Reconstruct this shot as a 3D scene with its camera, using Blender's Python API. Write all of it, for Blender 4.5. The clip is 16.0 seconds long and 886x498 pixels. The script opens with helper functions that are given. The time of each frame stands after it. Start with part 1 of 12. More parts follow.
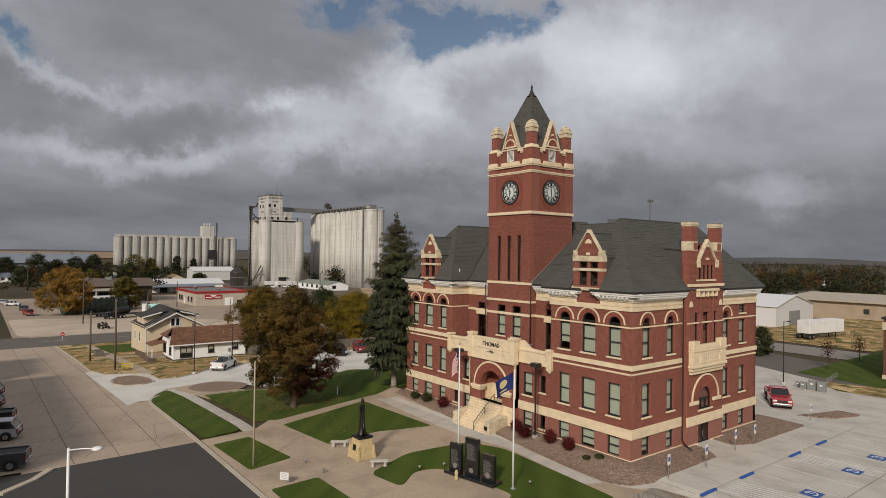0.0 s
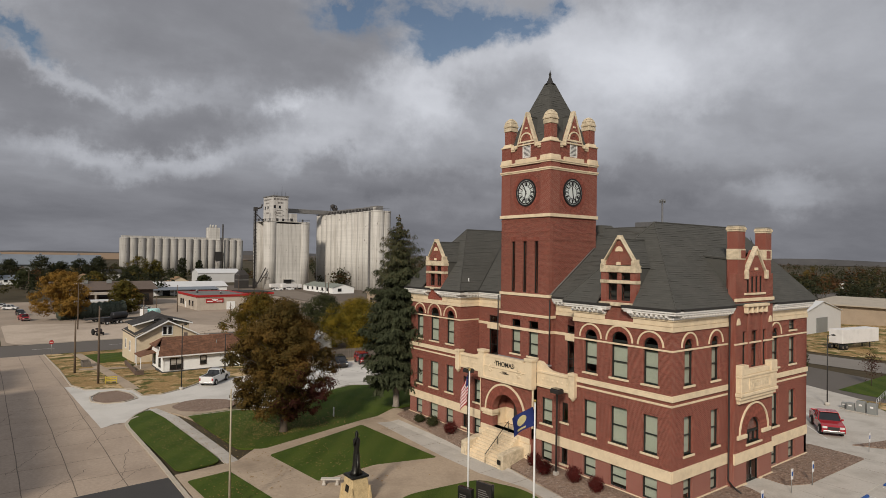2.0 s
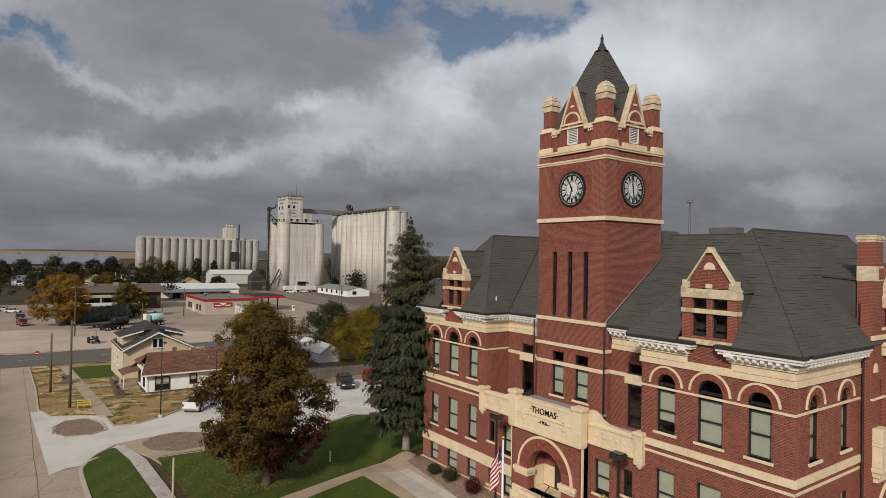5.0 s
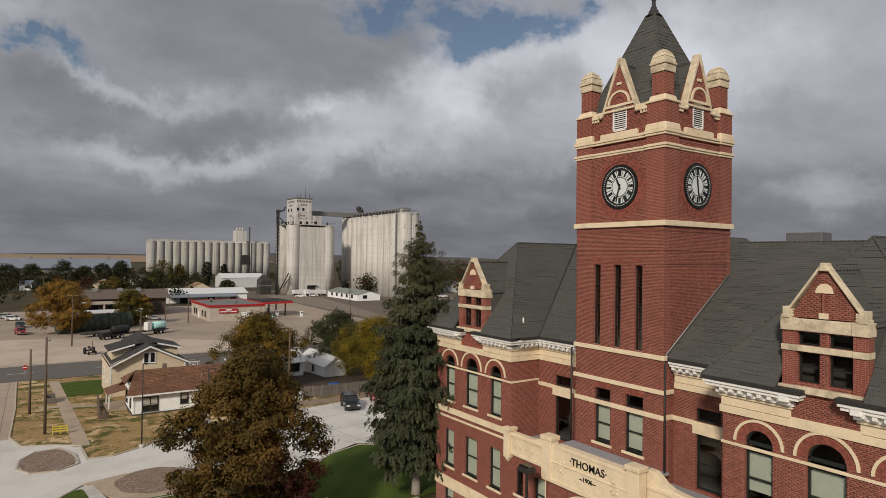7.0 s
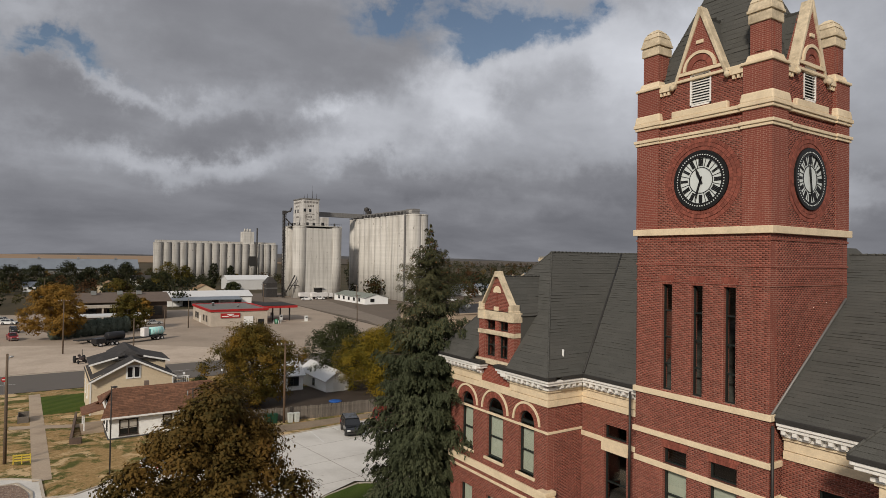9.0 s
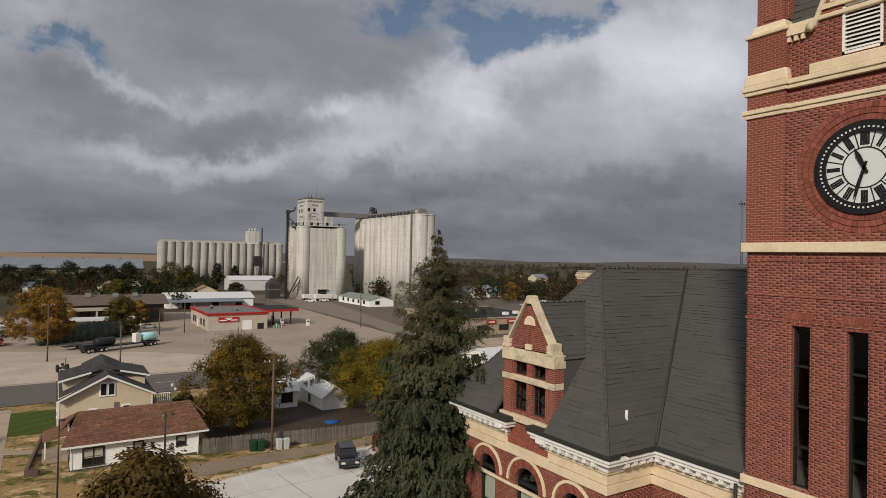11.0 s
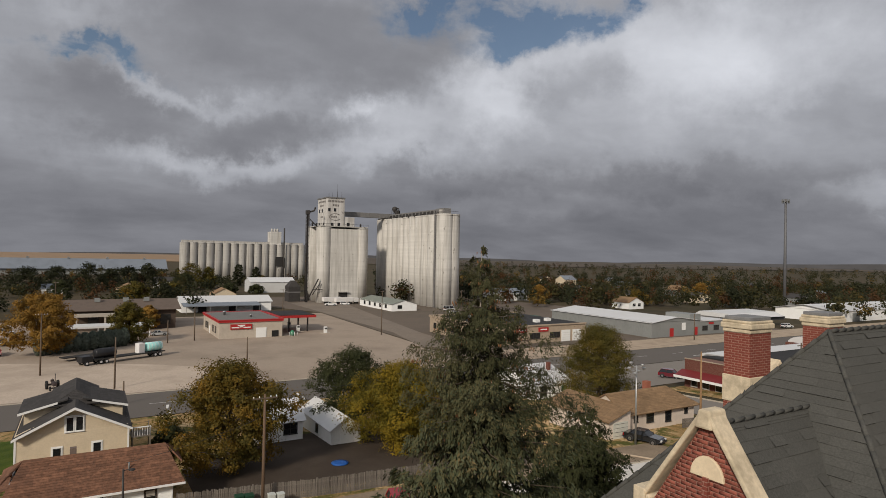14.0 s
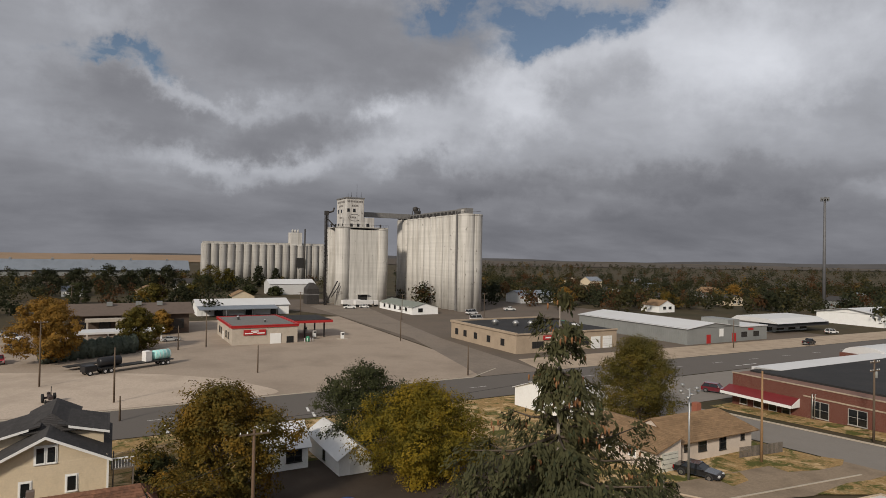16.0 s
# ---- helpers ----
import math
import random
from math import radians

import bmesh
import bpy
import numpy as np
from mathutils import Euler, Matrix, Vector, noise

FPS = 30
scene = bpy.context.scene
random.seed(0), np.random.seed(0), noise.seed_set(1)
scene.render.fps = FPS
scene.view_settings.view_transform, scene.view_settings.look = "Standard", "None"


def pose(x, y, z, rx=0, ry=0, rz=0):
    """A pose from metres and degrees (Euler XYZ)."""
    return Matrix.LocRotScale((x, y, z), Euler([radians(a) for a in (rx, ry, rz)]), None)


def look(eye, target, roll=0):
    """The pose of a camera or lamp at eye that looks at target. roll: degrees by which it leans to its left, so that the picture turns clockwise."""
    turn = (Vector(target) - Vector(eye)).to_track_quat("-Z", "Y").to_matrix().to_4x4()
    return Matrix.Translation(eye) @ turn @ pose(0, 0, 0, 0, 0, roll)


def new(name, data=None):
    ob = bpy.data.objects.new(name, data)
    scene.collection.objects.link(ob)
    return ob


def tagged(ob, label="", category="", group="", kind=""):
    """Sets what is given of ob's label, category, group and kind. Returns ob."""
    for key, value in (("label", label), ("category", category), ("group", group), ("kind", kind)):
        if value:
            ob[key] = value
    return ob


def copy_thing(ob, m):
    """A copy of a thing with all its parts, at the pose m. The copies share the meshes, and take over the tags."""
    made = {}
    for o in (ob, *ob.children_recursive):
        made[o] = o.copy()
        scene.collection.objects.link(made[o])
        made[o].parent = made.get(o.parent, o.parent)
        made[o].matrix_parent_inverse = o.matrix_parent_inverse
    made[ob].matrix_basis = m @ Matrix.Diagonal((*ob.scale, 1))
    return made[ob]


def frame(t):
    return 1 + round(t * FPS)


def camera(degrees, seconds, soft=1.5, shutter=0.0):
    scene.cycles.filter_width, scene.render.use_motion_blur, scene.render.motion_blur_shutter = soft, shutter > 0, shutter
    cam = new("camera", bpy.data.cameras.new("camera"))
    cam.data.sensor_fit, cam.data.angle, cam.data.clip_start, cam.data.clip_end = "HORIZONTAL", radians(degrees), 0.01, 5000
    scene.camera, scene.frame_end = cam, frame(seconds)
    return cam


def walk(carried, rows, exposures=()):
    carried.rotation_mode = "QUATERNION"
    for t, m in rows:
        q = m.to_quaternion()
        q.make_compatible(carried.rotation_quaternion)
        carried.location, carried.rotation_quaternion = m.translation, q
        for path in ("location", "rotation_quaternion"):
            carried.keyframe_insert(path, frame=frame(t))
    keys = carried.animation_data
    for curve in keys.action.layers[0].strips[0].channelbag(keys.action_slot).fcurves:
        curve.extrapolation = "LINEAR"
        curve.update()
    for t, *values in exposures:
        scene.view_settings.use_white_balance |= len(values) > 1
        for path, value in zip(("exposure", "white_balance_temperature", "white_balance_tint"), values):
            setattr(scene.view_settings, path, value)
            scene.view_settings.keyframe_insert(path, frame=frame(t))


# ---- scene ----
cam = camera(72.3, 16.0, soft=0.6)
PATH = [
    (0, (43.213, -40.052, 15.813), (41.631, -38.829, 15.831), 0.8),
    (0.5, (41.997, -39.102, 15.968), (40.41, -37.884, 15.986), 0.8),
    (1, (40.684, -38.087, 16.13), (39.094, -36.874, 16.149), 0.8),
    (1.5, (39.29, -36.983, 16.271), (37.696, -35.775, 16.291), 0.8),
    (2, (37.865, -35.859, 16.431), (36.267, -34.656, 16.452), 0.8),
    (2.5, (36.392, -34.754, 16.599), (34.793, -33.553, 16.62), 0.8),
    (3, (34.881, -33.649, 16.776), (33.276, -32.456, 16.796), 0.8),
    (3.5, (33.31, -32.534, 16.928), (31.702, -31.345, 16.949), 0.8),
    (4, (31.754, -31.414, 17.084), (30.139, -30.234, 17.106), 0.8),
    (4.2, (31.117, -30.967, 17.115), (29.498, -29.793, 17.137), 0.9),
    (6.5, (23.526, -25.796, 17.994), (21.877, -24.665, 18.016), 0.7),
    (7, (21.869, -24.743, 18.108), (20.214, -23.62, 18.132), 0.7),
    (7.5, (20.133, -23.682, 18.254), (18.474, -22.565, 18.278), 0.8),
    (8, (18.316, -22.572, 18.374), (16.653, -21.461, 18.4), 0.9),
    (8.5, (16.529, -21.493, 18.556), (14.862, -20.389, 18.583), 0.9),
    (9, (14.731, -20.398, 18.726), (13.06, -19.3, 18.754), 0.9),
    (9.2, (13.96, -19.967, 18.755), (12.288, -18.87, 18.787), 1.0),
    (11.3, (6.17, -15.149, 19.59), (4.484, -14.074, 19.617), 1.0),
    (11.5, (5.391, -14.715, 19.649), (3.703, -13.643, 19.677), 0.9),
    (12, (3.41, -13.592, 19.809), (1.718, -12.527, 19.836), 1.0),
    (12.5, (1.555, -12.521, 19.997), (-0.144, -11.466, 20.023), 1.1),
    (13, (-0.37, -11.464, 20.22), (-2.077, -10.423, 20.247), 1.1),
    (13.5, (-2.261, -10.293, 20.366), (-3.977, -9.265, 20.392), 1.1),
    (14, (-4.293, -9.154, 20.526), (-6.018, -8.142, 20.55), 1.1),
    (14.5, (-6.306, -8.037, 20.683), (-8.039, -7.04, 20.707), 1.0),
    (15, (-8.274, -6.911, 20.845), (-10.017, -5.931, 20.87), 1.0),
    (15.5, (-10.219, -5.76, 21.02), (-11.971, -4.795, 21.044), 1.0),
    (16, (-12.135, -4.614, 21.17), (-13.895, -3.665, 21.193), 1.0),
]
walk(cam, [(t, look(eye, target, roll)) for t, eye, target, roll in PATH])

# ---- light ----
SUN_WAY = Vector((0.53, -0.75, 0.52)).normalized()      # from the ground towards the sun
sun = new("sun", bpy.data.lights.new("sun", "SUN"))
sun.data.energy, sun.data.angle, sun.data.color = 3.0, radians(7.0), (1.0, 0.90, 0.77)
sun.matrix_world = look(SUN_WAY * 300, (0, 0, 0))

world = bpy.data.worlds.new("world")
scene.world = world
world.use_nodes = True
wt = world.node_tree
wn, wl = wt.nodes, wt.links


def wmath(op, a, b=None, c=None, clamp=False):
    n = wn.new("ShaderNodeMath")
    n.operation, n.use_clamp = op, clamp
    for i, v in enumerate((a, b, c)):
        if v is None:
            continue
        if isinstance(v, (int, float)):
            n.inputs[i].default_value = v
        else:
            wl.new(v, n.inputs[i])
    return n.outputs[0]


sky = wn.new("ShaderNodeTexSky")
sky.sky_type, sky.sun_disc = "NISHITA", False
sky.sun_elevation = math.asin(SUN_WAY.z)
sky.sun_rotation = math.atan2(SUN_WAY.x, SUN_WAY.y)
coord = wn.new("ShaderNodeTexCoord")
way = coord.outputs["Generated"]
# clouds lie on a flat layer: the direction is divided by its height
sep = wn.new("ShaderNodeSeparateXYZ")
wl.new(way, sep.inputs[0])
height = wmath("MAXIMUM", sep.outputs[2], 0.0)
depth = wmath("ADD", height, 0.26)
comb = wn.new("ShaderNodeCombineXYZ")
wl.new(wmath("DIVIDE", sep.outputs[0], depth), comb.inputs[0])
wl.new(wmath("DIVIDE", sep.outputs[1], depth), comb.inputs[1])
turned = wn.new("ShaderNodeMapping")
turned.inputs["Rotation"].default_value = (0, 0, radians(-24))
turned.inputs["Scale"].default_value = (1.0, 0.75, 1.0)
wl.new(comb.outputs[0], turned.inputs[0])


def cloud_noise(scale, detail, rough, distortion, shift):
    n = wn.new("ShaderNodeTexNoise")
    n.inputs["Scale"].default_value = scale
    n.inputs["Detail"].default_value = detail
    n.inputs["Roughness"].default_value = rough
    n.inputs["Distortion"].default_value = distortion
    m = wn.new("ShaderNodeMapping")
    m.inputs["Location"].default_value = shift
    wl.new(turned.outputs[0], m.inputs[0])
    wl.new(m.outputs[0], n.inputs["Vector"])
    return n.outputs["Fac"]


big = cloud_noise(0.8, 5, 0.45, 0.3, (3.1, 7.7, 0))
mid = cloud_noise(2.4, 7, 0.5, 0.25, (9.2, 1.4, 2))
fine = cloud_noise(6.0, 6, 0.6, 0.2, (2.2, 5.4, 5))
# the direction, ruffled, in which the large cloud masses and gaps lie
ruffle = wn.new("ShaderNodeTexNoise")
ruffle.inputs["Scale"].default_value, ruffle.inputs["Detail"].default_value = 6.5, 8
ruffle.inputs["Roughness"].default_value = 0.62
wl.new(way, ruffle.inputs["Vector"])
ruffled = wn.new("ShaderNodeVectorMath")
ruffled.operation = "MULTIPLY_ADD"
wl.new(ruffle.outputs["Color"], ruffled.inputs[0])
ruffled.inputs[1].default_value = (0.34, 0.34, 0.22)
wl.new(way, ruffled.inputs[2])


def mass(across, up, wide, tall):
    """How much of a cloud mass there is in this direction; across and up are tangents from the heading (-0.79, 0.61)."""
    c = Vector((-0.79, 0.61, 0)) + across * Vector((0.61, 0.79, 0)) + Vector((0, 0, up))
    c.normalize()
    d = wn.new("ShaderNodeVectorMath")
    d.operation = "SUBTRACT"
    wl.new(ruffled.outputs[0], d.inputs[0])
    d.inputs[1].default_value = c + Vector((0.17, 0.17, 0.11))
    s = wn.new("ShaderNodeVectorMath")
    s.operation = "MULTIPLY"
    wl.new(d.outputs[0], s.inputs[0])
    s.inputs[1].default_value = (1 / wide, 1 / wide, 1 / tall)
    n = wn.new("ShaderNodeVectorMath")
    n.operation = "LENGTH"
    wl.new(s.outputs[0], n.inputs[0])
    m = wn.new("ShaderNodeMapRange")
    m.interpolation_type = "SMOOTHERSTEP"
    m.inputs[1].default_value, m.inputs[2].default_value = 1.0, 0.0
    wl.new(n.outputs["Value"], m.inputs[0])
    return m.outputs[0]


def total(parts):
    out = None
    for amount, socket in parts:
        t = wmath("MULTIPLY", socket, amount)
        out = t if out is None else wmath("ADD", out, t)
    return out


# a bright veil round the hidden sun, and a sky that pales with height
veil = wn.new("ShaderNodeVectorMath")
veil.operation = "DOT_PRODUCT"
wl.new(way, veil.inputs[0])
veil.inputs[1].default_value = SUN_WAY
glow = wmath("POWER", wmath("MAXIMUM", veil.outputs["Value"], 0.0), 3.0)
low = wn.new("ShaderNodeMapRange")
low.interpolation_type = "SMOOTHSTEP"
wl.new(sep.outputs[2], low.inputs[0])
for k, v in enumerate((0.04, 0.19, 0.27, 0.0)):
    low.inputs[k + 1].default_value = v
bright = total([(0.42, big), (0.28, mid), (0.13, fine), (0.16, glow), (-1.0, low.outputs[0]),
                (-0.13, mass(-0.382, 0.367, 0.431, 0.141)),
                (-0.16, mass(-0.705, 0.248, 0.352, 0.097)),
                (-0.10, mass(-0.431, 0.21, 0.17, 0.065)),
                (0.10, mass(-0.809, 0.433, 0.119, 0.049)),
                (0.17, mass(-0.618, 0.299, 0.151, 0.03)),
                (0.05, mass(-0.431, 0.277, 0.184, 0.035)),
                (0.20, mass(-0.28, 0.24, 0.092, 0.049)),
                (0.12, mass(-0.198, 0.206, 0.218, 0.07)),
                (0.26, mass(-0.037, 0.282, 0.173, 0.111)),
                (0.24, mass(0.227, 0.331, 0.329, 0.131)),
                (0.04, mass(0.489, 0.351, 0.223, 0.128)),
                (0.14, mass(0.119, 0.205, 0.447, 0.142)),
                (-0.14, mass(0.078, 0.266, 0.123, 0.066)),
                (-0.06, mass(0.412, 0.214, 0.214, 0.073)),
                (0.20, mass(-0.531, 0.148, 0.226, 0.045)),
                (0.14, mass(-0.265, 0.159, 0.183, 0.046)),
                (0.13, mass(0.557, 0.114, 0.209, 0.042)),
                (0.08, mass(0.027, 0.086, 0.249, 0.041)),
                (-0.08, mass(-0.103, 0.125, 0.189, 0.041)),
                (-0.10, mass(0.254, 0.121, 0.282, 0.046)),
                (0.04, mass(-0.799, 0.122, 0.218, 0.05))])
ramp = wn.new("ShaderNodeValToRGB")
wl.new(wmath("ADD", bright, 0.145), ramp.inputs[0])
el = ramp.color_ramp.elements
el[0].position, el[0].color = 0.14, (0.12, 0.123, 0.14, 1)
el[1].position, el[1].color = 1.0, (0.847, 0.870, 0.930, 1)
for p, c in ((0.28, (0.172, 0.175, 0.195)), (0.42, (0.24, 0.244, 0.268)), (0.58, (0.36, 0.37, 0.404)), (0.76, (0.545, 0.56, 0.605))):
    e = el.new(p)
    e.color = (*c, 1)
gaps = total([(0.65, mass(0.105, 0.38, 0.13, 0.054)), (0.90, mass(-0.075, 0.377, 0.189, 0.076)), (0.80, mass(0.037, 0.394, 0.202, 0.066)), (1.35, mass(-0.738, 0.345, 0.137, 0.038)), (0.80, mass(-0.841, 0.358, 0.105, 0.029)), (0.70, mass(-0.16, 0.415, 0.141, 0.053))])
gap = wmath("MULTIPLY", gaps, wmath("MULTIPLY_ADD", wmath("SUBTRACT", 1.0, fine), 3.6, -0.90), clamp=True)
gap = wmath("POWER", wmath("MULTIPLY_ADD", gap, 1.0, -0.06, clamp=True), 1.4)
blue = wn.new("ShaderNodeMix")
blue.data_type, blue.blend_type = "RGBA", "MULTIPLY"
blue.inputs[0].default_value = 1.0
wl.new(sky.outputs[0], blue.inputs["A"])
blue.inputs["B"].default_value = (0.062, 0.062, 0.062, 1)
mix = wn.new("ShaderNodeMix")
mix.data_type = "RGBA"
wl.new(gap, mix.inputs[0])
wl.new(ramp.outputs[0], mix.inputs["A"])
wl.new(blue.outputs["Result"], mix.inputs["B"])
wl.new(mix.outputs["Result"], wn["Background"].inputs[0])
wn["Background"].inputs[1].default_value = 1.0

# ---- ground shape and mesh helpers ----
def clamp01(v):
    return min(1.0, max(0.0, v))


def grade(x, y):
    """The height of the ground: it falls to the west, and from the courthouse to the street."""
    west = -4.2 * clamp01((-16 - x) / 88.0)
    front = -0.5 * clamp01((-1 - y) / 2.0) - 0.5 * clamp01((-3 - y) / 21.0)
    return west + front * (1 - clamp01((-16 - x) / 40.0))


CUTS_X = [-104, -16, -56, -26, -36, -46]
CUTS_Y = [-1, -3, -24]


class Mesh:
    """Collects corners and faces, and links them as one mesh object."""

    def __init__(self):
        self.v, self.f, self.smooth = [], [], set()

    def face(self, pts):
        n = len(self.v)
        self.v += [tuple(p) for p in pts]
        self.f.append(tuple(range(n, n + len(pts))))

    def box(self, x0, y0, z0, x1, y1, z1, m=None):
        c = [(x, y, z) for z in (z0, z1) for y in (y0, y1) for x in (x0, x1)]
        if m is not None:
            c = [tuple(m @ Vector(p)) for p in c]
        n = len(self.v)
        self.v += c
        for q in ((0, 2, 3, 1), (4, 5, 7, 6), (0, 1, 5, 4), (2, 6, 7, 3), (0, 4, 6, 2), (1, 3, 7, 5)):
            self.f.append(tuple(n + i for i in q))
        return self

    def taper(self, x, y, z0, z1, a0, b0, a1, b1, m=None):
        """A block whose half sizes go from a0, b0 at the bottom to a1, b1 at the top."""
        c = [(x + sx * a, y + sy * b, z) for z, a, b in ((z0, a0, b0), (z1, a1, b1)) for sy in (-1, 1) for sx in (-1, 1)]
        if m is not None:
            c = [tuple(m @ Vector(p)) for p in c]
        n = len(self.v)
        self.v += c
        for q in ((0, 2, 3, 1), (4, 5, 7, 6), (0, 1, 5, 4), (2, 6, 7, 3), (0, 4, 6, 2), (1, 3, 7, 5)):
            self.f.append(tuple(n + i for i in q))
        return self

    def prism(self, poly, shift, m=None):
        """A flat outline (3D points) drawn out along a vector."""
        a = [Vector(p) for p in poly]
        b = [p + Vector(shift) for p in a]
        if m is not None:
            a, b = [m @ p for p in a], [m @ p for p in b]
        n, k = len(self.v), len(a)
        self.v += [tuple(p) for p in a + b]
        self.f.append(tuple(range(n + k - 1, n - 1, -1)))
        self.f.append(tuple(range(n + k, n + 2 * k)))
        for i in range(k):
            j = (i + 1) % k
            self.f.append((n + i, n + j, n + k + j, n + k + i))
        return self

    def tube(self, pts, radii, sides=10, caps=True):
        """A round bar through points; radii is one number or one per point."""
        pts = [Vector(p) for p in pts]
        if isinstance(radii, (int, float)):
            radii = [radii] * len(pts)
        n = len(self.v)
        for i, p in enumerate(pts):
            d = (pts[min(i + 1, len(pts) - 1)] - pts[max(i - 1, 0)]).normalized()
            u = d.orthogonal().normalized() if abs(d.z) < 0.99 else Vector((1, 0, 0))
            if abs(d.z) < 0.99:
                u = Vector((0, 0, 1)).cross(d).normalized()
            w = d.cross(u)
            for k in range(sides):
                a = 2 * math.pi * k / sides
                self.v.append(tuple(p + (u * math.cos(a) + w * math.sin(a)) * radii[i]))
        for i in range(len(pts) - 1):
            for k in range(sides):
                a, b = n + i * sides + k, n + i * sides + (k + 1) % sides
                self.smooth.add(len(self.f))
                self.f.append((a, b, b + sides, a + sides))
        if caps:
            self.f.append(tuple(range(n + sides - 1, n - 1, -1)))
            e = n + (len(pts) - 1) * sides
            self.f.append(tuple(range(e, e + sides)))
        return self

    def lathe(self, profile, x, y, z, sides=16, m=None):
        """Turns a profile of (radius, height) about the upright through x, y."""
        n = len(self.v)
        for r, h in profile:
            for k in range(sides):
                a = 2 * math.pi * k / sides
                p = Vector((x + r * math.cos(a), y + r * math.sin(a), z + h))
                self.v.append(tuple(m @ p if m is not None else p))
        for i in range(len(profile) - 1):
            for k in range(sides):
                a, b = n + i * sides + k, n + i * sides + (k + 1) % sides
                self.smooth.add(len(self.f))
                self.f.append((a, b, b + sides, a + sides))
        self.f.append(tuple(range(n + sides - 1, n - 1, -1)))
        e = n + (len(profile) - 1) * sides
        self.f.append(tuple(range(e, e + sides)))
        return self

    def add(self, other, m=None):
        n, k = len(self.v), len(self.f)
        self.v += [tuple(m @ Vector(p)) for p in other.v] if m is not None else other.v
        self.f += [tuple(n + i for i in f) for f in other.f]
        self.smooth |= {k + i for i in other.smooth}
        return self

    def data(self, name, material):
        me = bpy.data.meshes.new(name)
        me.from_pydata(self.v, [], self.f)
        if material is not None:
            me.materials.append(material)
        if self.smooth:
            flags = np.zeros(len(self.f), dtype=bool)
            flags[list(self.smooth)] = True
            me.polygons.foreach_set("use_smooth", flags)
        me.update()
        return me


def put(name, mesh, material, parent=None, label="", bevel=0.0, **tags):
    """Links a Mesh as one object, under a thing or a part where parent is given."""
    ob = new(name, mesh.data(name, material))
    if bevel:
        b = ob.modifiers.new("edge", "BEVEL")
        b.width, b.segments, b.limit_method = bevel, 2, "ANGLE"
    if parent is not None:
        ob.parent = parent
    return tagged(ob, label, **tags)


def thing(name, label, category, m=None, group=""):
    """The Empty at a thing's base that parents its parts."""
    ob = new(name)
    ob.empty_display_size = 0.2
    if m is not None:
        ob.matrix_basis = m
    return tagged(ob, label, category, group)


def drape(poly, lift, thick=0.0, extra_x=(), extra_y=()):
    """A ground surface with an outline in plan; follows the ground at a height of lift, with its edge thick deep."""
    bm = bmesh.new()
    bm.faces.new([bm.verts.new((x, y, 0)) for x, y in poly])
    for axis, cuts in ((0, list(CUTS_X) + list(extra_x)), (1, list(CUTS_Y) + list(extra_y))):
        for c in cuts:
            co, no = [0, 0, 0], [0, 0, 0]
            co[axis], no[axis] = c, 1
            bmesh.ops.bisect_plane(bm, geom=bm.verts[:] + bm.edges[:] + bm.faces[:], plane_co=co, plane_no=no)
    bmesh.ops.triangulate(bm, faces=bm.faces[:])
    bmesh.ops.recalc_face_normals(bm, faces=bm.faces[:])
    if bm.faces and sum(f.normal.z for f in bm.faces) < 0:
        bmesh.ops.reverse_faces(bm, faces=bm.faces[:])
    for v in bm.verts:
        v.co.z = grade(v.co.x, v.co.y) + lift
    if thick:
        border = [e for e in bm.edges if e.is_boundary]
        made = bmesh.ops.extrude_edge_only(bm, edges=border)["geom"]
        for v in made:
            if isinstance(v, bmesh.types.BMVert):
                v.co.z -= thick
    out = Mesh()
    bm.verts.ensure_lookup_table()
    out.v = [tuple(v.co) for v in bm.verts]
    out.f = [tuple(v.index for v in f.verts) for f in bm.faces]
    bm.verts.index_update()
    out.f = [tuple(v.index for v in f.verts) for f in bm.faces]
    bm.free()
    return out


def rounded(poly, r=1.0, steps=5):
    """The outline with its corners rounded off."""
    out = []
    n = len(poly)
    for i in range(n):
        p, a, b = Vector(poly[i]), Vector(poly[i - 1]), Vector(poly[(i + 1) % n])
        ra, rb = min(r, (a - p).length * 0.45), min(r, (b - p).length * 0.45)
        s, e = p + (a - p).normalized() * ra, p + (b - p).normalized() * rb
        for k in range(steps + 1):
            t = k / steps
            q = s * (1 - t) ** 2 + p * 2 * t * (1 - t) + e * t * t
            out.append((q.x, q.y))
    return out


def strip(line, wide, closed=False):
    """The outlines of a narrow band along a line in plan, piece by piece."""
    pts = [Vector(p) for p in line]
    if closed:
        pts.append(pts[0])
    out = []
    for a, b in zip(pts, pts[1:]):
        d = (b - a).normalized()
        nrm = Vector((-d.y, d.x)) * wide / 2
        out.append([tuple(a + nrm), tuple(b + nrm), tuple(b - nrm), tuple(a - nrm)])
    return out


# ---- materials ----
def material(name):
    m = bpy.data.materials.new(name)
    m.use_nodes = True
    return m, m.node_tree.nodes, m.node_tree.links, m.node_tree.nodes["Principled BSDF"]


def node(nodes, links, kind, **ins):
    n = nodes.new(kind)
    for k, v in ins.items():
        sock = n.inputs[k.replace("_", " ")]
        if hasattr(v, "is_output") or isinstance(v, bpy.types.NodeSocket):
            links.new(v, sock)
        else:
            sock.default_value = v
    return n


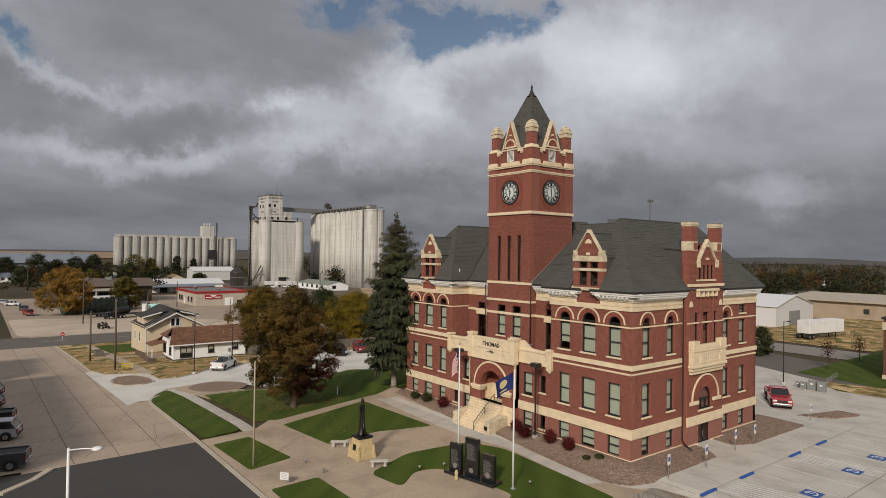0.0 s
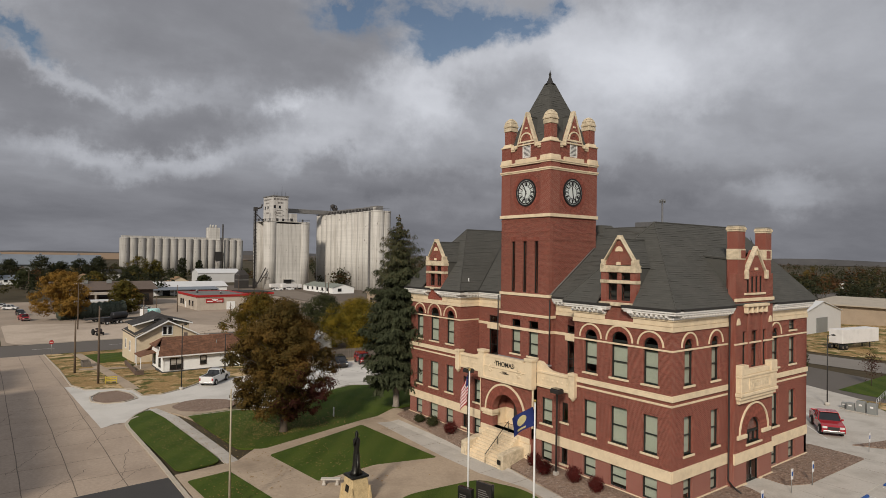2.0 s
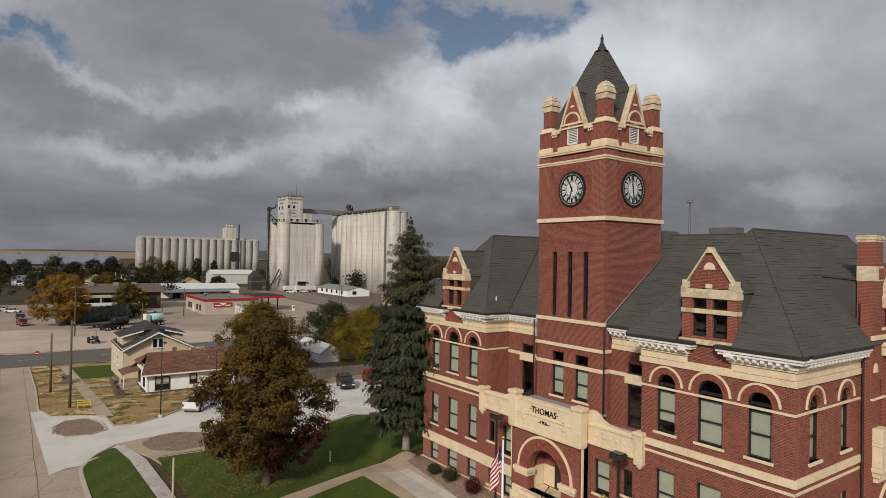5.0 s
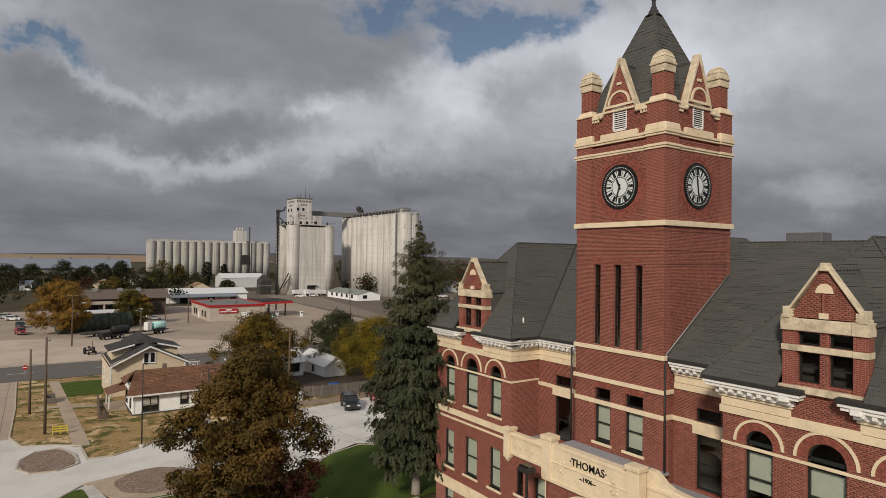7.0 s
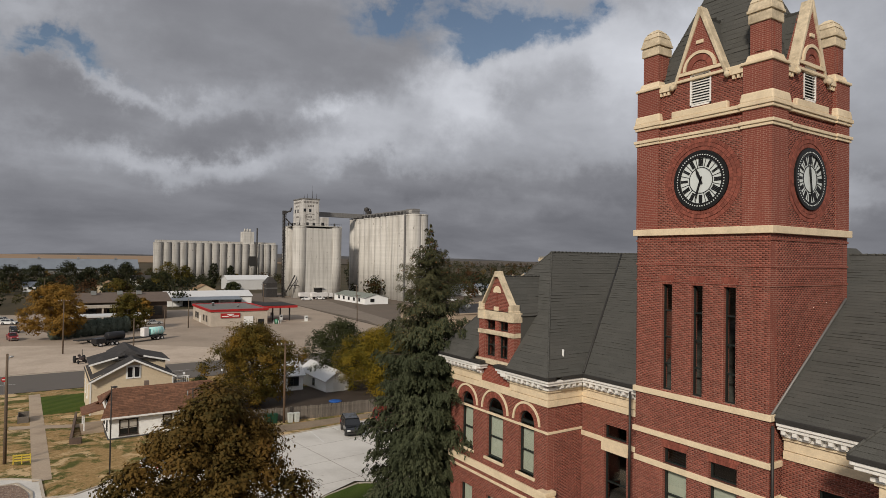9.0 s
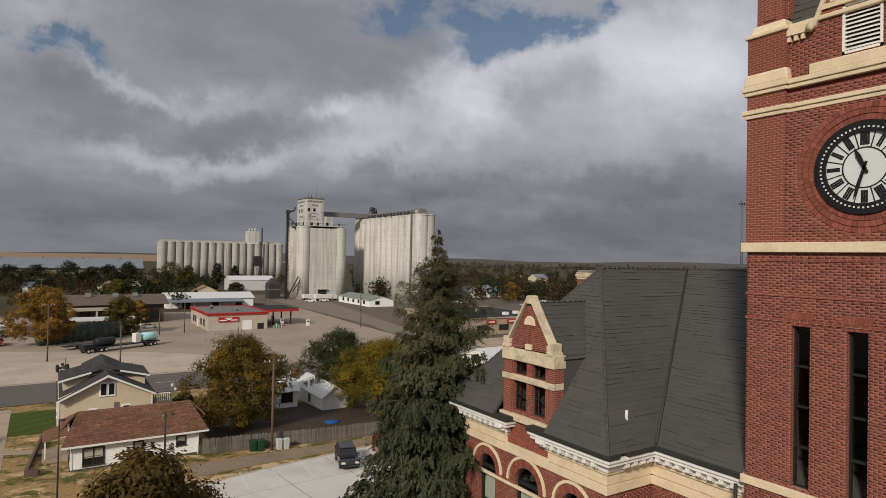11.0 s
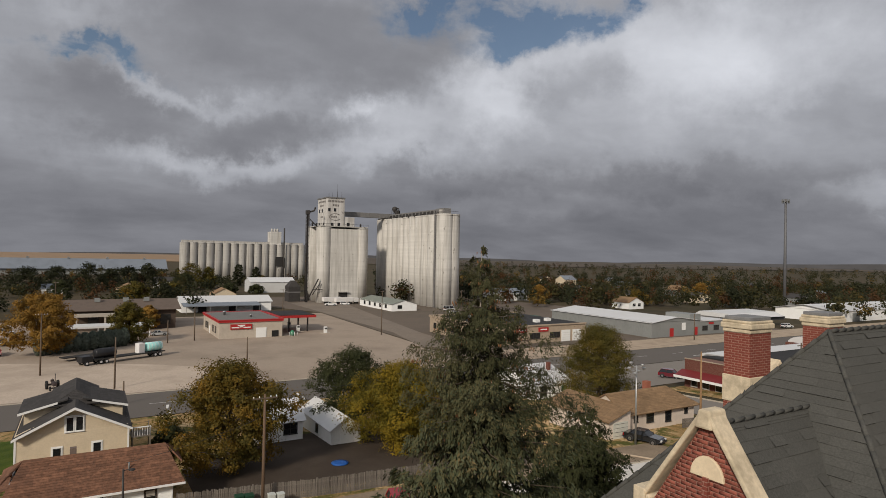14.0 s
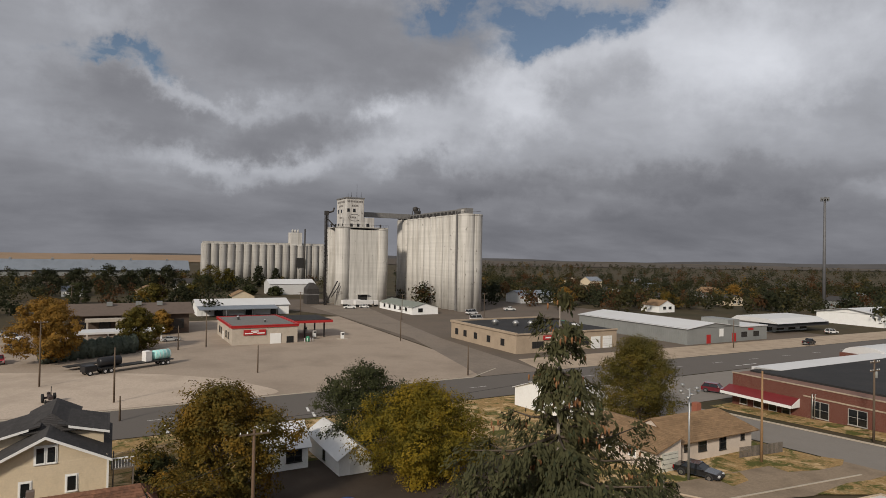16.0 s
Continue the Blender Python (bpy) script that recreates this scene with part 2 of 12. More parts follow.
def mixed(nodes, links, fac, a, b, blend="MIX"):
    n = nodes.new("ShaderNodeMix")
    n.data_type, n.blend_type = "RGBA", blend
    for sock, v in ((n.inputs[0], fac), (n.inputs["A"], a), (n.inputs["B"], b)):
        if isinstance(v, bpy.types.NodeSocket):
            links.new(v, sock)
        elif isinstance(v, (int, float)):
            sock.default_value = v
        else:
            sock.default_value = (*v, 1)
    return n.outputs["Result"]


def ranged(nodes, links, value, a, b, lo=0.0, hi=1.0):
    n = nodes.new("ShaderNodeMapRange")
    links.new(value, n.inputs[0])
    for i, v in enumerate((a, b, lo, hi)):
        n.inputs[i + 1].default_value = v
    return n.outputs[0]


def shade(name, colour, rough=0.8, metal=0.0, grain=8.0, amount=0.18, stain=0.6, stain_amount=0.22, bump=0.15, second=None, piece=0.0, island=0.0, streak=False, spec=0.3):
    """A surface with grain, larger stains and fine relief; second is the colour of the stains."""
    m, n, l, p = material(name)
    tc = n.new("ShaderNodeTexCoord").outputs["Object"]
    small = node(n, l, "ShaderNodeTexNoise", Vector=tc, Scale=grain, Detail=8.0, Roughness=0.65).outputs["Fac"]
    vec = tc
    if streak:
        mp = node(n, l, "ShaderNodeMapping", Vector=tc)
        mp.inputs["Scale"].default_value = (1, 1, 0.08)
        vec = mp.outputs[0]
    large = node(n, l, "ShaderNodeTexNoise", Vector=vec, Scale=stain, Detail=5.0, Roughness=0.6).outputs["Fac"]
    dark = tuple(c * (1 - amount) for c in colour)
    light = tuple(min(1, c * (1 + amount)) for c in colour)
    base = mixed(n, l, ranged(n, l, small, 0.3, 0.7), dark, light)
    other = second or tuple(c * 0.6 for c in colour)
    base = mixed(n, l, ranged(n, l, large, 0.45, 0.75, 0.0, stain_amount * 2), base, other)
    if piece:
        r = n.new("ShaderNodeObjectInfo").outputs["Random"]
        base = mixed(n, l, 1.0, base, mixed(n, l, r, (1 - piece,) * 3, (1 + piece,) * 3), "MULTIPLY")
    if island:
        r = n.new("ShaderNodeNewGeometry").outputs["Random Per Island"]
        base = mixed(n, l, 1.0, base, mixed(n, l, r, (1 - island,) * 3, (1 + island,) * 3), "MULTIPLY")
    l.new(base, p.inputs["Base Color"])
    l.new(ranged(n, l, small, 0.2, 0.8, max(0.02, rough - 0.1), min(1, rough + 0.1)), p.inputs["Roughness"])
    p.inputs["Metallic"].default_value = metal
    p.inputs["Specular IOR Level"].default_value = spec
    if bump:
        b = node(n, l, "ShaderNodeBump", Strength=bump, Distance=0.02, Height=small)
        l.new(b.outputs[0], p.inputs["Normal"])
    return m


def brickwork(name, face, dark, mortar, long=0.215, high=0.0735, turn=False, fade=0.0):
    """Brick courses on upright walls; on the faces that look along x the courses run along y."""
    m, n, l, p = material(name)
    tc = n.new("ShaderNodeTexCoord").outputs["Object"]
    s = node(n, l, "ShaderNodeSeparateXYZ", Vector=tc)
    along = n.new("ShaderNodeMath")
    l.new(s.outputs[0], along.inputs[0])
    l.new(s.outputs[1], along.inputs[1])
    c = n.new("ShaderNodeCombineXYZ")
    l.new(along.outputs[0], c.inputs[0])
    l.new(s.outputs[2], c.inputs[1])
    br = node(n, l, "ShaderNodeTexBrick", Vector=c.outputs[0], Scale=1.0)
    br.offset = 0.5
    for k, v in (("Color1", (*face, 1)), ("Color2", (*dark, 1)), ("Mortar", (*mortar, 1)), ("Mortar Size", 0.0085), ("Mortar Smooth", 0.35), ("Bias", -0.2), ("Brick Width", long), ("Row Height", high)):
        br.inputs[k].default_value = v
    small = node(n, l, "ShaderNodeTexNoise", Vector=tc, Scale=26.0, Detail=6.0).outputs["Fac"]
    large = node(n, l, "ShaderNodeTexNoise", Vector=tc, Scale=0.45, Detail=5.0, Roughness=0.6).outputs["Fac"]
    col = mixed(n, l, ranged(n, l, small, 0.3, 0.7, 0.0, 0.5), br.outputs["Color"], tuple(v * 0.72 for v in face))
    col = mixed(n, l, ranged(n, l, large, 0.42, 0.72, 0.0, 0.30), col, tuple(v * 0.7 for v in dark))
    if fade:
        col = mixed(n, l, fade, col, (0.42, 0.27, 0.22))
    l.new(col, p.inputs["Base Color"])
    p.inputs["Roughness"].default_value = 0.82
    p.inputs["Specular IOR Level"].default_value = 0.25
    h = n.new("ShaderNodeMath")
    h.operation = "MULTIPLY_ADD"
    l.new(br.outputs["Fac"], h.inputs[0])
    h.inputs[1].default_value = -1.0
    l.new(small, h.inputs[2])
    b = node(n, l, "ShaderNodeBump", Strength=0.5, Distance=0.008, Height=h.outputs[0])
    l.new(b.outputs[0], p.inputs["Normal"])
    return m


def glazing(name, tint, gloss=1.0):
    m, n, l, p = material(name)
    n.remove(p)
    clear = node(n, l, "ShaderNodeBsdfTransparent", Color=(*tint, 1))
    shine = node(n, l, "ShaderNodeBsdfGlossy", Color=(0.9, 0.9, 0.9, 1), Roughness=0.02)
    fr = node(n, l, "ShaderNodeFresnel", IOR=1.6)
    mx = n.new("ShaderNodeMixShader")
    l.new(ranged(n, l, fr.outputs[0], 0.0, 1.0, 0.02, gloss), mx.inputs[0])
    l.new(clear.outputs[0], mx.inputs[1])
    l.new(shine.outputs[0], mx.inputs[2])
    l.new(mx.outputs[0], n["Material Output"].inputs[0])
    return m


def speckled(name, colours, scale, rough=0.95, bump=0.6, stain=0.25, distance=0.03, detail_scale=None, mown=0.0):
    """Stones, leaves or tufts: cells of several colours with relief."""
    m, n, l, p = material(name)
    tc = n.new("ShaderNodeTexCoord").outputs["Object"]
    vo = node(n, l, "ShaderNodeTexVoronoi", Vector=tc, Scale=scale)
    r = n.new("ShaderNodeValToRGB")
    sep_c = node(n, l, "ShaderNodeSeparateColor", Color=vo.outputs["Color"])
    l.new(sep_c.outputs[0], r.inputs[0])
    el = r.color_ramp.elements
    k = len(colours)
    el[0].color, el[1].color = (*colours[0], 1), (*colours[-1], 1)
    for i in range(1, k - 1):
        el.new(i / (k - 1)).color = (*colours[i], 1)
    large = node(n, l, "ShaderNodeTexNoise", Vector=tc, Scale=0.5, Detail=6.0, Roughness=0.65).outputs["Fac"]
    small = node(n, l, "ShaderNodeTexNoise", Vector=tc, Scale=detail_scale or scale * 0.35, Detail=6.0).outputs["Fac"]
    col = mixed(n, l, ranged(n, l, large, 0.4, 0.75, 0.0, stain * 2), r.outputs[0], tuple(v * 0.55 for v in colours[0]))
    col = mixed(n, l, ranged(n, l, small, 0.35, 0.7, 0.0, 0.45), col, tuple(v * 0.7 for v in colours[-1]))
    if mown:
        wave = node(n, l, "ShaderNodeTexWave", Vector=tc, Scale=0.16, Distortion=2.2, Detail=3.0)
        wave.bands_direction = "DIAGONAL"
        col = mixed(n, l, ranged(n, l, wave.outputs["Fac"], 0.2, 0.8, 0.0, mown), col, tuple(v * 1.05 for v in colours[-1]))
    l.new(col, p.inputs["Base Color"])
    p.inputs["Roughness"].default_value = rough
    p.inputs["Specular IOR Level"].default_value = 0.15
    b = node(n, l, "ShaderNodeBump", Strength=bump, Distance=distance, Height=vo.outputs["Distance"])
    l.new(b.outputs[0], p.inputs["Normal"])
    return m


def patchy(name, dry, green):
    """Rough grass: tufts of dry and of green blades, in patches a few metres wide."""
    m, n, l, p = material(name)
    tc = n.new("ShaderNodeTexCoord").outputs["Object"]
    cols = []
    for i, colours in enumerate((dry, green)):
        t = node(n, l, "ShaderNodeTexNoise", Vector=tc, Scale=3.2 + i, Detail=9.0, Roughness=0.75).outputs["Fac"]
        r = n.new("ShaderNodeValToRGB")
        l.new(ranged(n, l, t, 0.3, 0.7), r.inputs[0])
        el = r.color_ramp.elements
        el[0].color, el[1].color = (*colours[1], 1), (*colours[2], 1)
        el.new(0.5).color = (*colours[0], 1)
        cols.append(r.outputs[0])
    where = node(n, l, "ShaderNodeTexNoise", Vector=tc, Scale=0.34, Detail=8.0, Roughness=0.72, Distortion=0.6).outputs["Fac"]
    col = mixed(n, l, ranged(n, l, where, 0.47, 0.56), cols[0], cols[1])
    bare = node(n, l, "ShaderNodeTexNoise", Vector=tc, Scale=0.33, Detail=8.0, Roughness=0.7, Distortion=0.8).outputs["Fac"]
    col = mixed(n, l, ranged(n, l, bare, 0.53, 0.60), col, tuple(min(1.0, v * 1.25) for v in dry[2]))
    l.new(col, p.inputs["Base Color"])
    p.inputs["Roughness"].default_value = 0.95
    p.inputs["Specular IOR Level"].default_value = 0.15
    fine_bump = node(n, l, "ShaderNodeTexNoise", Vector=tc, Scale=14.0, Detail=6.0).outputs["Fac"]
    b = node(n, l, "ShaderNodeBump", Strength=0.7, Distance=0.06, Height=fine_bump)
    l.new(b.outputs[0], p.inputs["Normal"])
    return m


def leafy(name, colours, rough=0.75, patch=0.35, through_leaf=0.3):
    """Leaves: each one has a colour of its own, with larger patches that turn first."""
    m, n, l, p = material(name)
    geo = n.new("ShaderNodeNewGeometry")
    tc = n.new("ShaderNodeTexCoord").outputs["Object"]
    large = node(n, l, "ShaderNodeTexNoise", Vector=tc, Scale=patch, Detail=4.0).outputs["Fac"]
    r = n.new("ShaderNodeValToRGB")
    f = n.new("ShaderNodeMath")
    f.operation = "MULTIPLY_ADD"
    l.new(geo.outputs["Random Per Island"], f.inputs[0])
    f.inputs[1].default_value = 0.30
    l.new(ranged(n, l, large, 0.3, 0.7, 0.0, 0.7), f.inputs[2])
    l.new(f.outputs[0], r.inputs[0])
    el = r.color_ramp.elements
    k = len(colours)
    el[0].color, el[1].color = (*colours[0], 1), (*colours[-1], 1)
    for i in range(1, k - 1):
        el.new(i / (k - 1)).color = (*colours[i], 1)
    l.new(r.outputs[0], p.inputs["Base Color"])
    p.inputs["Roughness"].default_value = rough
    p.inputs["Specular IOR Level"].default_value = 0.2
    thin = node(n, l, "ShaderNodeBsdfTranslucent", Color=r.outputs[0])
    both = n.new("ShaderNodeMixShader")
    both.inputs[0].default_value = through_leaf
    l.new(p.outputs[0], both.inputs[1])
    l.new(thin.outputs[0], both.inputs[2])
    l.new(both.outputs[0], n["Material Output"].inputs[0])
    return m


BRICK = brickwork("red_brick", (0.250, 0.066, 0.045), (0.195, 0.050, 0.035), (0.42, 0.26, 0.20))
BRICK_PALE = brickwork("weathered_brick", (0.278, 0.084, 0.061), (0.223, 0.065, 0.047), (0.40, 0.27, 0.22), fade=0.10)
BRICK_ONE = shade("brick_face", (0.252, 0.062, 0.040), 0.82, grain=26, amount=0.2, stain=0.5, stain_amount=0.15, bump=0.2, piece=0.25, island=0.0)
BRICK_MANY = shade("brick_faces", (0.236, 0.072, 0.050), 0.82, grain=26, amount=0.2, stain=0.5, stain_amount=0.15, bump=0.2, island=0.25)
STONE = shade("limestone_trim", (0.72, 0.59, 0.41), 0.85, grain=14, amount=0.10, stain=1.3, stain_amount=0.22, second=(0.40, 0.31, 0.20), bump=0.2)
STONE_WORN = shade("weathered_limestone", (0.62, 0.52, 0.37), 0.9, grain=9, amount=0.16, stain=2.2, stain_amount=0.4, second=(0.27, 0.22, 0.15), bump=0.35)
WHITE = shade("white_cornice_paint", (0.80, 0.78, 0.74), 0.6, grain=12, amount=0.05, stain=1.8, stain_amount=0.20, second=(0.45, 0.42, 0.38), bump=0.08)
SHINGLE = shade("dark_grey_shingles", (0.071, 0.070, 0.063), 0.92, grain=30, amount=0.28, stain=0.5, stain_amount=0.22, second=(0.10, 0.095, 0.085), bump=0.3, island=0.07)
SHINGLE_ONE = shade("dark_grey_shingle", (0.071, 0.070, 0.063), 0.92, grain=30, amount=0.28, stain=0.5, stain_amount=0.22, second=(0.10, 0.095, 0.085), bump=0.3, piece=0.05)
GUTTER = shade("dark_gutter", (0.035, 0.033, 0.031), 0.6, grain=10, amount=0.2, stain_amount=0.2, bump=0.05)
FRAME = shade("dark_window_frame", (0.018, 0.022, 0.020), 0.45, grain=8, amount=0.15, stain_amount=0.1, bump=0.0)
GLASS = glazing("window_glass", (0.82, 0.86, 0.84), 0.85)
BLIND = shade("pale_green_blind", (0.44, 0.46, 0.39), 0.8, grain=5, amount=0.05, stain_amount=0.1, bump=0.05)
# the gloom of unlit rooms is put into this near-black colour
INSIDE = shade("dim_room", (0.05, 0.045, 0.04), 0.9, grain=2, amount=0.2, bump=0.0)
PIPE = shade("dark_downpipe", (0.03, 0.027, 0.025), 0.5, grain=8, amount=0.15, bump=0.0)
CLOCK_FACE = shade("clock_face", (0.62, 0.66, 0.64), 0.35, grain=4, amount=0.04, stain_amount=0.08, bump=0.0)
CLOCK_BLACK = shade("clock_black", (0.012, 0.012, 0.012), 0.45, grain=8, amount=0.2, stain_amount=0.1, bump=0.0)
CONCRETE = shade("pale_concrete", (0.48, 0.447, 0.398), 0.9, grain=7, amount=0.10, stain=0.35, stain_amount=0.30, second=(0.26, 0.228, 0.19), bump=0.12)
CONCRETE_OLD = shade("tan_concrete", (0.395, 0.312, 0.228), 0.92, grain=5, amount=0.13, stain=0.3, stain_amount=0.35, second=(0.21, 0.16, 0.115), bump=0.15)
KERB = shade("kerb_concrete", (0.44, 0.385, 0.31), 0.9, grain=7, amount=0.14, stain=0.8, stain_amount=0.3, second=(0.33, 0.28, 0.22), bump=0.15)
STREET = shade("worn_street_concrete", (0.385, 0.305, 0.235), 0.93, grain=4, amount=0.14, stain=0.22, stain_amount=0.32, second=(0.27, 0.21, 0.16), bump=0.15)
ASPHALT = shade("new_asphalt", (0.055, 0.052, 0.050), 0.9, grain=22, amount=0.22, stain=0.3, stain_amount=0.2, second=(0.075, 0.07, 0.066), bump=0.2)
ASPHALT_OLD = shade("old_asphalt", (0.118, 0.104, 0.091), 0.92, grain=12, amount=0.2, stain=0.15, stain_amount=0.35, second=(0.125, 0.110, 0.098), bump=0.15)
YARD = shade("pale_gravel_yard", (0.330, 0.266, 0.206), 0.97, grain=3, amount=0.14, stain=0.08, stain_amount=0.42, second=(0.225, 0.178, 0.136), bump=0.2)
LAWN = speckled("lawn", [(0.036, 0.070, 0.010), (0.060, 0.100, 0.013), (0.048, 0.085, 0.011), (0.095, 0.118, 0.021)], 26, bump=0.8, stain=0.22, distance=0.04, mown=0.35)
LAWN_DRY = patchy("dry_grass", [(0.32, 0.205, 0.085), (0.20, 0.135, 0.060), (0.42, 0.30, 0.165)], [(0.088, 0.090, 0.022), (0.135, 0.120, 0.034), (0.058, 0.066, 0.018)])
GRAVEL = speckled("rock_mulch", [(0.20, 0.128, 0.092), (0.31, 0.215, 0.16), (0.12, 0.08, 0.062), (0.40, 0.31, 0.245)], 9, bump=1.0, stain=0.1, distance=0.06)
FIELD = speckled("far_ground", [(0.060, 0.051, 0.030), (0.084, 0.063, 0.036), (0.042, 0.041, 0.021), (0.108, 0.081, 0.048)], 0.06, bump=0.1, stain=0.35, detail_scale=0.012)
YARD_PALE = shade("pale_packed_gravel", (0.47, 0.385, 0.305), 0.97, grain=3, amount=0.14, stain=0.11, stain_amount=0.5, second=(0.345, 0.278, 0.215), bump=0.2)
DIRT = shade("bare_dirt", (0.052, 0.037, 0.026), 0.97, grain=5, amount=0.2, stain=0.4, stain_amount=0.4, second=(0.068, 0.052, 0.038), bump=0.3)
PAINT_WHITE = shade("road_paint", (0.66, 0.65, 0.62), 0.8, grain=9, amount=0.12, stain=1.5, stain_amount=0.35, second=(0.42, 0.40, 0.36), bump=0.05)
PAINT_BLUE = shade("blue_paint", (0.025, 0.085, 0.30), 0.6, grain=9, amount=0.15, stain=1.5, stain_amount=0.2, bump=0.05)
STEEL = shade("galvanised_steel", (0.42, 0.42, 0.41), 0.45, 0.8, grain=14, amount=0.12, stain_amount=0.15, bump=0.05)
POLE_WHITE = shade("white_pole", (0.74, 0.74, 0.72), 0.35, grain=6, amount=0.05, stain_amount=0.1, bump=0.0)
POLE_DARK = shade("dark_pole", (0.03, 0.027, 0.025), 0.5, grain=8, amount=0.2, stain_amount=0.15, bump=0.0)
WOOD_POLE = shade("weathered_pole", (0.12, 0.088, 0.062), 0.92, grain=9, amount=0.3, stain=2.0, stain_amount=0.3, bump=0.4, streak=True)
BRONZE = shade("dark_bronze", (0.035, 0.033, 0.030), 0.42, 0.7, grain=9, amount=0.3, stain=3, stain_amount=0.2, second=(0.05, 0.065, 0.055), bump=0.2)
GRANITE = shade("black_granite", (0.013, 0.013, 0.014), 0.12, grain=40, amount=0.3, stain_amount=0.05, bump=0.0, spec=0.6)
SANDSTONE = shade("yellow_limestone", (0.52, 0.40, 0.22), 0.9, grain=9, amount=0.16, stain=3.0, stain_amount=0.35, second=(0.33, 0.24, 0.12), bump=0.35)
BARK = shade("grey_brown_bark", (0.10, 0.078, 0.058), 0.95, grain=14, amount=0.35, stain=2.0, stain_amount=0.3, bump=0.7, streak=True)

# ---- ground, streets, lawns ----
# pale concrete in a darker copy: cloud shade is put into its colour
SIDE_STREET = shade("grey_side_street", (0.215, 0.193, 0.168), 0.9, grain=6, amount=0.12, stain=0.3, stain_amount=0.3, second=(0.185, 0.165, 0.14), bump=0.12)
LOT = shade("new_pale_concrete", (0.59, 0.562, 0.515), 0.88, grain=7, amount=0.08, stain=0.25, stain_amount=0.28, second=(0.36, 0.335, 0.30), bump=0.1)
ELEVATOR_YARD = shade("packed_brown_dirt", (0.135, 0.106, 0.082), 0.97, grain=2, amount=0.18, stain=0.06, stain_amount=0.45, second=(0.10, 0.082, 0.064), bump=0.2)
ALLEY = shade("dusty_alley", (0.25, 0.19, 0.13), 0.97, grain=4, amount=0.18, stain=0.35, stain_amount=0.4, second=(0.145, 0.108, 0.074), bump=0.25)
def surface(name, poly, lift, mat, label, category="", thick=0.0, kind="structure"):
    return put(name, drape(poly, lift, thick), mat, None, label, category=category, kind=kind)


g = Mesh()
xs = [-4500, -1500, -104, -56, -46, -36, -26, -16, 60, 400, 4500]
ys = [-4500, -400, -24, -3, -1, 60, 400, 4500]
for i in range(len(xs) - 1):
    for j in range(len(ys) - 1):
        q = [(xs[i], ys[j]), (xs[i + 1], ys[j]), (xs[i + 1], ys[j + 1]), (xs[i], ys[j + 1])]
        g.face([(x, y, grade(x, y) - 0.05) for x, y in q])
put("ground", g, FIELD, None, "dry brown and green flat plains ground", category="ground", kind="structure")

surface("road_main", [(-121, -600), (-104.5, -600), (-104.5, 700), (-121, 700)], 0.02, ASPHALT_OLD, "worn grey asphalt highway through the town", "road")
surface("road_side", [(-104.5, -37.0), (90, -37.0), (90, -24.0), (-104.5, -24.0)], 0.015, STREET, "wide worn tan concrete street with cracks", "road")
surface("road_patch", [(-11.5, -38.5), (60, -38.5), (60, -24.1), (-12.2, -24.1)], 0.021, ASPHALT, "smooth dark new asphalt laid over the street", "road")
surface("road_north", [(-104.5, 69.5), (40, 69.5), (40, 80.0), (-104.5, 80.0)], 0.02, SIDE_STREET, "pale concrete side street", "road")
surface("road_corner", [(-15, 52), (18, 44), (60, 44), (60, 58), (10, 62), (-15, 69.6)], 0.025, ASPHALT_OLD, "grey asphalt lane beside the lot", "road")
surface("yard", [(-250, -33), (-121.5, -33), (-121.5, 62), (-128, 70), (-250, 76)], 0.03, YARD, "pale bare gravel yard with tyre marks", "yard")
surface("yard_front", rounded([(-122.2, -32), (-166, -32.5), (-158, -12), (-150, 4), (-139, 16), (-122.2, 24)], 6.0), 0.045, YARD_PALE, "pale packed gravel along the highway", "yard")
surface("road_depot", [(-300, 78), (-180, 76), (-121.2, 64), (-121.2, 80), (-176, 84), (-250, 96), (-330, 110)], 0.04, shade("dusty_asphalt", (0.205, 0.168, 0.133), 0.95, grain=2, amount=0.2, stain=0.07, stain_amount=0.45, second=(0.145, 0.12, 0.098)), "worn dusty lane to the grain elevators", "road")
surface("apron_shops", [(-136, 84), (-121.2, 80), (-121.2, 300), (-133, 300)], 0.035, CONCRETE_OLD, "tan concrete strip before the shops", "pavement")
surface("apron_brick", [(-104, 80.4), (-83, 80.4), (-83, 150), (-104, 150)], 0.03, SIDE_STREET, "bare concrete forecourt", "pavement")

# block of the houses: dry grass, walks, dirt yard
surface("grass_houses", [(-104, -26.4), (-76, -26.1), (-58.2, -26.3), (-53.4, -25.2), (-52.1, -22.4), (-50.3, -20.3), (-45.0, -19.9), (-44.6, -17.9), (-46.5, -14.9), (-49.8, -11.5), (-51.0, -5), (-54.5, 14), (-50, 40), (-46, 69), (-104, 69)], 0.05, LAWN_DRY, "patchy dry autumn grass round the houses", "grass")
surface("grass_green", [(-98, -21.2), (-82, -21.2), (-82, -15.5), (-98, -13.5)], 0.07, LAWN, "small green front lawn", "lawn")
surface("path_houses", [(-101, -22.0), (-50, -20.9), (-50, -19.4), (-101, -20.5)], 0.075, CONCRETE_OLD, "old tan concrete footpath", "pavement")
surface("path_front", [(-76.5, -23.6), (-74.5, -23.6), (-70.8, -16.0), (-72.4, -15.2)], 0.08, CONCRETE_OLD, "narrow cracked garden path", "pavement")
surface("yard_dirt", [(-74, 0), (-61.5, 0), (-60.2, 17), (-58, 36), (-82, 36), (-82, 14)], 0.07, DIRT, "bare brown dirt back yard", "yard")
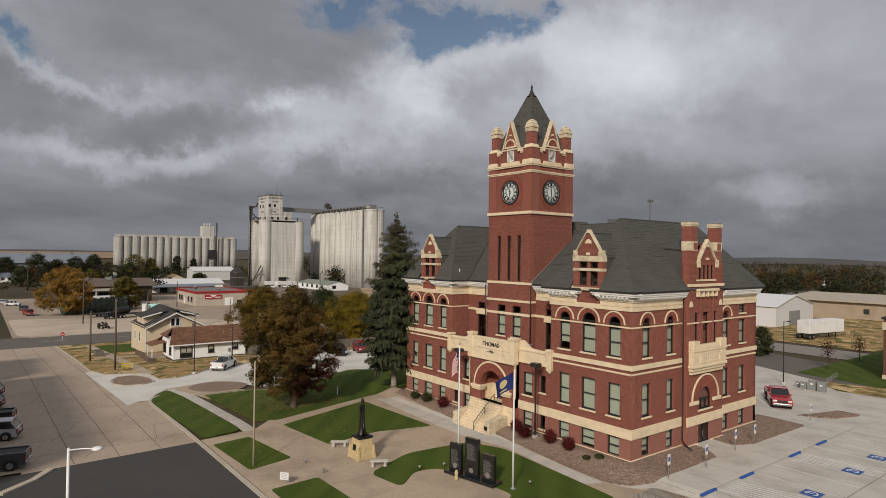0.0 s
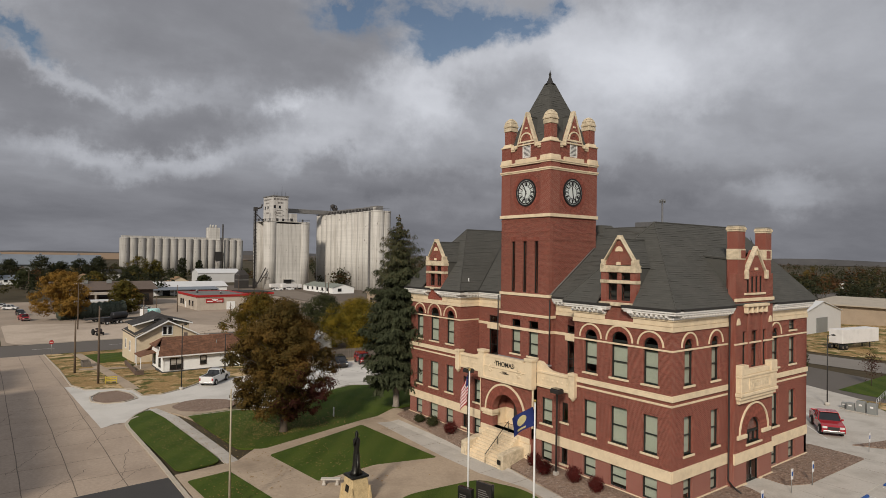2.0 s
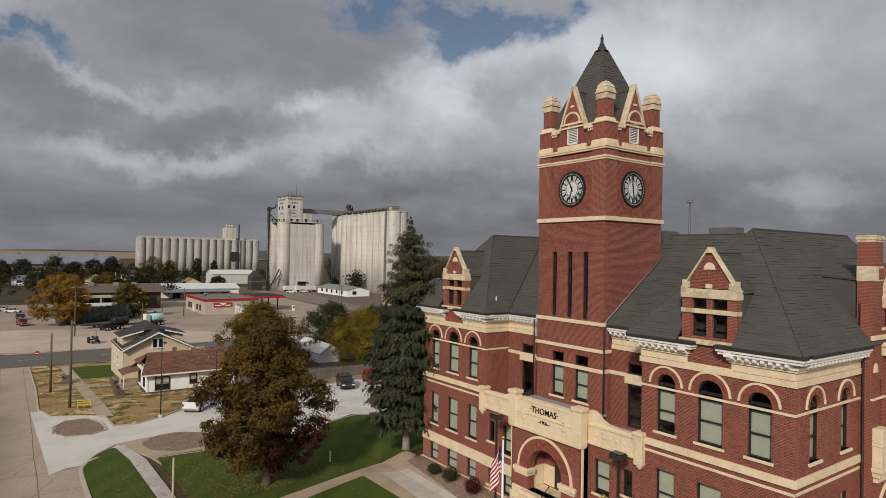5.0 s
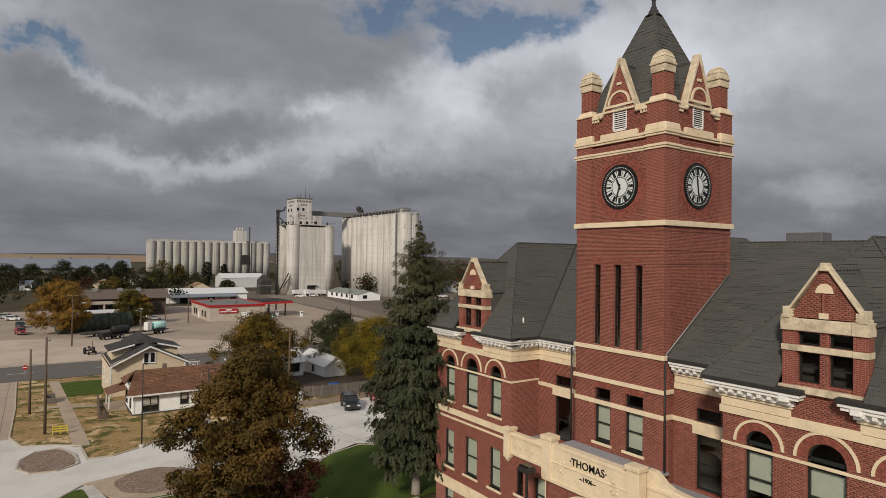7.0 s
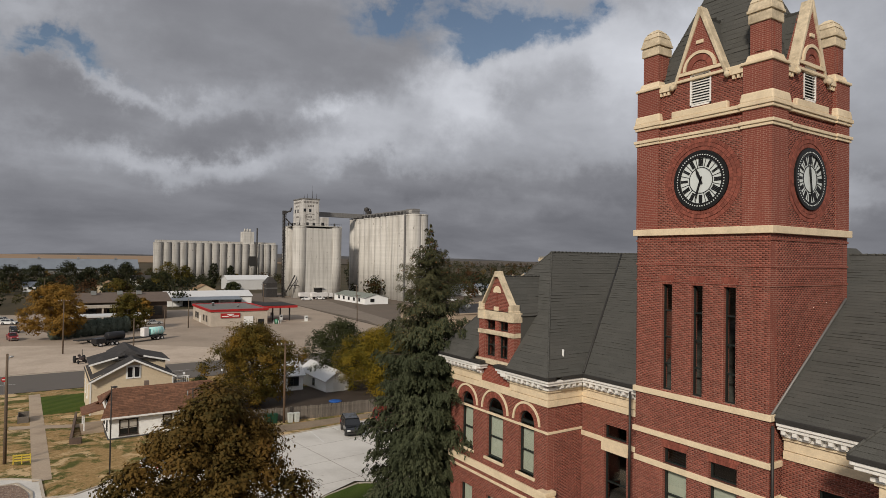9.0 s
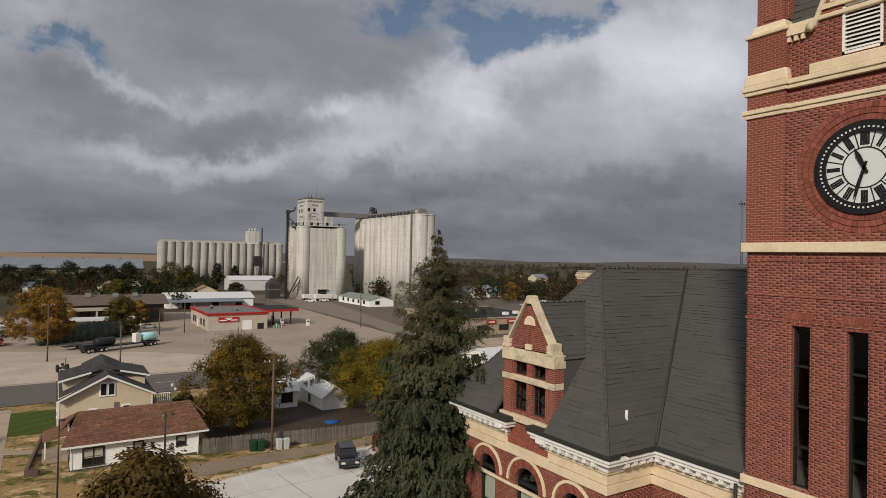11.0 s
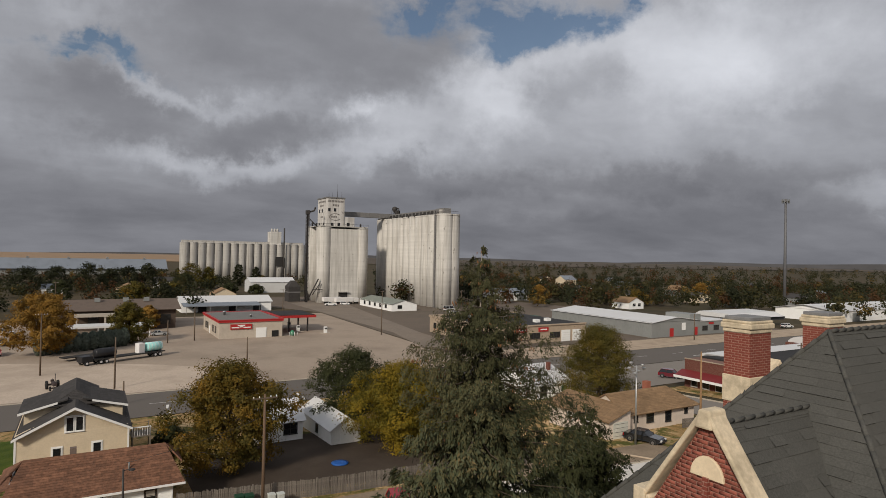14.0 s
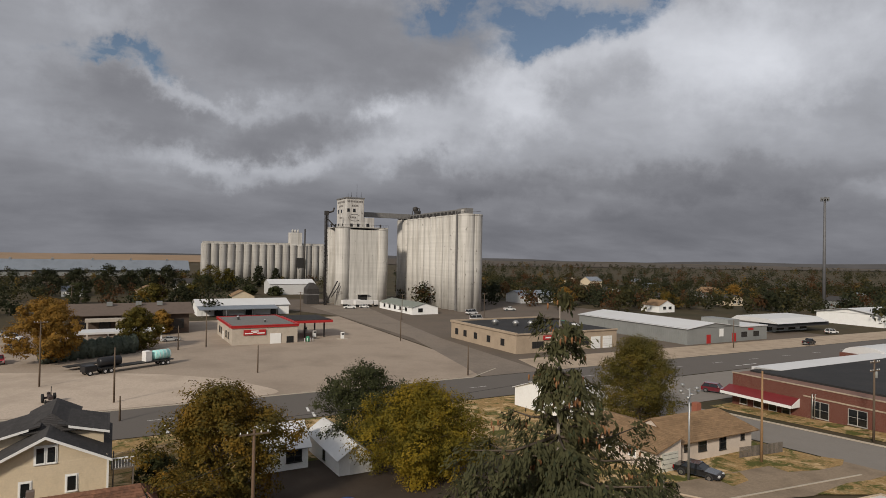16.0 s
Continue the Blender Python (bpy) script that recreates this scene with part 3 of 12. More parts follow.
surface("alley", [(-58.0, -4), (-53.5, -4), (-55, 14), (-51, 43), (-46.8, 55), (-46.6, 69.5), (-54, 69.5), (-56.5, 40)], 0.075, ALLEY, "narrow dusty gravel alley", "alley")

# car park west of the courthouse and its drive from the street
lot = [(-52.5, 3), (-50.4, -6), (-49.6, -11.2), (-46.3, -14.8), (-44.3, -17.9), (-44.6, -20.1), (-50.2, -20.4), (-51.9, -22.4), (-53.0, -25.0), (-57.0, -26.2), (-32.0, -25.3), (-32.0, -21.5), (-36.5, -19.6), (-33.0, -12.0),
       (-28.5, -10.5), (-31.0, -2.5), (-33.5, 2.5), (-27.5, 9.5), (-24, 26), (-24, 61), (-43.8, 61.1), (-44.5, 55), (-49, 46), (-52.5, 44.6), (-55.4, 43.4), (-55.6, 39), (-54.0, 13.5)]
surface("car_park", lot, 0.06, LOT, "pale concrete car park and drive", "car park")
kerb = Mesh()
edge = [(-55.7, 36), (-55.6, 39), (-55.5, 43.3), (-52.5, 44.7), (-49, 46.1), (-44.5, 55.1), (-43.8, 61.2), (-24, 61.2)]
kerb.tube([(x, y, grade(x, y) + 0.10) for x, y in edge], 0.13, 6)
put("kerb_lot", kerb, CONCRETE_OLD, None, "worn pale concrete kerb round the car park", category="kerb", kind="structure")
surface("verge_drive", [(-56.2, 60.6), (-55.8, 68.0), (-52.0, 70.2), (-50.9, 67.8), (-51.2, 63.6), (-52.4, 60.2)], 0.09, LAWN_DRY, "ragged dry grass beside the gravel drive", "grass")
surface("verge_lot", [(-46.9, 55.8), (-47.3, 62), (-46.2, 67.4), (-42.4, 67.2), (-43.6, 61.6)], 0.085, LAWN_DRY, "ragged dry grass beside the car park", "grass")
surface("verge_garage", [(-55.6, 51.6), (-54.9, 55.6), (-52.7, 54.0), (-52.3, 50.9)], 0.09, LAWN_DRY, "weedy grass in the gravel before the garage", "grass")
surface("drive_apron", [(-57.5, -26.1), (-32.0, -25.2), (-31.0, -26.4), (-57.5, -27.2)], 0.03, LOT, "pale concrete drive entrance", "pavement")

# courthouse block
WALK = 0.12
base = [(-12.2, -23.9), (22, -23.9), (22, -2.0), (18.9, -2.3), (17.6, -3.4), (15.8, -3.9), (3.2, -2.6), (-2.4, -2.9), (-14.6, -1.6), (-15.6, -0.4),
        (-17.0, -0.5), (-16.6, -6.0), (-30.0, -13.4), (-38.0, -17.5), (-37.2, -20.8), (-31.2, -18.8), (-15.0, -16.2), (-12.4, -19.0)]
surface("pavement", base, WALK, CONCRETE_OLD, "tan concrete plaza and walks before the courthouse", "pavement", 0.2)
surface("pavement_west", [(-12.2, -19.9), (-12.4, -18.9), (-30.6, -19.2), (-36.4, -20.2), (-36.2, -21.1), (-31.5, -20.4)], WALK + 0.002, CONCRETE, "pale concrete footpath along the lawn", "pavement", 0.2)
surface("pavement_front", [(-14.6, -4.3), (-13.8, -2.3), (2.4, -2.6), (12.5, -3.8), (15.8, -4.0), (15.2, -5.4), (6.2, -4.2), (2.0, -5.0), (-2.8, -5.0)], WALK + 0.006, CONCRETE, "weathered pale walk along the courthouse front", "pavement", 0.05)
surface("pavement_side", [(18.4, -4.6), (21.6, -4.6), (21.6, 26.5), (19.0, 24.6), (18.7, 10.6), (17.0, 10.4), (17.0, 8.4), (18.5, 7.6), (18.7, -2.0)], WALK, CONCRETE, "pale concrete walk beside the car park", "pavement", 0.15)
surface("car_park_side", [(21.6, -24), (75, -24), (75, 44), (18, 44), (0, 52), (-20, 52), (-20, 26), (14.2, 24), (18.5, 26), (21.6, 26)], 0.03, CONCRETE, "pale concrete car park with marked bays", "car park")

surface("pavement_corner", [(15.4, -4.6), (21.8, -4.6), (21.8, 26.8), (13.4, 26.0), (13.4, 20.2), (15.4, 20.2)], 0.085, CONCRETE, "pale concrete walk round the courthouse corner", "pavement")
surface("yard_elevator", [(-345, 40), (-251, 76.5), (-176, 73), (-128, 71), (-121.3, 78), (-121.3, 215), (-200, 215), (-345, 185)], 0.024, ELEVATOR_YARD, "brown packed dirt round the elevators and shops", "yard")
GRASS = WALK + 0.035


def lawn(poly, label, r=0.6):
    return surface("lawn", rounded(poly, r), GRASS, LAWN, label, "lawn", 0.1)


lawn([(-31.2, -24.2), (-34.2, -22.8), (-36.2, -21.0), (-31.0, -20.5), (-12.9, -20.1), (-12.6, -23.6)], "mown green lawn strip between kerb and footpath", 1.0)
lawn([(-10.2, -23.5), (-10.4, -20.3), (-3.0, -19.5), (-2.4, -23.1)], "small mown green lawn beside the street kerb", 0.3)
lawn([(2.2, -23.3), (2.2, -19.7), (21.4, -19.4), (21.4, -23.4)], "mown green lawn strip beside the street", 0.3)
lawn([(-12.0, -16.4), (-14.9, -5.9), (-2.9, -5.5), (-4.6, -10.5), (-4.2, -15.6)], "square mown green lawn behind the statue", 0.3)
lawn([(3.9, -16.3), (2.0, -11.6), (2.9, -5.9), (6.2, -4.6), (18.1, -5.6), (21.0, -8.0), (21.0, -15.5), (14.0, -15.0), (13.6, -10.6), (8.6, -10.8), (6.2, -11.6), (5.6, -13.4), (7.5, -15.8)], "mown green lawn round the memorial plaza", 0.9)
surface("lawn_tree", rounded([(-30.5, -18.4), (-30.0, -13.2), (-26.0, -9.0), (-31.0, -1.5), (-32.5, 2.5), (-27.0, 9.0), (-24.5, 19.0), (-17.4, 19.0), (-17.0, -0.2), (-16.6, -4.4), (-13.9, -16.2), (-15.4, -18.0)], 0.6),
        GRASS, LAWN, "mown green lawn under the trees strewn with leaves", "lawn", 0.15)
surface("lawn_far", [(6.5, 51), (6.5, 90), (60, 90), (60, 48.0), (17.6, 48.8)], 0.06, LAWN, "green lawn beyond the car park", "lawn")
surface("verge_far", [(10, 46.8), (17.6, 48.9), (60, 48), (60, 44.5), (14.5, 42.5)], 0.062, LAWN_DRY, "dry brown verge", "grass")
surface("field_far", [(-80, 83), (6, 83), (6, 160), (-80, 160)], 0.03, LAWN_DRY, "dry weedy vacant ground", "grass")


def bed(poly, label, r=0.8):
    return surface("gravel_bed", rounded(poly, r), WALK + 0.02, GRAVEL, label, "gravel bed", 0.1)


bed([(-15.1, -1.7), (-15.2, -0.05), (-2.6, -0.05), (-2.6, -2.7)], "rock mulch bed along the brick wall", 0.2)
bed([(2.6, -0.05), (2.6, -2.4), (12.0, -3.7), (15.9, -3.9), (17.4, -3.0), (18.5, -1.8), (18.6, 6.6), (17.4, 7.6), (16.4, 8.0), (15.4, 8.0), (15.3, -0.05)], "rock mulch bed round the courthouse corner", 0.25)
bed([(15.4, 11.0), (17.8, 10.8), (18.6, 12.5), (18.8, 22.5), (14.4, 22.9), (13, 21), (15.3, 20.0)], "rock mulch bed beside the side door", 0.4)
bed([(-47.6, -25.2), (-50.0, -24.0), (-50.1, -22.1), (-47.0, -21.1), (-43.8, -21.0), (-42.7, -22.6), (-43.0, -24.4), (-44.9, -25.3)], "rock mulch island at the drive", 1.0)
bed([(-36.0, -18.8), (-38.0, -17.0), (-38.2, -14.9), (-36.0, -12.6), (-33.6, -11.9), (-31.4, -13.4), (-31.2, -16.4), (-33.0, -18.4)], "rock mulch bed beside the drive", 0.7)
bed([(16.6, 25.6), (19.4, 27.8), (20.6, 31.4), (18.4, 31.6), (17.6, 28.4)], "small rock mulch island in the car park", 0.5)
bed([(23.0, 31.8), (30, 33.5), (44, 34.5), (44, 36.2), (28, 35.2), (22.6, 33.6)], "long rock mulch island in the car park", 0.6)


def kerb(line, label="pale concrete kerb", wide=0.18, high=0.16, closed=False):
    out = Mesh()
    for piece in strip(line, wide, closed):
        out.add(drape(piece, high, 0.2))
    return put("kerb", out, KERB, None, label, category="kerb", kind="structure")


kerb([(-104, -26.5), (-76, -26.2), (-58.2, -26.4), (-53.3, -25.3), (-52.0, -22.5), (-50.2, -20.3)], "worn concrete kerb along the houses")
kerb([(-33.6, -22.6), (-32.6, -23.6), (-31.0, -24.15), (-29.0, -24.25), (22, -24.1)], "tan concrete kerb along the courthouse lawn", 0.3)
kerb([(-32.0, -23.9), (-34.6, -22.7), (-36.9, -20.9)], "pale curved kerb at the drive")
kerb([(-30.3, -18.7), (-29.6, -13.4), (-26.0, -9.2), (-31.0, -1.9), (-32.7, 2.5), (-27.2, 9.2), (-24.6, 19.2)], "pale kerb along the car park")
kerb([(-50.4, -6), (-52.5, 3), (-54.0, 13.5), (-48, 66)], "pale kerb at the back of the car park")
kerb([(-47.8, -25.4), (-50.2, -24.1), (-50.3, -22.0), (-47.0, -20.9), (-43.7, -20.8), (-42.4, -22.5), (-42.8, -24.5), (-44.9, -25.55)], "pale kerb round the drive island", closed=True)
kerb([(-50.2, -20.3), (-44.8, -20.0), (-44.4, -17.9), (-46.3, -14.9), (-49.7, -11.5), (-50.4, -6)], "pale kerb along the drive")
kerb([(-11.4, -35.2), (-9.6, -36.4), (-7.8, -38.4)], "cracked concrete kerb at the street corner", 0.5)
kerb([(-121.4, -30), (-121.4, 62), (-128, 72)], "low worn kerb along the highway", 0.3, 0.06)
kerb([(-76, 80.4), (-20, 80.4)], "pale kerb along the brick building")

# joints and markings
marks = Mesh()
for i in range(9):
    y = -0.3 + i * 3.05
    marks.add(drape([(-52.6 - 0.08 * i, y), (-47.2, y - 0.6), (-47.2, y - 0.48), (-52.6 - 0.08 * i, y + 0.12)], 0.066))
put("bay_lines", marks, PAINT_WHITE, None, "white painted parking bay lines", category="marking", kind="structure")
marks = Mesh()
for y in (0.5, 5.9, 8.8, 13.7, 16.4, 19.1, 21.8):
    marks.add(drape([(21.9, y - 0.05), (27.6, y - 0.05), (27.6, y + 0.07), (21.9, y + 0.07)], 0.036))
for y0, y1 in ((0.5, 3.3), (11.0, 13.7)):
    for i in range(7):
        a = y0 + (y1 - y0) * i / 7
        marks.add(drape([(22.2 + 0.0, a), (27.4, a + 1.3), (27.4, a + 1.42), (22.2, a + 0.12)], 0.0365))
for y in (26.2, 29.0):
    marks.add(drape([(9.0, y + 6), (14.5, y), (14.6, y + 0.12), (9.1, y + 6.12)], 0.036))
put("bay_lines", marks, PAINT_WHITE, None, "white painted lines and hatching on the car park", category="marking", kind="structure")
marks = Mesh()
for y in (-4, 3, 10, 17, 24):
    for k in (0, 1):
        marks.add(drape([(-104.8 - k * 3.4, y + 6), (-107.4 - k * 3.4, y + 6.4), (-107.4 - k * 3.4, y + 6.8), (-104.8 - k * 3.4, y + 6.4)], 0.026))
for y in range(-280, 600, 14):
    marks.add(drape([(-112.8, y), (-112.65, y), (-112.65, y + 4), (-112.8, y + 4)], 0.026))
marks.add(drape([(-108, 128), (-107.7, 128), (-107.7, 136), (-108, 136)], 0.026))
put("road_lines", marks, PAINT_WHITE, None, "faded white road markings", category="marking", kind="structure")
JOINT = shade("dark_joint", (0.165, 0.130, 0.100), 0.95, grain=6, amount=0.3, bump=0.0)
joints = Mesh()
random.seed(5)


def crack(x0, y0, x1, y1, wide, wobble, lift, steps=14):
    line = []
    for i in range(steps + 1):
        t = i / steps
        line.append((x0 + (x1 - x0) * t + random.uniform(-1, 1) * wobble, y0 + (y1 - y0) * t + random.uniform(-1, 1) * wobble))
    for piece in strip(line, wide):
        joints.add(drape(piece, lift))


for y in (-27.4, -30.6, -33.8):
    crack(-104, y, -12, y + 0.2, 0.07, 0.05, 0.019, 30)
for x in (-100, -92, -84, -76, -68, -60, -52, -45, -38.5, -32, -26, -20.5, -15.5):
    crack(x, -36.9, x + random.uniform(-0.4, 0.4), -24.2, 0.06, 0.07, 0.019)
for x, y, a, b in ((-30, -26, -24, -28.5), (-22, -25.5, -14.5, -27.2), (-18, -29, -13, -33), (-27, -31, -20, -34.5), (-34, -28, -29, -31), (-16, -25, -13, -28), (-44, -33, -36, -36), (-40, -25.5, -34, -29)):
    crack(x, y, a, b, 0.045, 0.16, 0.02)
put("street_cracks", joints, JOINT, None, "dark tarred cracks and joints in the street", category="crack", kind="structure")
joints = Mesh()
for x in (-46, -40, -34):
    crack(x, -3, x - 3, 40, 0.05, 0.02, 0.063, 10)
for y in (2.5, 8.5, 14.5, 20.5):
    crack(-53, y, -25, y + 1.5, 0.05, 0.02, 0.063, 10)
for x in (27.8, 34, 40, 46):
    crack(x, -22, x, 42, 0.05, 0.02, 0.034, 10)
for y in (-18, -12, -6, 0, 6, 12, 18, 24, 30, 36):
    crack(21.7, y, 60, y, 0.05, 0.02, 0.034, 8)
for x in (-9, -6, -2, 1.0, 4.0, 7.5, 11, 14.5):
    crack(x, -19.4, x, -16.4, 0.03, 0.0, WALK + 0.003, 2)
for x in (-12, -9, -6, -1, 2, 5, 8.5, 12, 15):
    crack(x, -4.9, x + 0.1, -2.8, 0.03, 0.0, WALK + 0.008, 2)
for y in (-1.5, 1.5, 4.5, 7.5, 10.5, 13.5, 16.5, 19.5, 22.5):
    crack(18.75, y, 21.5, y, 0.03, 0.0, WALK + 0.003, 2)
for x in range(-33, -13, 2):
    crack(x, -20.3, x + 0.2, -19.0, 0.03, 0.0, WALK + 0.006, 2)
put("pavement_joints", joints, JOINT, None, "thin dark joints between concrete slabs", category="joint", kind="structure")
# fallen leaves on the lawns
random.seed(8)
lv = Mesh()
for cx, cy, n, s in ((-18, -12, 2600, 5.5), (-24, -22, 500, 5.0), (-20, -15, 900, 6), (-6, -21.5, 120, 2.5), (-8, -12, 260, 3.5)):
    for _ in range(n):
        x, y = random.gauss(cx, s), random.gauss(cy, s * 0.6)
        if x > -16.5 and -16.5 < y < -5 and n > 400:
            continue
        if not (-31 < x < 0 and -23.4 < y < 6):
            continue
        r, a = random.uniform(0.04, 0.075), random.uniform(0, 6.28)
        z = grade(x, y) + GRASS + 0.02
        lv.face([(x + r * math.cos(a + k), y + r * math.sin(a + k), z + random.uniform(0, 0.03)) for k in (0, 1.6, 3.1, 4.7)])
put("fallen_leaves", lv, leafy("dry_leaves", [(0.20, 0.12, 0.04), (0.30, 0.19, 0.07), (0.38, 0.28, 0.12)]), None, "scattered dry tan leaves on the grass", category="leaves", kind="stuff")

# ---- the courthouse ----
COURT = thing("courthouse", "red brick courthouse with limestone trim, clock tower and grey hip roofs", "courthouse", pose(0.06, 0, 0))


def at(axis, plane, sign, u, d, z):
    """A point on a wall: u along it, d inwards from its face, z up."""
    return (u, plane - sign * d, z) if axis == "y" else (plane - sign * d, u, z)


WALLS = []


def wall(axis, plane, sign, u0, u1, z0, z1, holes, mat=None, thick=0.38, name="wall", label=""):
    """A wall with openings through it. A hole is (u0, u1, z0, z1, round): where round is set, a half circle stands on z1."""
    out = Mesh()
    boxes = []
    for a, b, c, d, arch in holes:
        boxes.append((a, b, c, d + ((b - a) / 2 if arch else 0)))
    us = sorted({u0, u1, *[v for b in boxes for v in b[:2]]})
    zs = sorted({z0, z1, *[v for b in boxes for v in b[2:]]})
    us = [u for u in us if u0 <= u <= u1]
    zs = [z for z in zs if z0 <= z <= z1]

    def quad(a, b, c, d, deep):
        out.face([at(axis, plane, sign, a, deep, c), at(axis, plane, sign, b, deep, c), at(axis, plane, sign, b, deep, d), at(axis, plane, sign, a, deep, d)])
    for i in range(len(us) - 1):
        for j in range(len(zs) - 1):
            a, b, c, d = us[i], us[i + 1], zs[j], zs[j + 1]
            mu, mz = (a + b) / 2, (c + d) / 2
            if any(x[0] < mu < x[1] and x[2] < mz < x[3] for x in boxes):
                continue
            quad(a, b, c, d, 0)
            quad(a, b, c, d, thick)
    edges = [(u0, z0, u1, z0), (u1, z0, u1, z1), (u1, z1, u0, z1), (u0, z1, u0, z0)]
    for a, b, c, d, arch in holes:
        edges += [(a, c, b, c), (a, c, a, d), (b, c, b, d)]
        if not arch:
            edges.append((a, d, b, d))
            continue
        r, m = (b - a) / 2, (a + b) / 2
        pts = [(m - r * math.cos(math.pi * k / 14), d + r * math.sin(math.pi * k / 14)) for k in range(15)]
        edges += [(*p, *q) for p, q in zip(pts, pts[1:])]
        for deep in (0, thick):
            for k in range(14):
                corner = (a, d + r) if k < 7 else (b, d + r)
                out.face([at(axis, plane, sign, *v) for v in ((corner[0], deep, corner[1]), (pts[k][0], deep, pts[k][1]), (pts[k + 1][0], deep, pts[k + 1][1]))])
    for a, c, b, d in edges:
        out.face([at(axis, plane, sign, a, 0, c), at(axis, plane, sign, b, 0, d), at(axis, plane, sign, b, thick, d), at(axis, plane, sign, a, thick, c)])
    ob = put(name, out, mat or BRICK, COURT, label)
    WALLS.append((ob, axis, plane, sign, u0, u1, z0, z1, holes, mat))
    return ob


def slab(mesh, axis, plane, sign, u0, u1, d0, d1, z0, z1):
    """A block on a wall, from depth d0 to d1 (negative: proud of it)."""
    p, q = at(axis, plane, sign, u0, d0, z0), at(axis, plane, sign, u1, d1, z1)
    return mesh.box(min(p[0], q[0]), min(p[1], q[1]), z0, max(p[0], q[0]), max(p[1], q[1]), z1)


def ring(mesh, axis, plane, sign, u, z, r0, r1, d0, d1, a0=0.0, a1=math.pi, steps=20, legs=0.0):
    """An arched band between two radii; legs run on straight below it."""
    for k in range(steps):
        a, b = a0 + (a1 - a0) * k / steps, a0 + (a1 - a0) * (k + 1) / steps
        front = [(u + r * math.cos(t), z + r * math.sin(t)) for r, t in ((r0, a), (r1, a), (r1, b), (r0, b))]
        mesh.prism([at(axis, plane, sign, p[0], d0, p[1]) for p in front], Vector(at(axis, plane, sign, 0, d1, 0)) - Vector(at(axis, plane, sign, 0, d0, 0)))
    if legs:
        for s in (-1, 1):
            slab(mesh, axis, plane, sign, *sorted((u + s * r0, u + s * r1)), d0, d1, z - legs, z)
    return mesh


def border(mesh, axis, plane, sign, u0, u1, z0, z1, t, d0, d1):
    """A rectangular frame in one piece, t wide inwards from u0, u1, z0, z1."""
    n = len(mesh.v)
    for d in (d0, d1):
        for k in (0, t):
            mesh.v += [at(axis, plane, sign, u, d, z) for u, z in ((u0 + k, z0 + k), (u1 - k, z0 + k), (u1 - k, z1 - k), (u0 + k, z1 - k))]
    for i in range(4):
        j = (i + 1) % 4
        for a, b in ((0, 4), (4, 12), (12, 8), (8, 0)):
            mesh.f.append((n + a + i, n + a + j, n + b + j, n + b + i))
    return mesh


def window(axis, plane, sign, u0, u1, z0, z1, arch=False, blind=0.92, rails=(0.5,), sill=True, mullions=(), deep=0.16, bar=0.075, pale=True, name="window"):
    """A window in its opening: dark frame, pane, stone sill, and a blind drawn part of the way down."""
    fr, bars = Mesh(), []
    m = (u0 + u1) / 2
    r = (u1 - u0) / 2
    if arch and z1 - z0 < 0.02:
        ring(fr, axis, plane, sign, m, z0, r - bar, r, deep, deep + 0.1, steps=14)
        slab(fr, axis, plane, sign, u0, u1, deep, deep + 0.1, z0, z0 + bar)
        pane = Mesh()
        pane.face([at(axis, plane, sign, m + (r - 0.04) * math.cos(math.pi * k / 14), deep + 0.06, z0 + 0.02 + (r - 0.05) * math.sin(math.pi * k / 14)) for k in range(15)])
    else:
        border(fr, axis, plane, sign, u0, u1, z0, z1, bar, deep, deep + 0.1)
        for k in rails:
            h = z0 + (z1 - z0) * k
            bars.append(slab(Mesh(), axis, plane, sign, u0 + bar, u1 - bar, deep - 0.01, deep + 0.09, h - 0.03, h + 0.03))
        for k in mullions:
            h = u0 + (u1 - u0) * k
            bars.append(slab(Mesh(), axis, plane, sign, h - 0.03, h + 0.03, deep - 0.012, deep + 0.088, z0 + bar, z1 - bar))
        pane = Mesh()
        pane.face([at(axis, plane, sign, a, deep + 0.06, c) for a, c in ((u0 + 0.03, z0 + 0.03), (u1 - 0.03, z0 + 0.03), (u1 - 0.03, z1 - 0.03), (u0 + 0.03, z1 - 0.03))])
    w = put(name, fr, FRAME, COURT)
    for q in bars:
        put("glazing_bar", q, FRAME, w)
    p = put("pane", pane, GLASS, w, "clear window glass")
    p.visible_shadow = False
    if blind and not (arch and z1 - z0 < 0.02):
        b = Mesh()
        slab(b, axis, plane, sign, u0 + 0.05, u1 - 0.05, deep + 0.15, deep + 0.17, z1 - (z1 - z0) * blind, z1 - 0.02)
        put("blind", b, BLIND, w, "pale green roller blind")
    if sill:
        s = Mesh()
        slab(s, axis, plane, sign, u0 - 0.13, u1 + 0.13, -0.10, 0.2, z0 - 0.14, z0)
        put("sill", s, STONE, w, "pale limestone sill", bevel=0.015)
    return w


def band(axis, plane, sign, u0, u1, z0, z1, proud=0.07, mat=None, name="string_course", label="pale limestone string course", bevel=0.015):
    s = Mesh()
    slab(s, axis, plane, sign, u0, u1, -proud, 0.06, z0, z1)
    return put(name, s, mat or STONE, COURT, label, bevel=bevel)


def rowlock(mesh, axis, plane, sign, u, z, r0, r1, d0):
    """Bricks set on edge round a half circle, one by one."""
    n = int(math.pi * (r0 + r1) / 2 / 0.085)
    for k in range(n):
        t0, t1 = math.pi * (k + 0.07) / n, math.pi * (k + 0.93) / n
        poly = [at(axis, plane, sign, u + r * math.cos(t), d0, z + r * math.sin(t)) for r, t in ((r0, t0), (r1, t0), (r1, t1), (r0, t1))]
        mesh.prism(poly, Vector(at(axis, plane, sign, 0, 0.06, 0)) - Vector(at(axis, plane, sign, 0, 0, 0)))


random.seed(21)
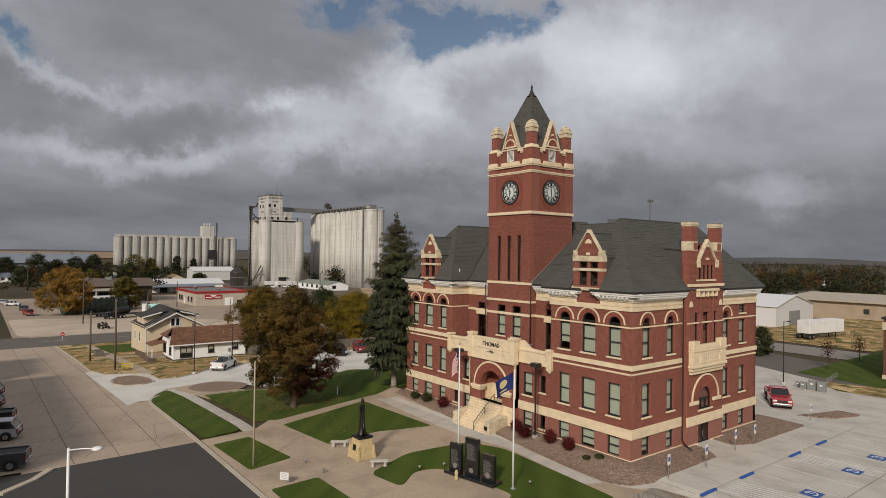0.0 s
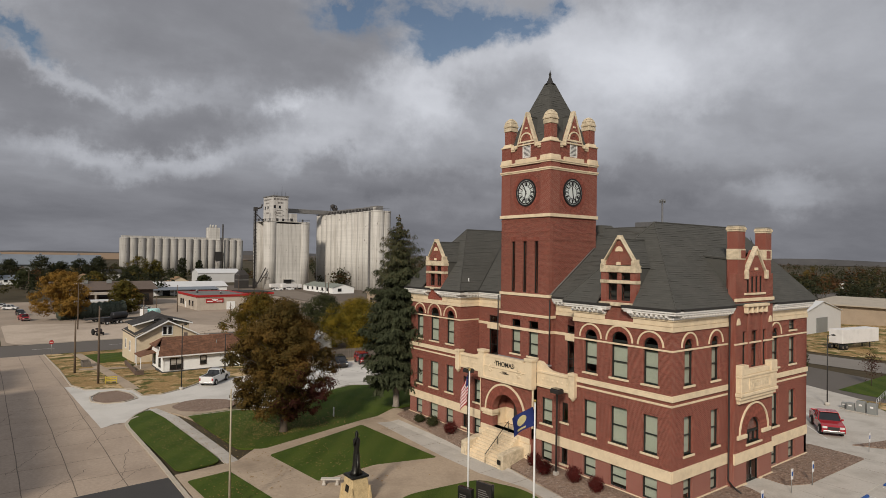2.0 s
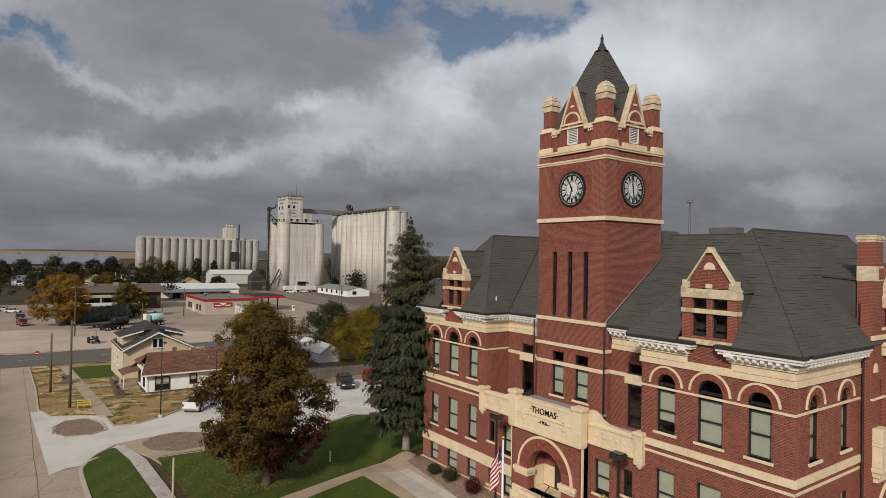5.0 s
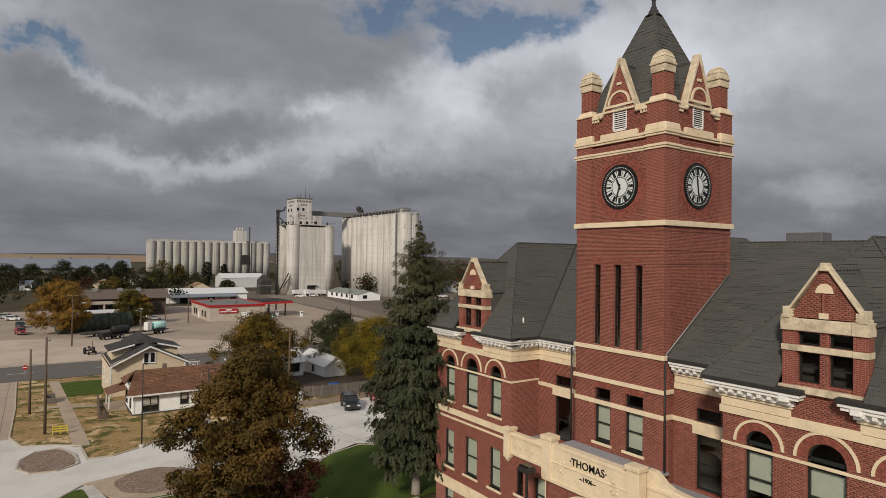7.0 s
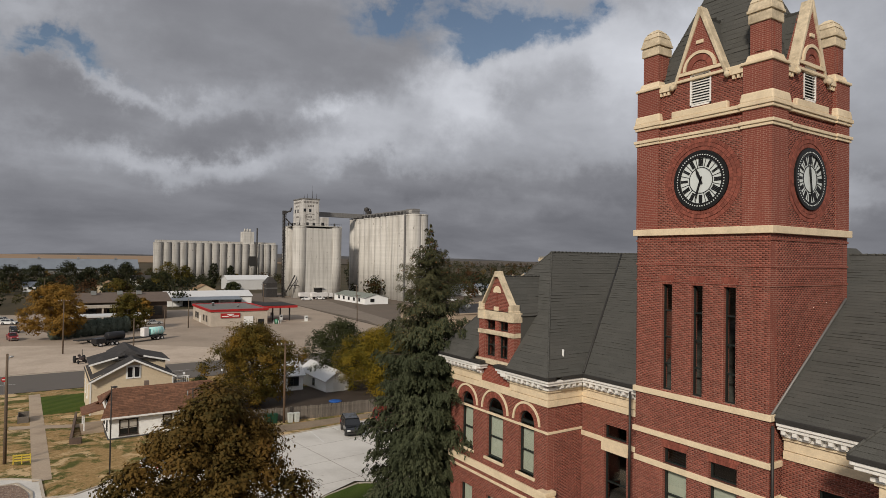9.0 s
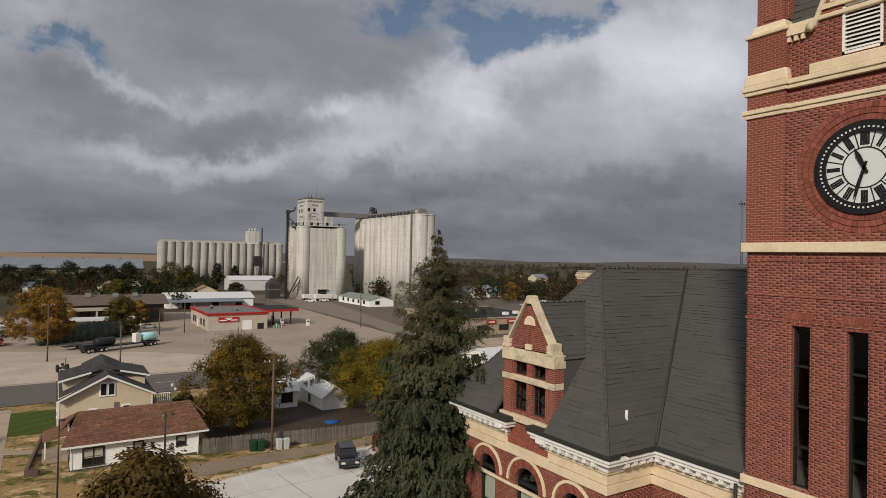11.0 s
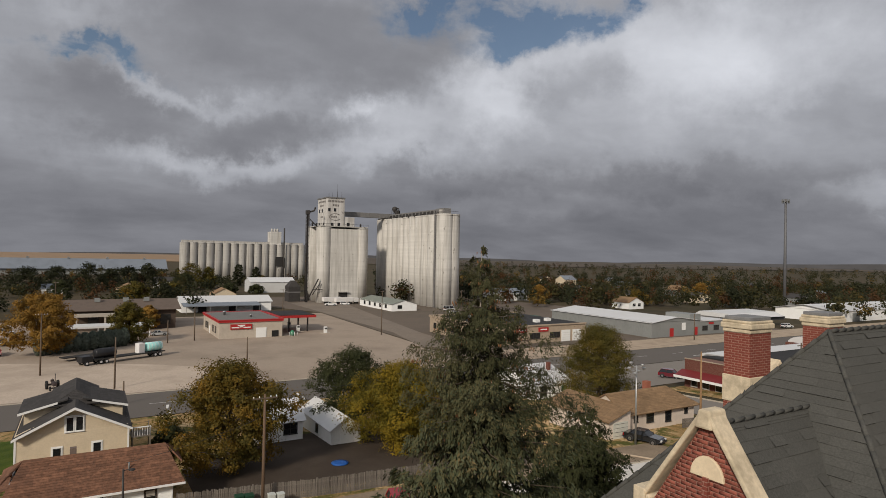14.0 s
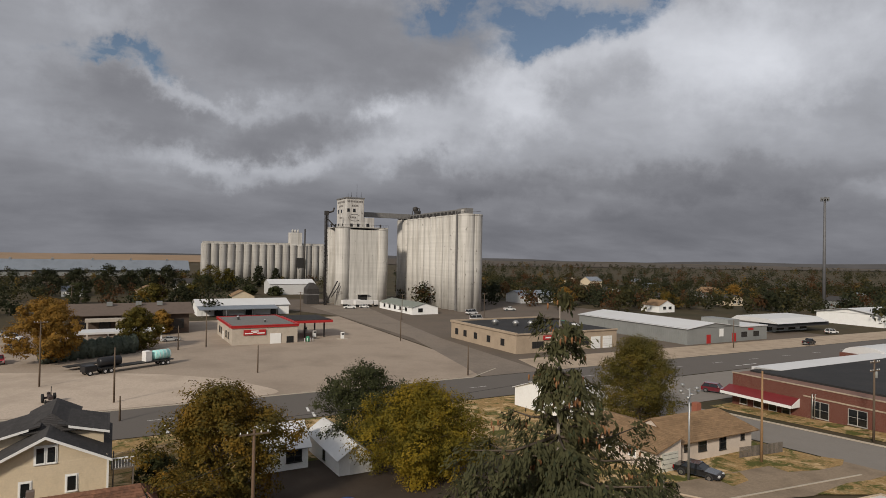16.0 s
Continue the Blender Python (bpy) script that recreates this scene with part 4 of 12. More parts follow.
# --- front of the two wings: y = 0, and their sides; holes are shared by wall and windows
Z_PLINTH, Z_BASE, Z_W1, Z_TOP = 0.45, 1.75, 2.52, 11.6
WIN = ((8.5, 0.58), (11.05, 0.70), (13.58, 0.58))


def storeys(centres, arched=True, basement=True):
    holes, wins = [], []
    for c, r in centres:
        if basement:
            holes.append((c - r, c + r, 0.22, 1.70, False))
            wins.append((c - r, c + r, 0.22, 1.70, False))
        holes.append((c - r, c + r, 3.28, 5.86, False))
        wins.append((c - r, c + r, 3.28, 5.86, False))
        if not arched:
            holes.append((c - r, c + r, 7.93, 10.2, False))
        wins.append((c - r, c + r, 7.93, 10.22, False))
        if arched:
            holes.append((c - r, c + r, 7.93, 10.52, True))
            wins.append((c - r, c + r, 10.22, 10.52, False))
            wins.append((c - r, c + r, 10.52, 10.525, True))
    return holes, wins


def glaze(axis, plane, sign, wins):
    for a, b, c, d, arch in wins:
        kind = random.random()
        light = arch or 10.2 < c < 10.3
        window(axis, plane, sign, a, b, c, d, arch, blind=0 if light else (0.97 if kind < 0.86 else random.uniform(0.7, 0.9)), rails=() if light else (0.5,), sill=not light and c > 1.0)



def arch_trim(axis, plane, sign, centres, z=10.52):
    for c, r in centres:
        o = r + 0.46
        ring(t := Mesh(), axis, plane, sign, c, z, o - 0.11, o, -0.07, 0.05)
        put("arch_moulding", t, STONE, COURT, "thin pale limestone arch moulding")
        soldiers = Mesh()
        n = int(math.pi * (r + 0.18) / 0.085)
        for k in range(n):
            a = math.pi * (k + 0.5) / n
            for r0, r1 in ((r + 0.01, r + 0.17), (r + 0.18, r + 0.34)):
                w = 0.034 * (r0 + r1) / (2 * r + 0.36)
                ca, sa = math.cos(a), math.sin(a)
                poly = [at(axis, plane, sign, c + q * ca - s * w * sa, -0.012, z + q * sa + s * w * ca) for q, s in ((r0, -1), (r1, -1), (r1, 1), (r0, 1))]
                soldiers.prism(poly, Vector(at(axis, plane, sign, 0, 0.03, 0)) - Vector(at(axis, plane, sign, 0, 0, 0)))
        put("arch_bricks", soldiers, BRICK_MANY, COURT, "red bricks set on edge round the arch", kind="stuff")


for s in (-1, 1):
    cs = [(s * c, r) for c, r in WIN]
    holes, wins = storeys(cs)
    a, b = sorted((s * 6.95, s * 15.2))
    wall("y", 0, -1, a, b, 1.75, Z_TOP, [h for h in holes if h[2] > 1.8], name="wing_wall")
    wall("y", 0, -1, a, b, -0.3, 1.75, [h for h in holes if h[2] < 1.8], BRICK_PALE, name="basement_wall", label="faded red brick basement wall")
    glaze("y", 0, -1, wins)
    arch_trim("y", 0, -1, cs)
    band("y", 0, -1, a - 0.12, b + 0.12, -0.25, Z_PLINTH - 0.27, 0.12, name="plinth", label="pale limestone plinth")
    band("y", 0, -1, a - 0.07, b + 0.07, Z_BASE, Z_W1, 0.10, name="water_table", label="broad pale limestone band")
    band("y", 0, -1, a - 0.05, b + 0.05, 6.66, 6.80, 0.05)
    band("y", 0, -1, a - 0.10, b + 0.10, 7.04, 7.42, 0.12)
    band("y", 0, -1, a - 0.06, b + 0.06, 10.27, 10.39, 0.05)
    # inner return towards the tower
    wall("x", s * 6.95, -s, 0.38, 2.3, 5.0, Z_TOP, [], name="return_wall")
    band("x", s * 6.95, -s, 0.06, 2.3, 10.27, 10.39, 0.05)
    # recessed wall beside the tower
    a, b = sorted((s * 2.9, s * 6.95))
    u0, u1 = sorted((s * 4.15, s * 5.5))
    wall("y", 2.3, -1, a, b, 5.0, Z_TOP, [(u0, u1, 6.9, 9.6, False), (u0, u1, 10.2, 10.85, False)], name="recess_wall")
    window("y", 2.3, -1, u0, u1, 6.9, 9.6, blind=0.0, rails=(0.45,), sill=False)
    window("y", 2.3, -1, u0, u1, 10.2, 10.85, blind=0.0, rails=(), sill=False)
    band("y", 2.3, -1, u0 - 0.12, u1 + 0.12, 9.6, 10.2, 0.08, name="lintel", label="deep pale limestone lintel")
    for p, q in ((a, u0 - 0.12), (u1 + 0.12, b)):
        band("y", 2.3, -1, p, q, 9.98, 10.22, 0.05)
    # outer side of the wing, with the projecting bay in its middle
    side = ((2.0, 0.55), (5.35, 0.52))
    rear = ((14.35, 0.55),)
    h1, w1 = storeys(side)
    h2, w2 = storeys(rear)
    h3 = [(16.75, 17.9, 0.22, 1.7, False), (16.75, 17.9, 3.4, 5.82, False), (16.75, 17.9, 7.95, 10.15, False), (16.75, 17.9, 10.75, 11.5, False)]
    holes = h1 + h2 + h3
    wall("x", s * 15.2, s, 0.38, 20.0, 1.75, Z_TOP, [h for h in holes if h[2] > 1.8], name="wing_wall")
    wall("x", s * 15.2, s, 0.38, 20.0, -0.3, 1.75, [h for h in holes if h[2] < 1.8], BRICK_PALE, name="basement_wall", label="faded red brick basement wall")
    glaze("x", s * 15.2, s, w1 + w2 + h3)
    arch_trim("x", s * 15.2, s, side + rear)
    for p, q in ((0.0, 7.0), (12.62, 20.0)):
        band("x", s * 15.2, s, p, q, -0.25, Z_PLINTH - 0.27, 0.12, name="plinth", label="pale limestone plinth")
        band("x", s * 15.2, s, p, q, Z_BASE, Z_W1, 0.10, name="water_table", label="broad pale limestone band")
        band("x", s * 15.2, s, p, q, 6.66, 6.80, 0.05)
        band("x", s * 15.2, s, p, q, 7.04, 7.42, 0.12)
        band("x", s * 15.2, s, p, q, 10.27, 10.39, 0.05)
wall("y", 20.0, 1, -15.2, 15.2, -4.5, Z_TOP, [], name="rear_wall")

# --- entablature, cornice and dentils along the eaves
RUNS = []
for s in (-1, 1):
    RUNS += [("y", 0, -1, *sorted((s * 6.95, s * 9.75)), s), ("y", 0, -1, *sorted((s * 11.95 + 0.3 * s, s * 15.2)), s), ("x", s * 15.2, s, 0, 7.0, s), ("x", s * 15.2, s, 13.3, 20.0, s), ("x", s * 6.95, -s, 0.0, 2.3, s), ("y", 2.3, -1, *sorted((s * 3.0, s * 6.95)), s)]


DENTILS = {}


def cornice(axis, plane, sign, a, b, dent=True):
    recess = axis == "y" and plane > 1
    if axis == "x" and a == 0:
        a = 0.302

    def run(m, z0, z1, proud, back=0.3):
        e = proud if axis == "y" and not recess else 0.0
        slab(m, axis, plane, sign, a - e, b + e, -proud, back, z0, z1)
        return m
    for z0, z1, proud in ((11.6, 11.9, 0.10), (11.92, 12.30, 0.05), (12.30, 12.42, 0.14)):
        put("entablature", run(Mesh(), z0, z1, proud), STONE, COURT, "pale limestone fascia below the eaves", bevel=0.012)
    m = Mesh()
    for z0, z1, proud in ((12.42, 12.56, 0.22), (12.72, 12.86, 0.52), (12.86, 12.98, 0.60)):
        run(m, z0, z1, proud)
    slab(m, axis, plane, sign, a, b, -0.26, 0.3, 12.56, 12.72)
    cor = put("cornice", m, WHITE, COURT, "white painted bracketed cornice", bevel=0.02)
    n = max(2, int((b - a) / 0.36))
    key = (axis, sign)
    if key not in DENTILS:
        d = Mesh()
        slab(d, axis, 0, sign, -0.08, 0.08, -0.48, -0.2, 12.57, 12.72)
        slab(d, axis, 0, sign, -0.065, 0.065, -0.36, -0.2, 12.50, 12.58)
        DENTILS[key] = d.data("dentil", WHITE)
    for k in range(n):
        u = a + (b - a) * (k + 0.5) / n
        o = new("dentil", DENTILS[key])
        o.parent = cor
        o.matrix_basis = pose(u, plane, 0) if axis == "y" else pose(plane, u, 0)
        tagged(o)
    put("gutter", run(Mesh(), 12.985, 13.17, 0.66, -0.1), GUTTER, COURT, "dark metal gutter", bevel=0.03)


for axis, plane, sign, a, b, s in RUNS:
    cornice(axis, plane, sign, a, b)
# plain stone panel under the dormers, where the cornice is broken
for s in (-1, 1):
    a, b = sorted((s * 9.75, s * 12.25))
    band("y", 0, -1, a, b, 11.6, 12.0, 0.09, name="entablature", label="pale limestone fascia")
    wall("y", -0.02, -1, a, b, 12.0, 13.05, [], name="dormer_panel")
    for u in (a, b):
        m = Mesh()
        slab(m, "y", 0, -1, u - 0.20, u + 0.20, -0.58, 0.1, 12.62, 12.95)
        slab(m, "y", 0, -1, u - 0.16, u + 0.16, -0.40, 0.1, 12.48, 12.62)
        slab(m, "y", 0, -1, u - 0.12, u + 0.12, -0.18, 0.1, 12.36, 12.48)
        put("bracket", m, WHITE, COURT, "white carved bracket block", bevel=0.04)
# floors and partitions inside the rooms, the gloom put into their dark colour
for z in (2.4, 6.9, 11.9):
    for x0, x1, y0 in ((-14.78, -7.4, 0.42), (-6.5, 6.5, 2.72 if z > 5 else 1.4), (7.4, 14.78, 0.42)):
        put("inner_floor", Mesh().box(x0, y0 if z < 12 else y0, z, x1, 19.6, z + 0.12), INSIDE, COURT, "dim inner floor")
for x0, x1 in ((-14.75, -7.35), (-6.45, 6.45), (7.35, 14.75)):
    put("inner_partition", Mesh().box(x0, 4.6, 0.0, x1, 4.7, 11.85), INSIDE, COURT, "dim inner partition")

# --- roofs, laid in courses of shingles
NEAR_SHINGLES = []


def roof_plane(pts, name="roof", course=0.185, tab=0.85, near=False, parent=None, lift=0.022):
    """A roof slope: a dark deck, and shingles laid on it course by course. The first two points are its eave."""
    p = [Vector(q) for q in pts]
    u = (p[1] - p[0]).normalized()
    nrm = (p[1] - p[0]).cross(p[-1] - p[0]).normalized()
    if nrm.z < 0:
        nrm.negate()
    w = nrm.cross(u)
    if w.z < 0:
        w.negate()
    flat = [((q - p[0]).dot(u), (q - p[0]).dot(w)) for q in p]
    deck = Mesh()
    deck.prism([q - nrm * 0.10 for q in p], nrm * 0.10)
    roof = put(name, deck, SHINGLE, parent or COURT, "dark grey shingled roof slope")
    top = max(f[1] for f in flat)
    shingles = Mesh()
    rows = int(top / course) + 1

    def span(h):
        xs = []
        for (x0, y0), (x1, y1) in zip(flat, flat[1:] + flat[:1]):
            if (y0 - h) * (y1 - h) <= 0 and abs(y1 - y0) > 1e-6:
                xs.append(x0 + (x1 - x0) * (h - y0) / (y1 - y0))
        return (min(xs), max(xs)) if len(xs) > 1 else None
    for r in range(rows):
        h0, h1 = r * course, min((r + 1) * course, top - 0.01)
        s0, s1 = span(h0 + 0.002), span(h1 - 0.002)
        if not s0 or not s1 or h1 - h0 < 0.03:
            continue
        x = min(s0[0], s1[0]) - random.random() * tab
        end = max(s0[1], s1[1])
        while x < end:
            wide = tab * random.uniform(0.6, 1.25)
            a, b = x + 0.001, x + wide - 0.001
            x += wide
            lo = [max(a, s0[0]), min(b, s0[1])]
            hi = [max(a, s1[0]), min(b, s1[1])]
            if lo[1] - lo[0] < 0.04 and hi[1] - hi[0] < 0.04:
                continue
            if lo[1] < lo[0]:
                lo = [hi[0], hi[0] + 0.01]
            if hi[1] < hi[0]:
                hi = [lo[0], lo[0] + 0.01] if lo[0] > hi[0] else [lo[1] - 0.01, lo[1]]
            t = lift * random.choice((0.55, 0.6, 0.65, 0.7, 0.75, 1.1, 1.6))
            f = lambda q, k, d: p[0] + u * q + w * k + nrm * d
            one = [f(lo[0], h0, t), f(lo[1], h0, t), f(hi[1], h1, 0.008), f(hi[0], h1, 0.008)]
            drop = [f(lo[0], h0, -0.005), f(lo[1], h0, -0.005)]
            if near and len(NEAR_SHINGLES) < 300 and -11.6 < one[0].x < -5.5:
                m = Mesh()
                m.face(one)
                m.face([drop[0], drop[1], one[1], one[0]])
                NEAR_SHINGLES.append((m, roof))
            else:
                n = len(shingles.v)
                shingles.v += [tuple(q) for q in one + drop]
                shingles.f += [(n, n + 1, n + 2, n + 3), (n + 4, n + 5, n + 1, n)]
    if shingles.f:
        put("shingles", shingles, SHINGLE, roof, "dark grey asphalt shingles in courses", kind="stuff")
    return roof


def cap(pts, name="ridge_cap", r=0.06):
    m = Mesh()
    for a, b in zip(pts, pts[1:]):
        a, b = Vector(a), Vector(b)
        n = max(1, int((b - a).length / 0.3))
        for k in range(n):
            p, q = a.lerp(b, k / n), a.lerp(b, (k + 1) / n + 0.02 / n)
            m.tube([p + Vector((0, 0, 0.01)), q + Vector((0, 0, 0.03))], [r * 0.75, r * 0.83], 8)
    return put(name, m, SHINGLE, COURT, "dark lapped ridge and hip caps", kind="stuff")


ZE, ZR = 13.15, 19.12
for s in (-1, 1):
    xi, xo, xm = s * 6.32, s * 15.84, s * 11.07
    front = [(xi, -0.64, ZE), (xo, -0.64, ZE), (xm, 4.0, ZR)]
    d = -10.90 if s < 0 else 11.0
    hip = lambda u: -0.64 + 4.64 * (abs(u - (xi if abs(u) < abs(xm) else xo)) / abs(xm - xi))
    rise = lambda y: ZE + (y + 0.64) * (ZR - ZE) / 4.64
    da, db = d - 1.52 * s, d + 1.52 * s
    roof_plane([(xi, -0.64, ZE), (da, -0.64, ZE), (da, hip(da), rise(hip(da)))], "roof_front")
    roof_plane([(xo, -0.64, ZE), (db, -0.64, ZE), (db, hip(db), rise(hip(db)))], "roof_front")
    roof_plane([(da, 1.40, rise(1.40)), (db, 1.40, rise(1.40)), (db, hip(db), rise(hip(db))), (xm, 4.0, ZR), (da, hip(da), rise(hip(da)))], "roof_front")
    roof_plane([(xo, -0.64, ZE), (xo, 20.64, ZE), (xm, 16.0, ZR), (xm, 4.0, ZR)], "roof_side")
    roof_plane([(xi, -0.64, ZE), (xi, 1.7, ZE), (xm, 10.0, ZR), (xm, 4.0, ZR)], "roof_inner", near=s < 0)
    roof_plane([(xi, 20.64, ZE), (xi, 18.3, ZE), (xm, 10.0, ZR), (xm, 16.0, ZR)], "roof_inner_rear", 0.6, 3.0)
    roof_plane([(xi, 20.64, ZE), (xo, 20.64, ZE), (xm, 16.0, ZR)], "roof_rear", 0.6, 3.0)
    cap([(xm, 4.0, ZR), (xm, 16.0, ZR)])
    cap([(xi, -0.64, ZE), (xm, 4.0, ZR)], r=0.06)
    cap([(xo, -0.64, ZE), (xm, 4.0, ZR)], r=0.06)
    v = Mesh()
    v.tube([(xi, 1.7, ZE + 0.05), (xm, 10.0, ZR + 0.02)], 0.06, 6)
    put("valley_flashing", v, GUTTER, COURT, "dark metal valley flashing")
roof_plane([(-6.32, 1.7, ZE), (6.32, 1.7, ZE), (11.07, 10.0, ZR), (-11.07, 10.0, ZR)], "roof_centre")
roof_plane([(-6.32, 18.3, ZE), (6.32, 18.3, ZE), (11.07, 10.0, ZR), (-11.07, 10.0, ZR)], "roof_centre_rear", 0.6, 3.0)
cap([(-11.07, 10.0, ZR), (11.07, 10.0, ZR)])
m = Mesh()
m.box(3.4, 12.4, 18.2, 5.4, 13.6, 19.75)
put("roof_unit", m, shade("grey_sheet", (0.16, 0.16, 0.165), 0.6, 0.3), COURT, "grey metal ventilator box behind the ridge", bevel=0.03)
m = Mesh()
m.tube([(-7.0, 1.0, 13.9), (-7.0, 1.0, 14.3)], 0.06, 8)
put("vent_pipe", m, POLE_WHITE, COURT, "short pale vent pipe on the roof", bevel=0.02)
m = Mesh()
m.taper(0.7, 10.6, 18.7, 19.45, 1.5, 1.2, 0.9, 0.7)
put("roof_hatch", m, SHINGLE, COURT, "low dark roof hatch behind the ridge")

# --- dormers on the front of each wing
GABLES = []


def dormer(cx):
    y = -0.06
    d = -10.90 if cx < 0 else 11.0
    holes = []
    for o in (-0.56, 0.56):
        holes += [(d + o - 0.40, d + o + 0.40, 13.42, 14.62, False), (d + o - 0.40, d + o + 0.40, 14.86, 15.36, False)]
    wall("y", y, -1, d - 1.4, d + 1.4, 13.05, 15.4, holes, name="dormer_wall")
    for o in (-0.56, 0.56):
        window("y", y, -1, d + o - 0.40, d + o + 0.40, 13.42, 14.62, blind=0.0, sill=False, bar=0.05, name="dormer_window")
        window("y", y, -1, d + o - 0.40, d + o + 0.40, 14.86, 15.36, blind=0.0, rails=(), sill=False, bar=0.05, name="dormer_window")
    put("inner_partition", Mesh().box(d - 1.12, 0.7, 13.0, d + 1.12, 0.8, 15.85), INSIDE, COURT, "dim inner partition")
    for sx in (-1, 1):
        c = Mesh()
        c.prism([(d + sx * 1.535, 0.31, 13.1), (d + sx * 1.535, 0.31, 15.9), (d + sx * 1.535, 2.3, 15.9), (d + sx * 1.535, 1.0, 13.6)], (-sx * 0.39, 0, 0))
        put("dormer_cheek", c, SHINGLE, COURT, "dark shingled dormer cheek")
        p = Mesh()
        xa, xb = sorted((d + sx * 1.0, d + sx * 1.5))
        p.box(xa, y - 0.07, 12.7, xb, y + 0.42, 14.6)
        p.box(xa, y - 0.07, 14.86, xb, y + 0.42, 15.40)
        put("dormer_pier", p, BRICK, COURT, "red brick dormer pier")
    for z0, z1, pr, e, nm in ((13.02, 13.28, 0.20, 0.22, "sill"), (14.61, 14.85, 0.11, 0.08, "dormer_band"), (15.40, 15.88, 0.11, 0.08, "dormer_lintel")):
        band("y", y, -1, d - 1.4 - e, d + 1.4 + e, z0, z1, pr, STONE_WORN, nm, "weathered limestone band", 0.03)
    for sx in (-1, 1):
        m = Mesh()
        xa, xb = sorted((d + sx * 0.98, d + sx * 1.54))
        m.box(xa, y - 0.16, 15.40, xb, y + 0.46, 15.90)
        put("lintel_block", m, STONE_WORN, COURT, "limestone block over the pier", bevel=0.02)
        m = Mesh()
        xa, xb = sorted((d + sx * 0.99, d + sx * 1.53))
        m.box(xa, y - 0.14, 14.61, xb, y + 0.45, 14.85)
        put("band_block", m, STONE_WORN, COURT, "limestone band round the pier", bevel=0.02)
        m = Mesh()
        m.box(d + sx * 1.33 - 0.13, y - 0.16, 15.9, d + sx * 1.33 + 0.13, y + 0.32, 16.32)
        m.box(d + sx * 1.33 - 0.16, y - 0.2, 15.88, d + sx * 1.33 + 0.16, y + 0.36, 16.0)
        for q, (dz, r) in enumerate(((0.05, 0.085), (0.17, 0.065), (0.26, 0.045))):
            m.tube([(d + sx * (1.17 - 0.015 * q), y - 0.15, 15.93 + dz), (d + sx * (1.17 - 0.015 * q), y + 0.1, 15.93 + dz)], r, 10)
        put("kneeler", m, STONE_WORN, COURT, "carved weathered limestone corner block", bevel=0.05)
        k = Mesh()
        a, b = Vector((d + sx * 1.28, y - 0.14, 16.1)), Vector((d + sx * 0.0, y - 0.14, 17.97))
        along = (b - a).normalized()
        up = Vector((-along.z, 0, along.x)) * (-sx)
        if up.z < 0:
            up.negate()
        k.prism([a + up * 0.0, b + up * 0.0, b + up * 0.09, a + up * 0.09], (0, 0.42, 0))
        put("gable_coping", k, STONE_WORN, COURT, "weathered limestone gable coping", bevel=0.03)
    g2 = Mesh()
    g2.prism([(d - 1.26, y, 15.92), (d + 1.26, y, 15.92), (d, y, 17.95)], (0, 0.3, 0))
    GABLES.append((put("gable", g2, BRICK, COURT, "red brick gable"), "y", y, -1, d, 1.26, 15.92, 17.95))
    m = Mesh()
    m.taper(d, y + 0.08, 17.72, 18.04, 0.17, 0.25, 0.11, 0.22)
    put("apex_stone", m, STONE_WORN, COURT, "weathered limestone apex block", bevel=0.04)
    m = Mesh()
    m.prism([(d + 0.32 * math.cos(math.pi * k / 12), y - 0.05, 16.88 + 0.37 * math.sin(math.pi * k / 12)) for k in range(13)], (0, 0.1, 0))
    put("lunette", m, STONE, COURT, "half-round limestone panel", bevel=0.015)
    m = Mesh()
    m.box(d - 0.05, y - 0.09, 16.1, d + 0.05, y + 0.02, 16.9)
    put("brick_rib", m, BRICK, COURT, "narrow red brick rib")
    m = Mesh()
    m.box(d - 0.16, y - 0.12, 15.92, d + 0.16, y + 0.02, 16.14)
    put("corbel", m, STONE, COURT, "small limestone corbel", bevel=0.02)
    for sx in (-1, 1):
        roof_plane([(d + sx * 1.6, 0.3, 15.74), (d + sx * 1.6, 2.3, 15.74), (d, 3.7, 17.72), (d, 0.3, 17.72)], "dormer_roof", 0.2, 0.6)
    cap([(d, 0.3, 17.74), (d, 3.3, 17.74)], r=0.05)


dormer(-1)
dormer(1)

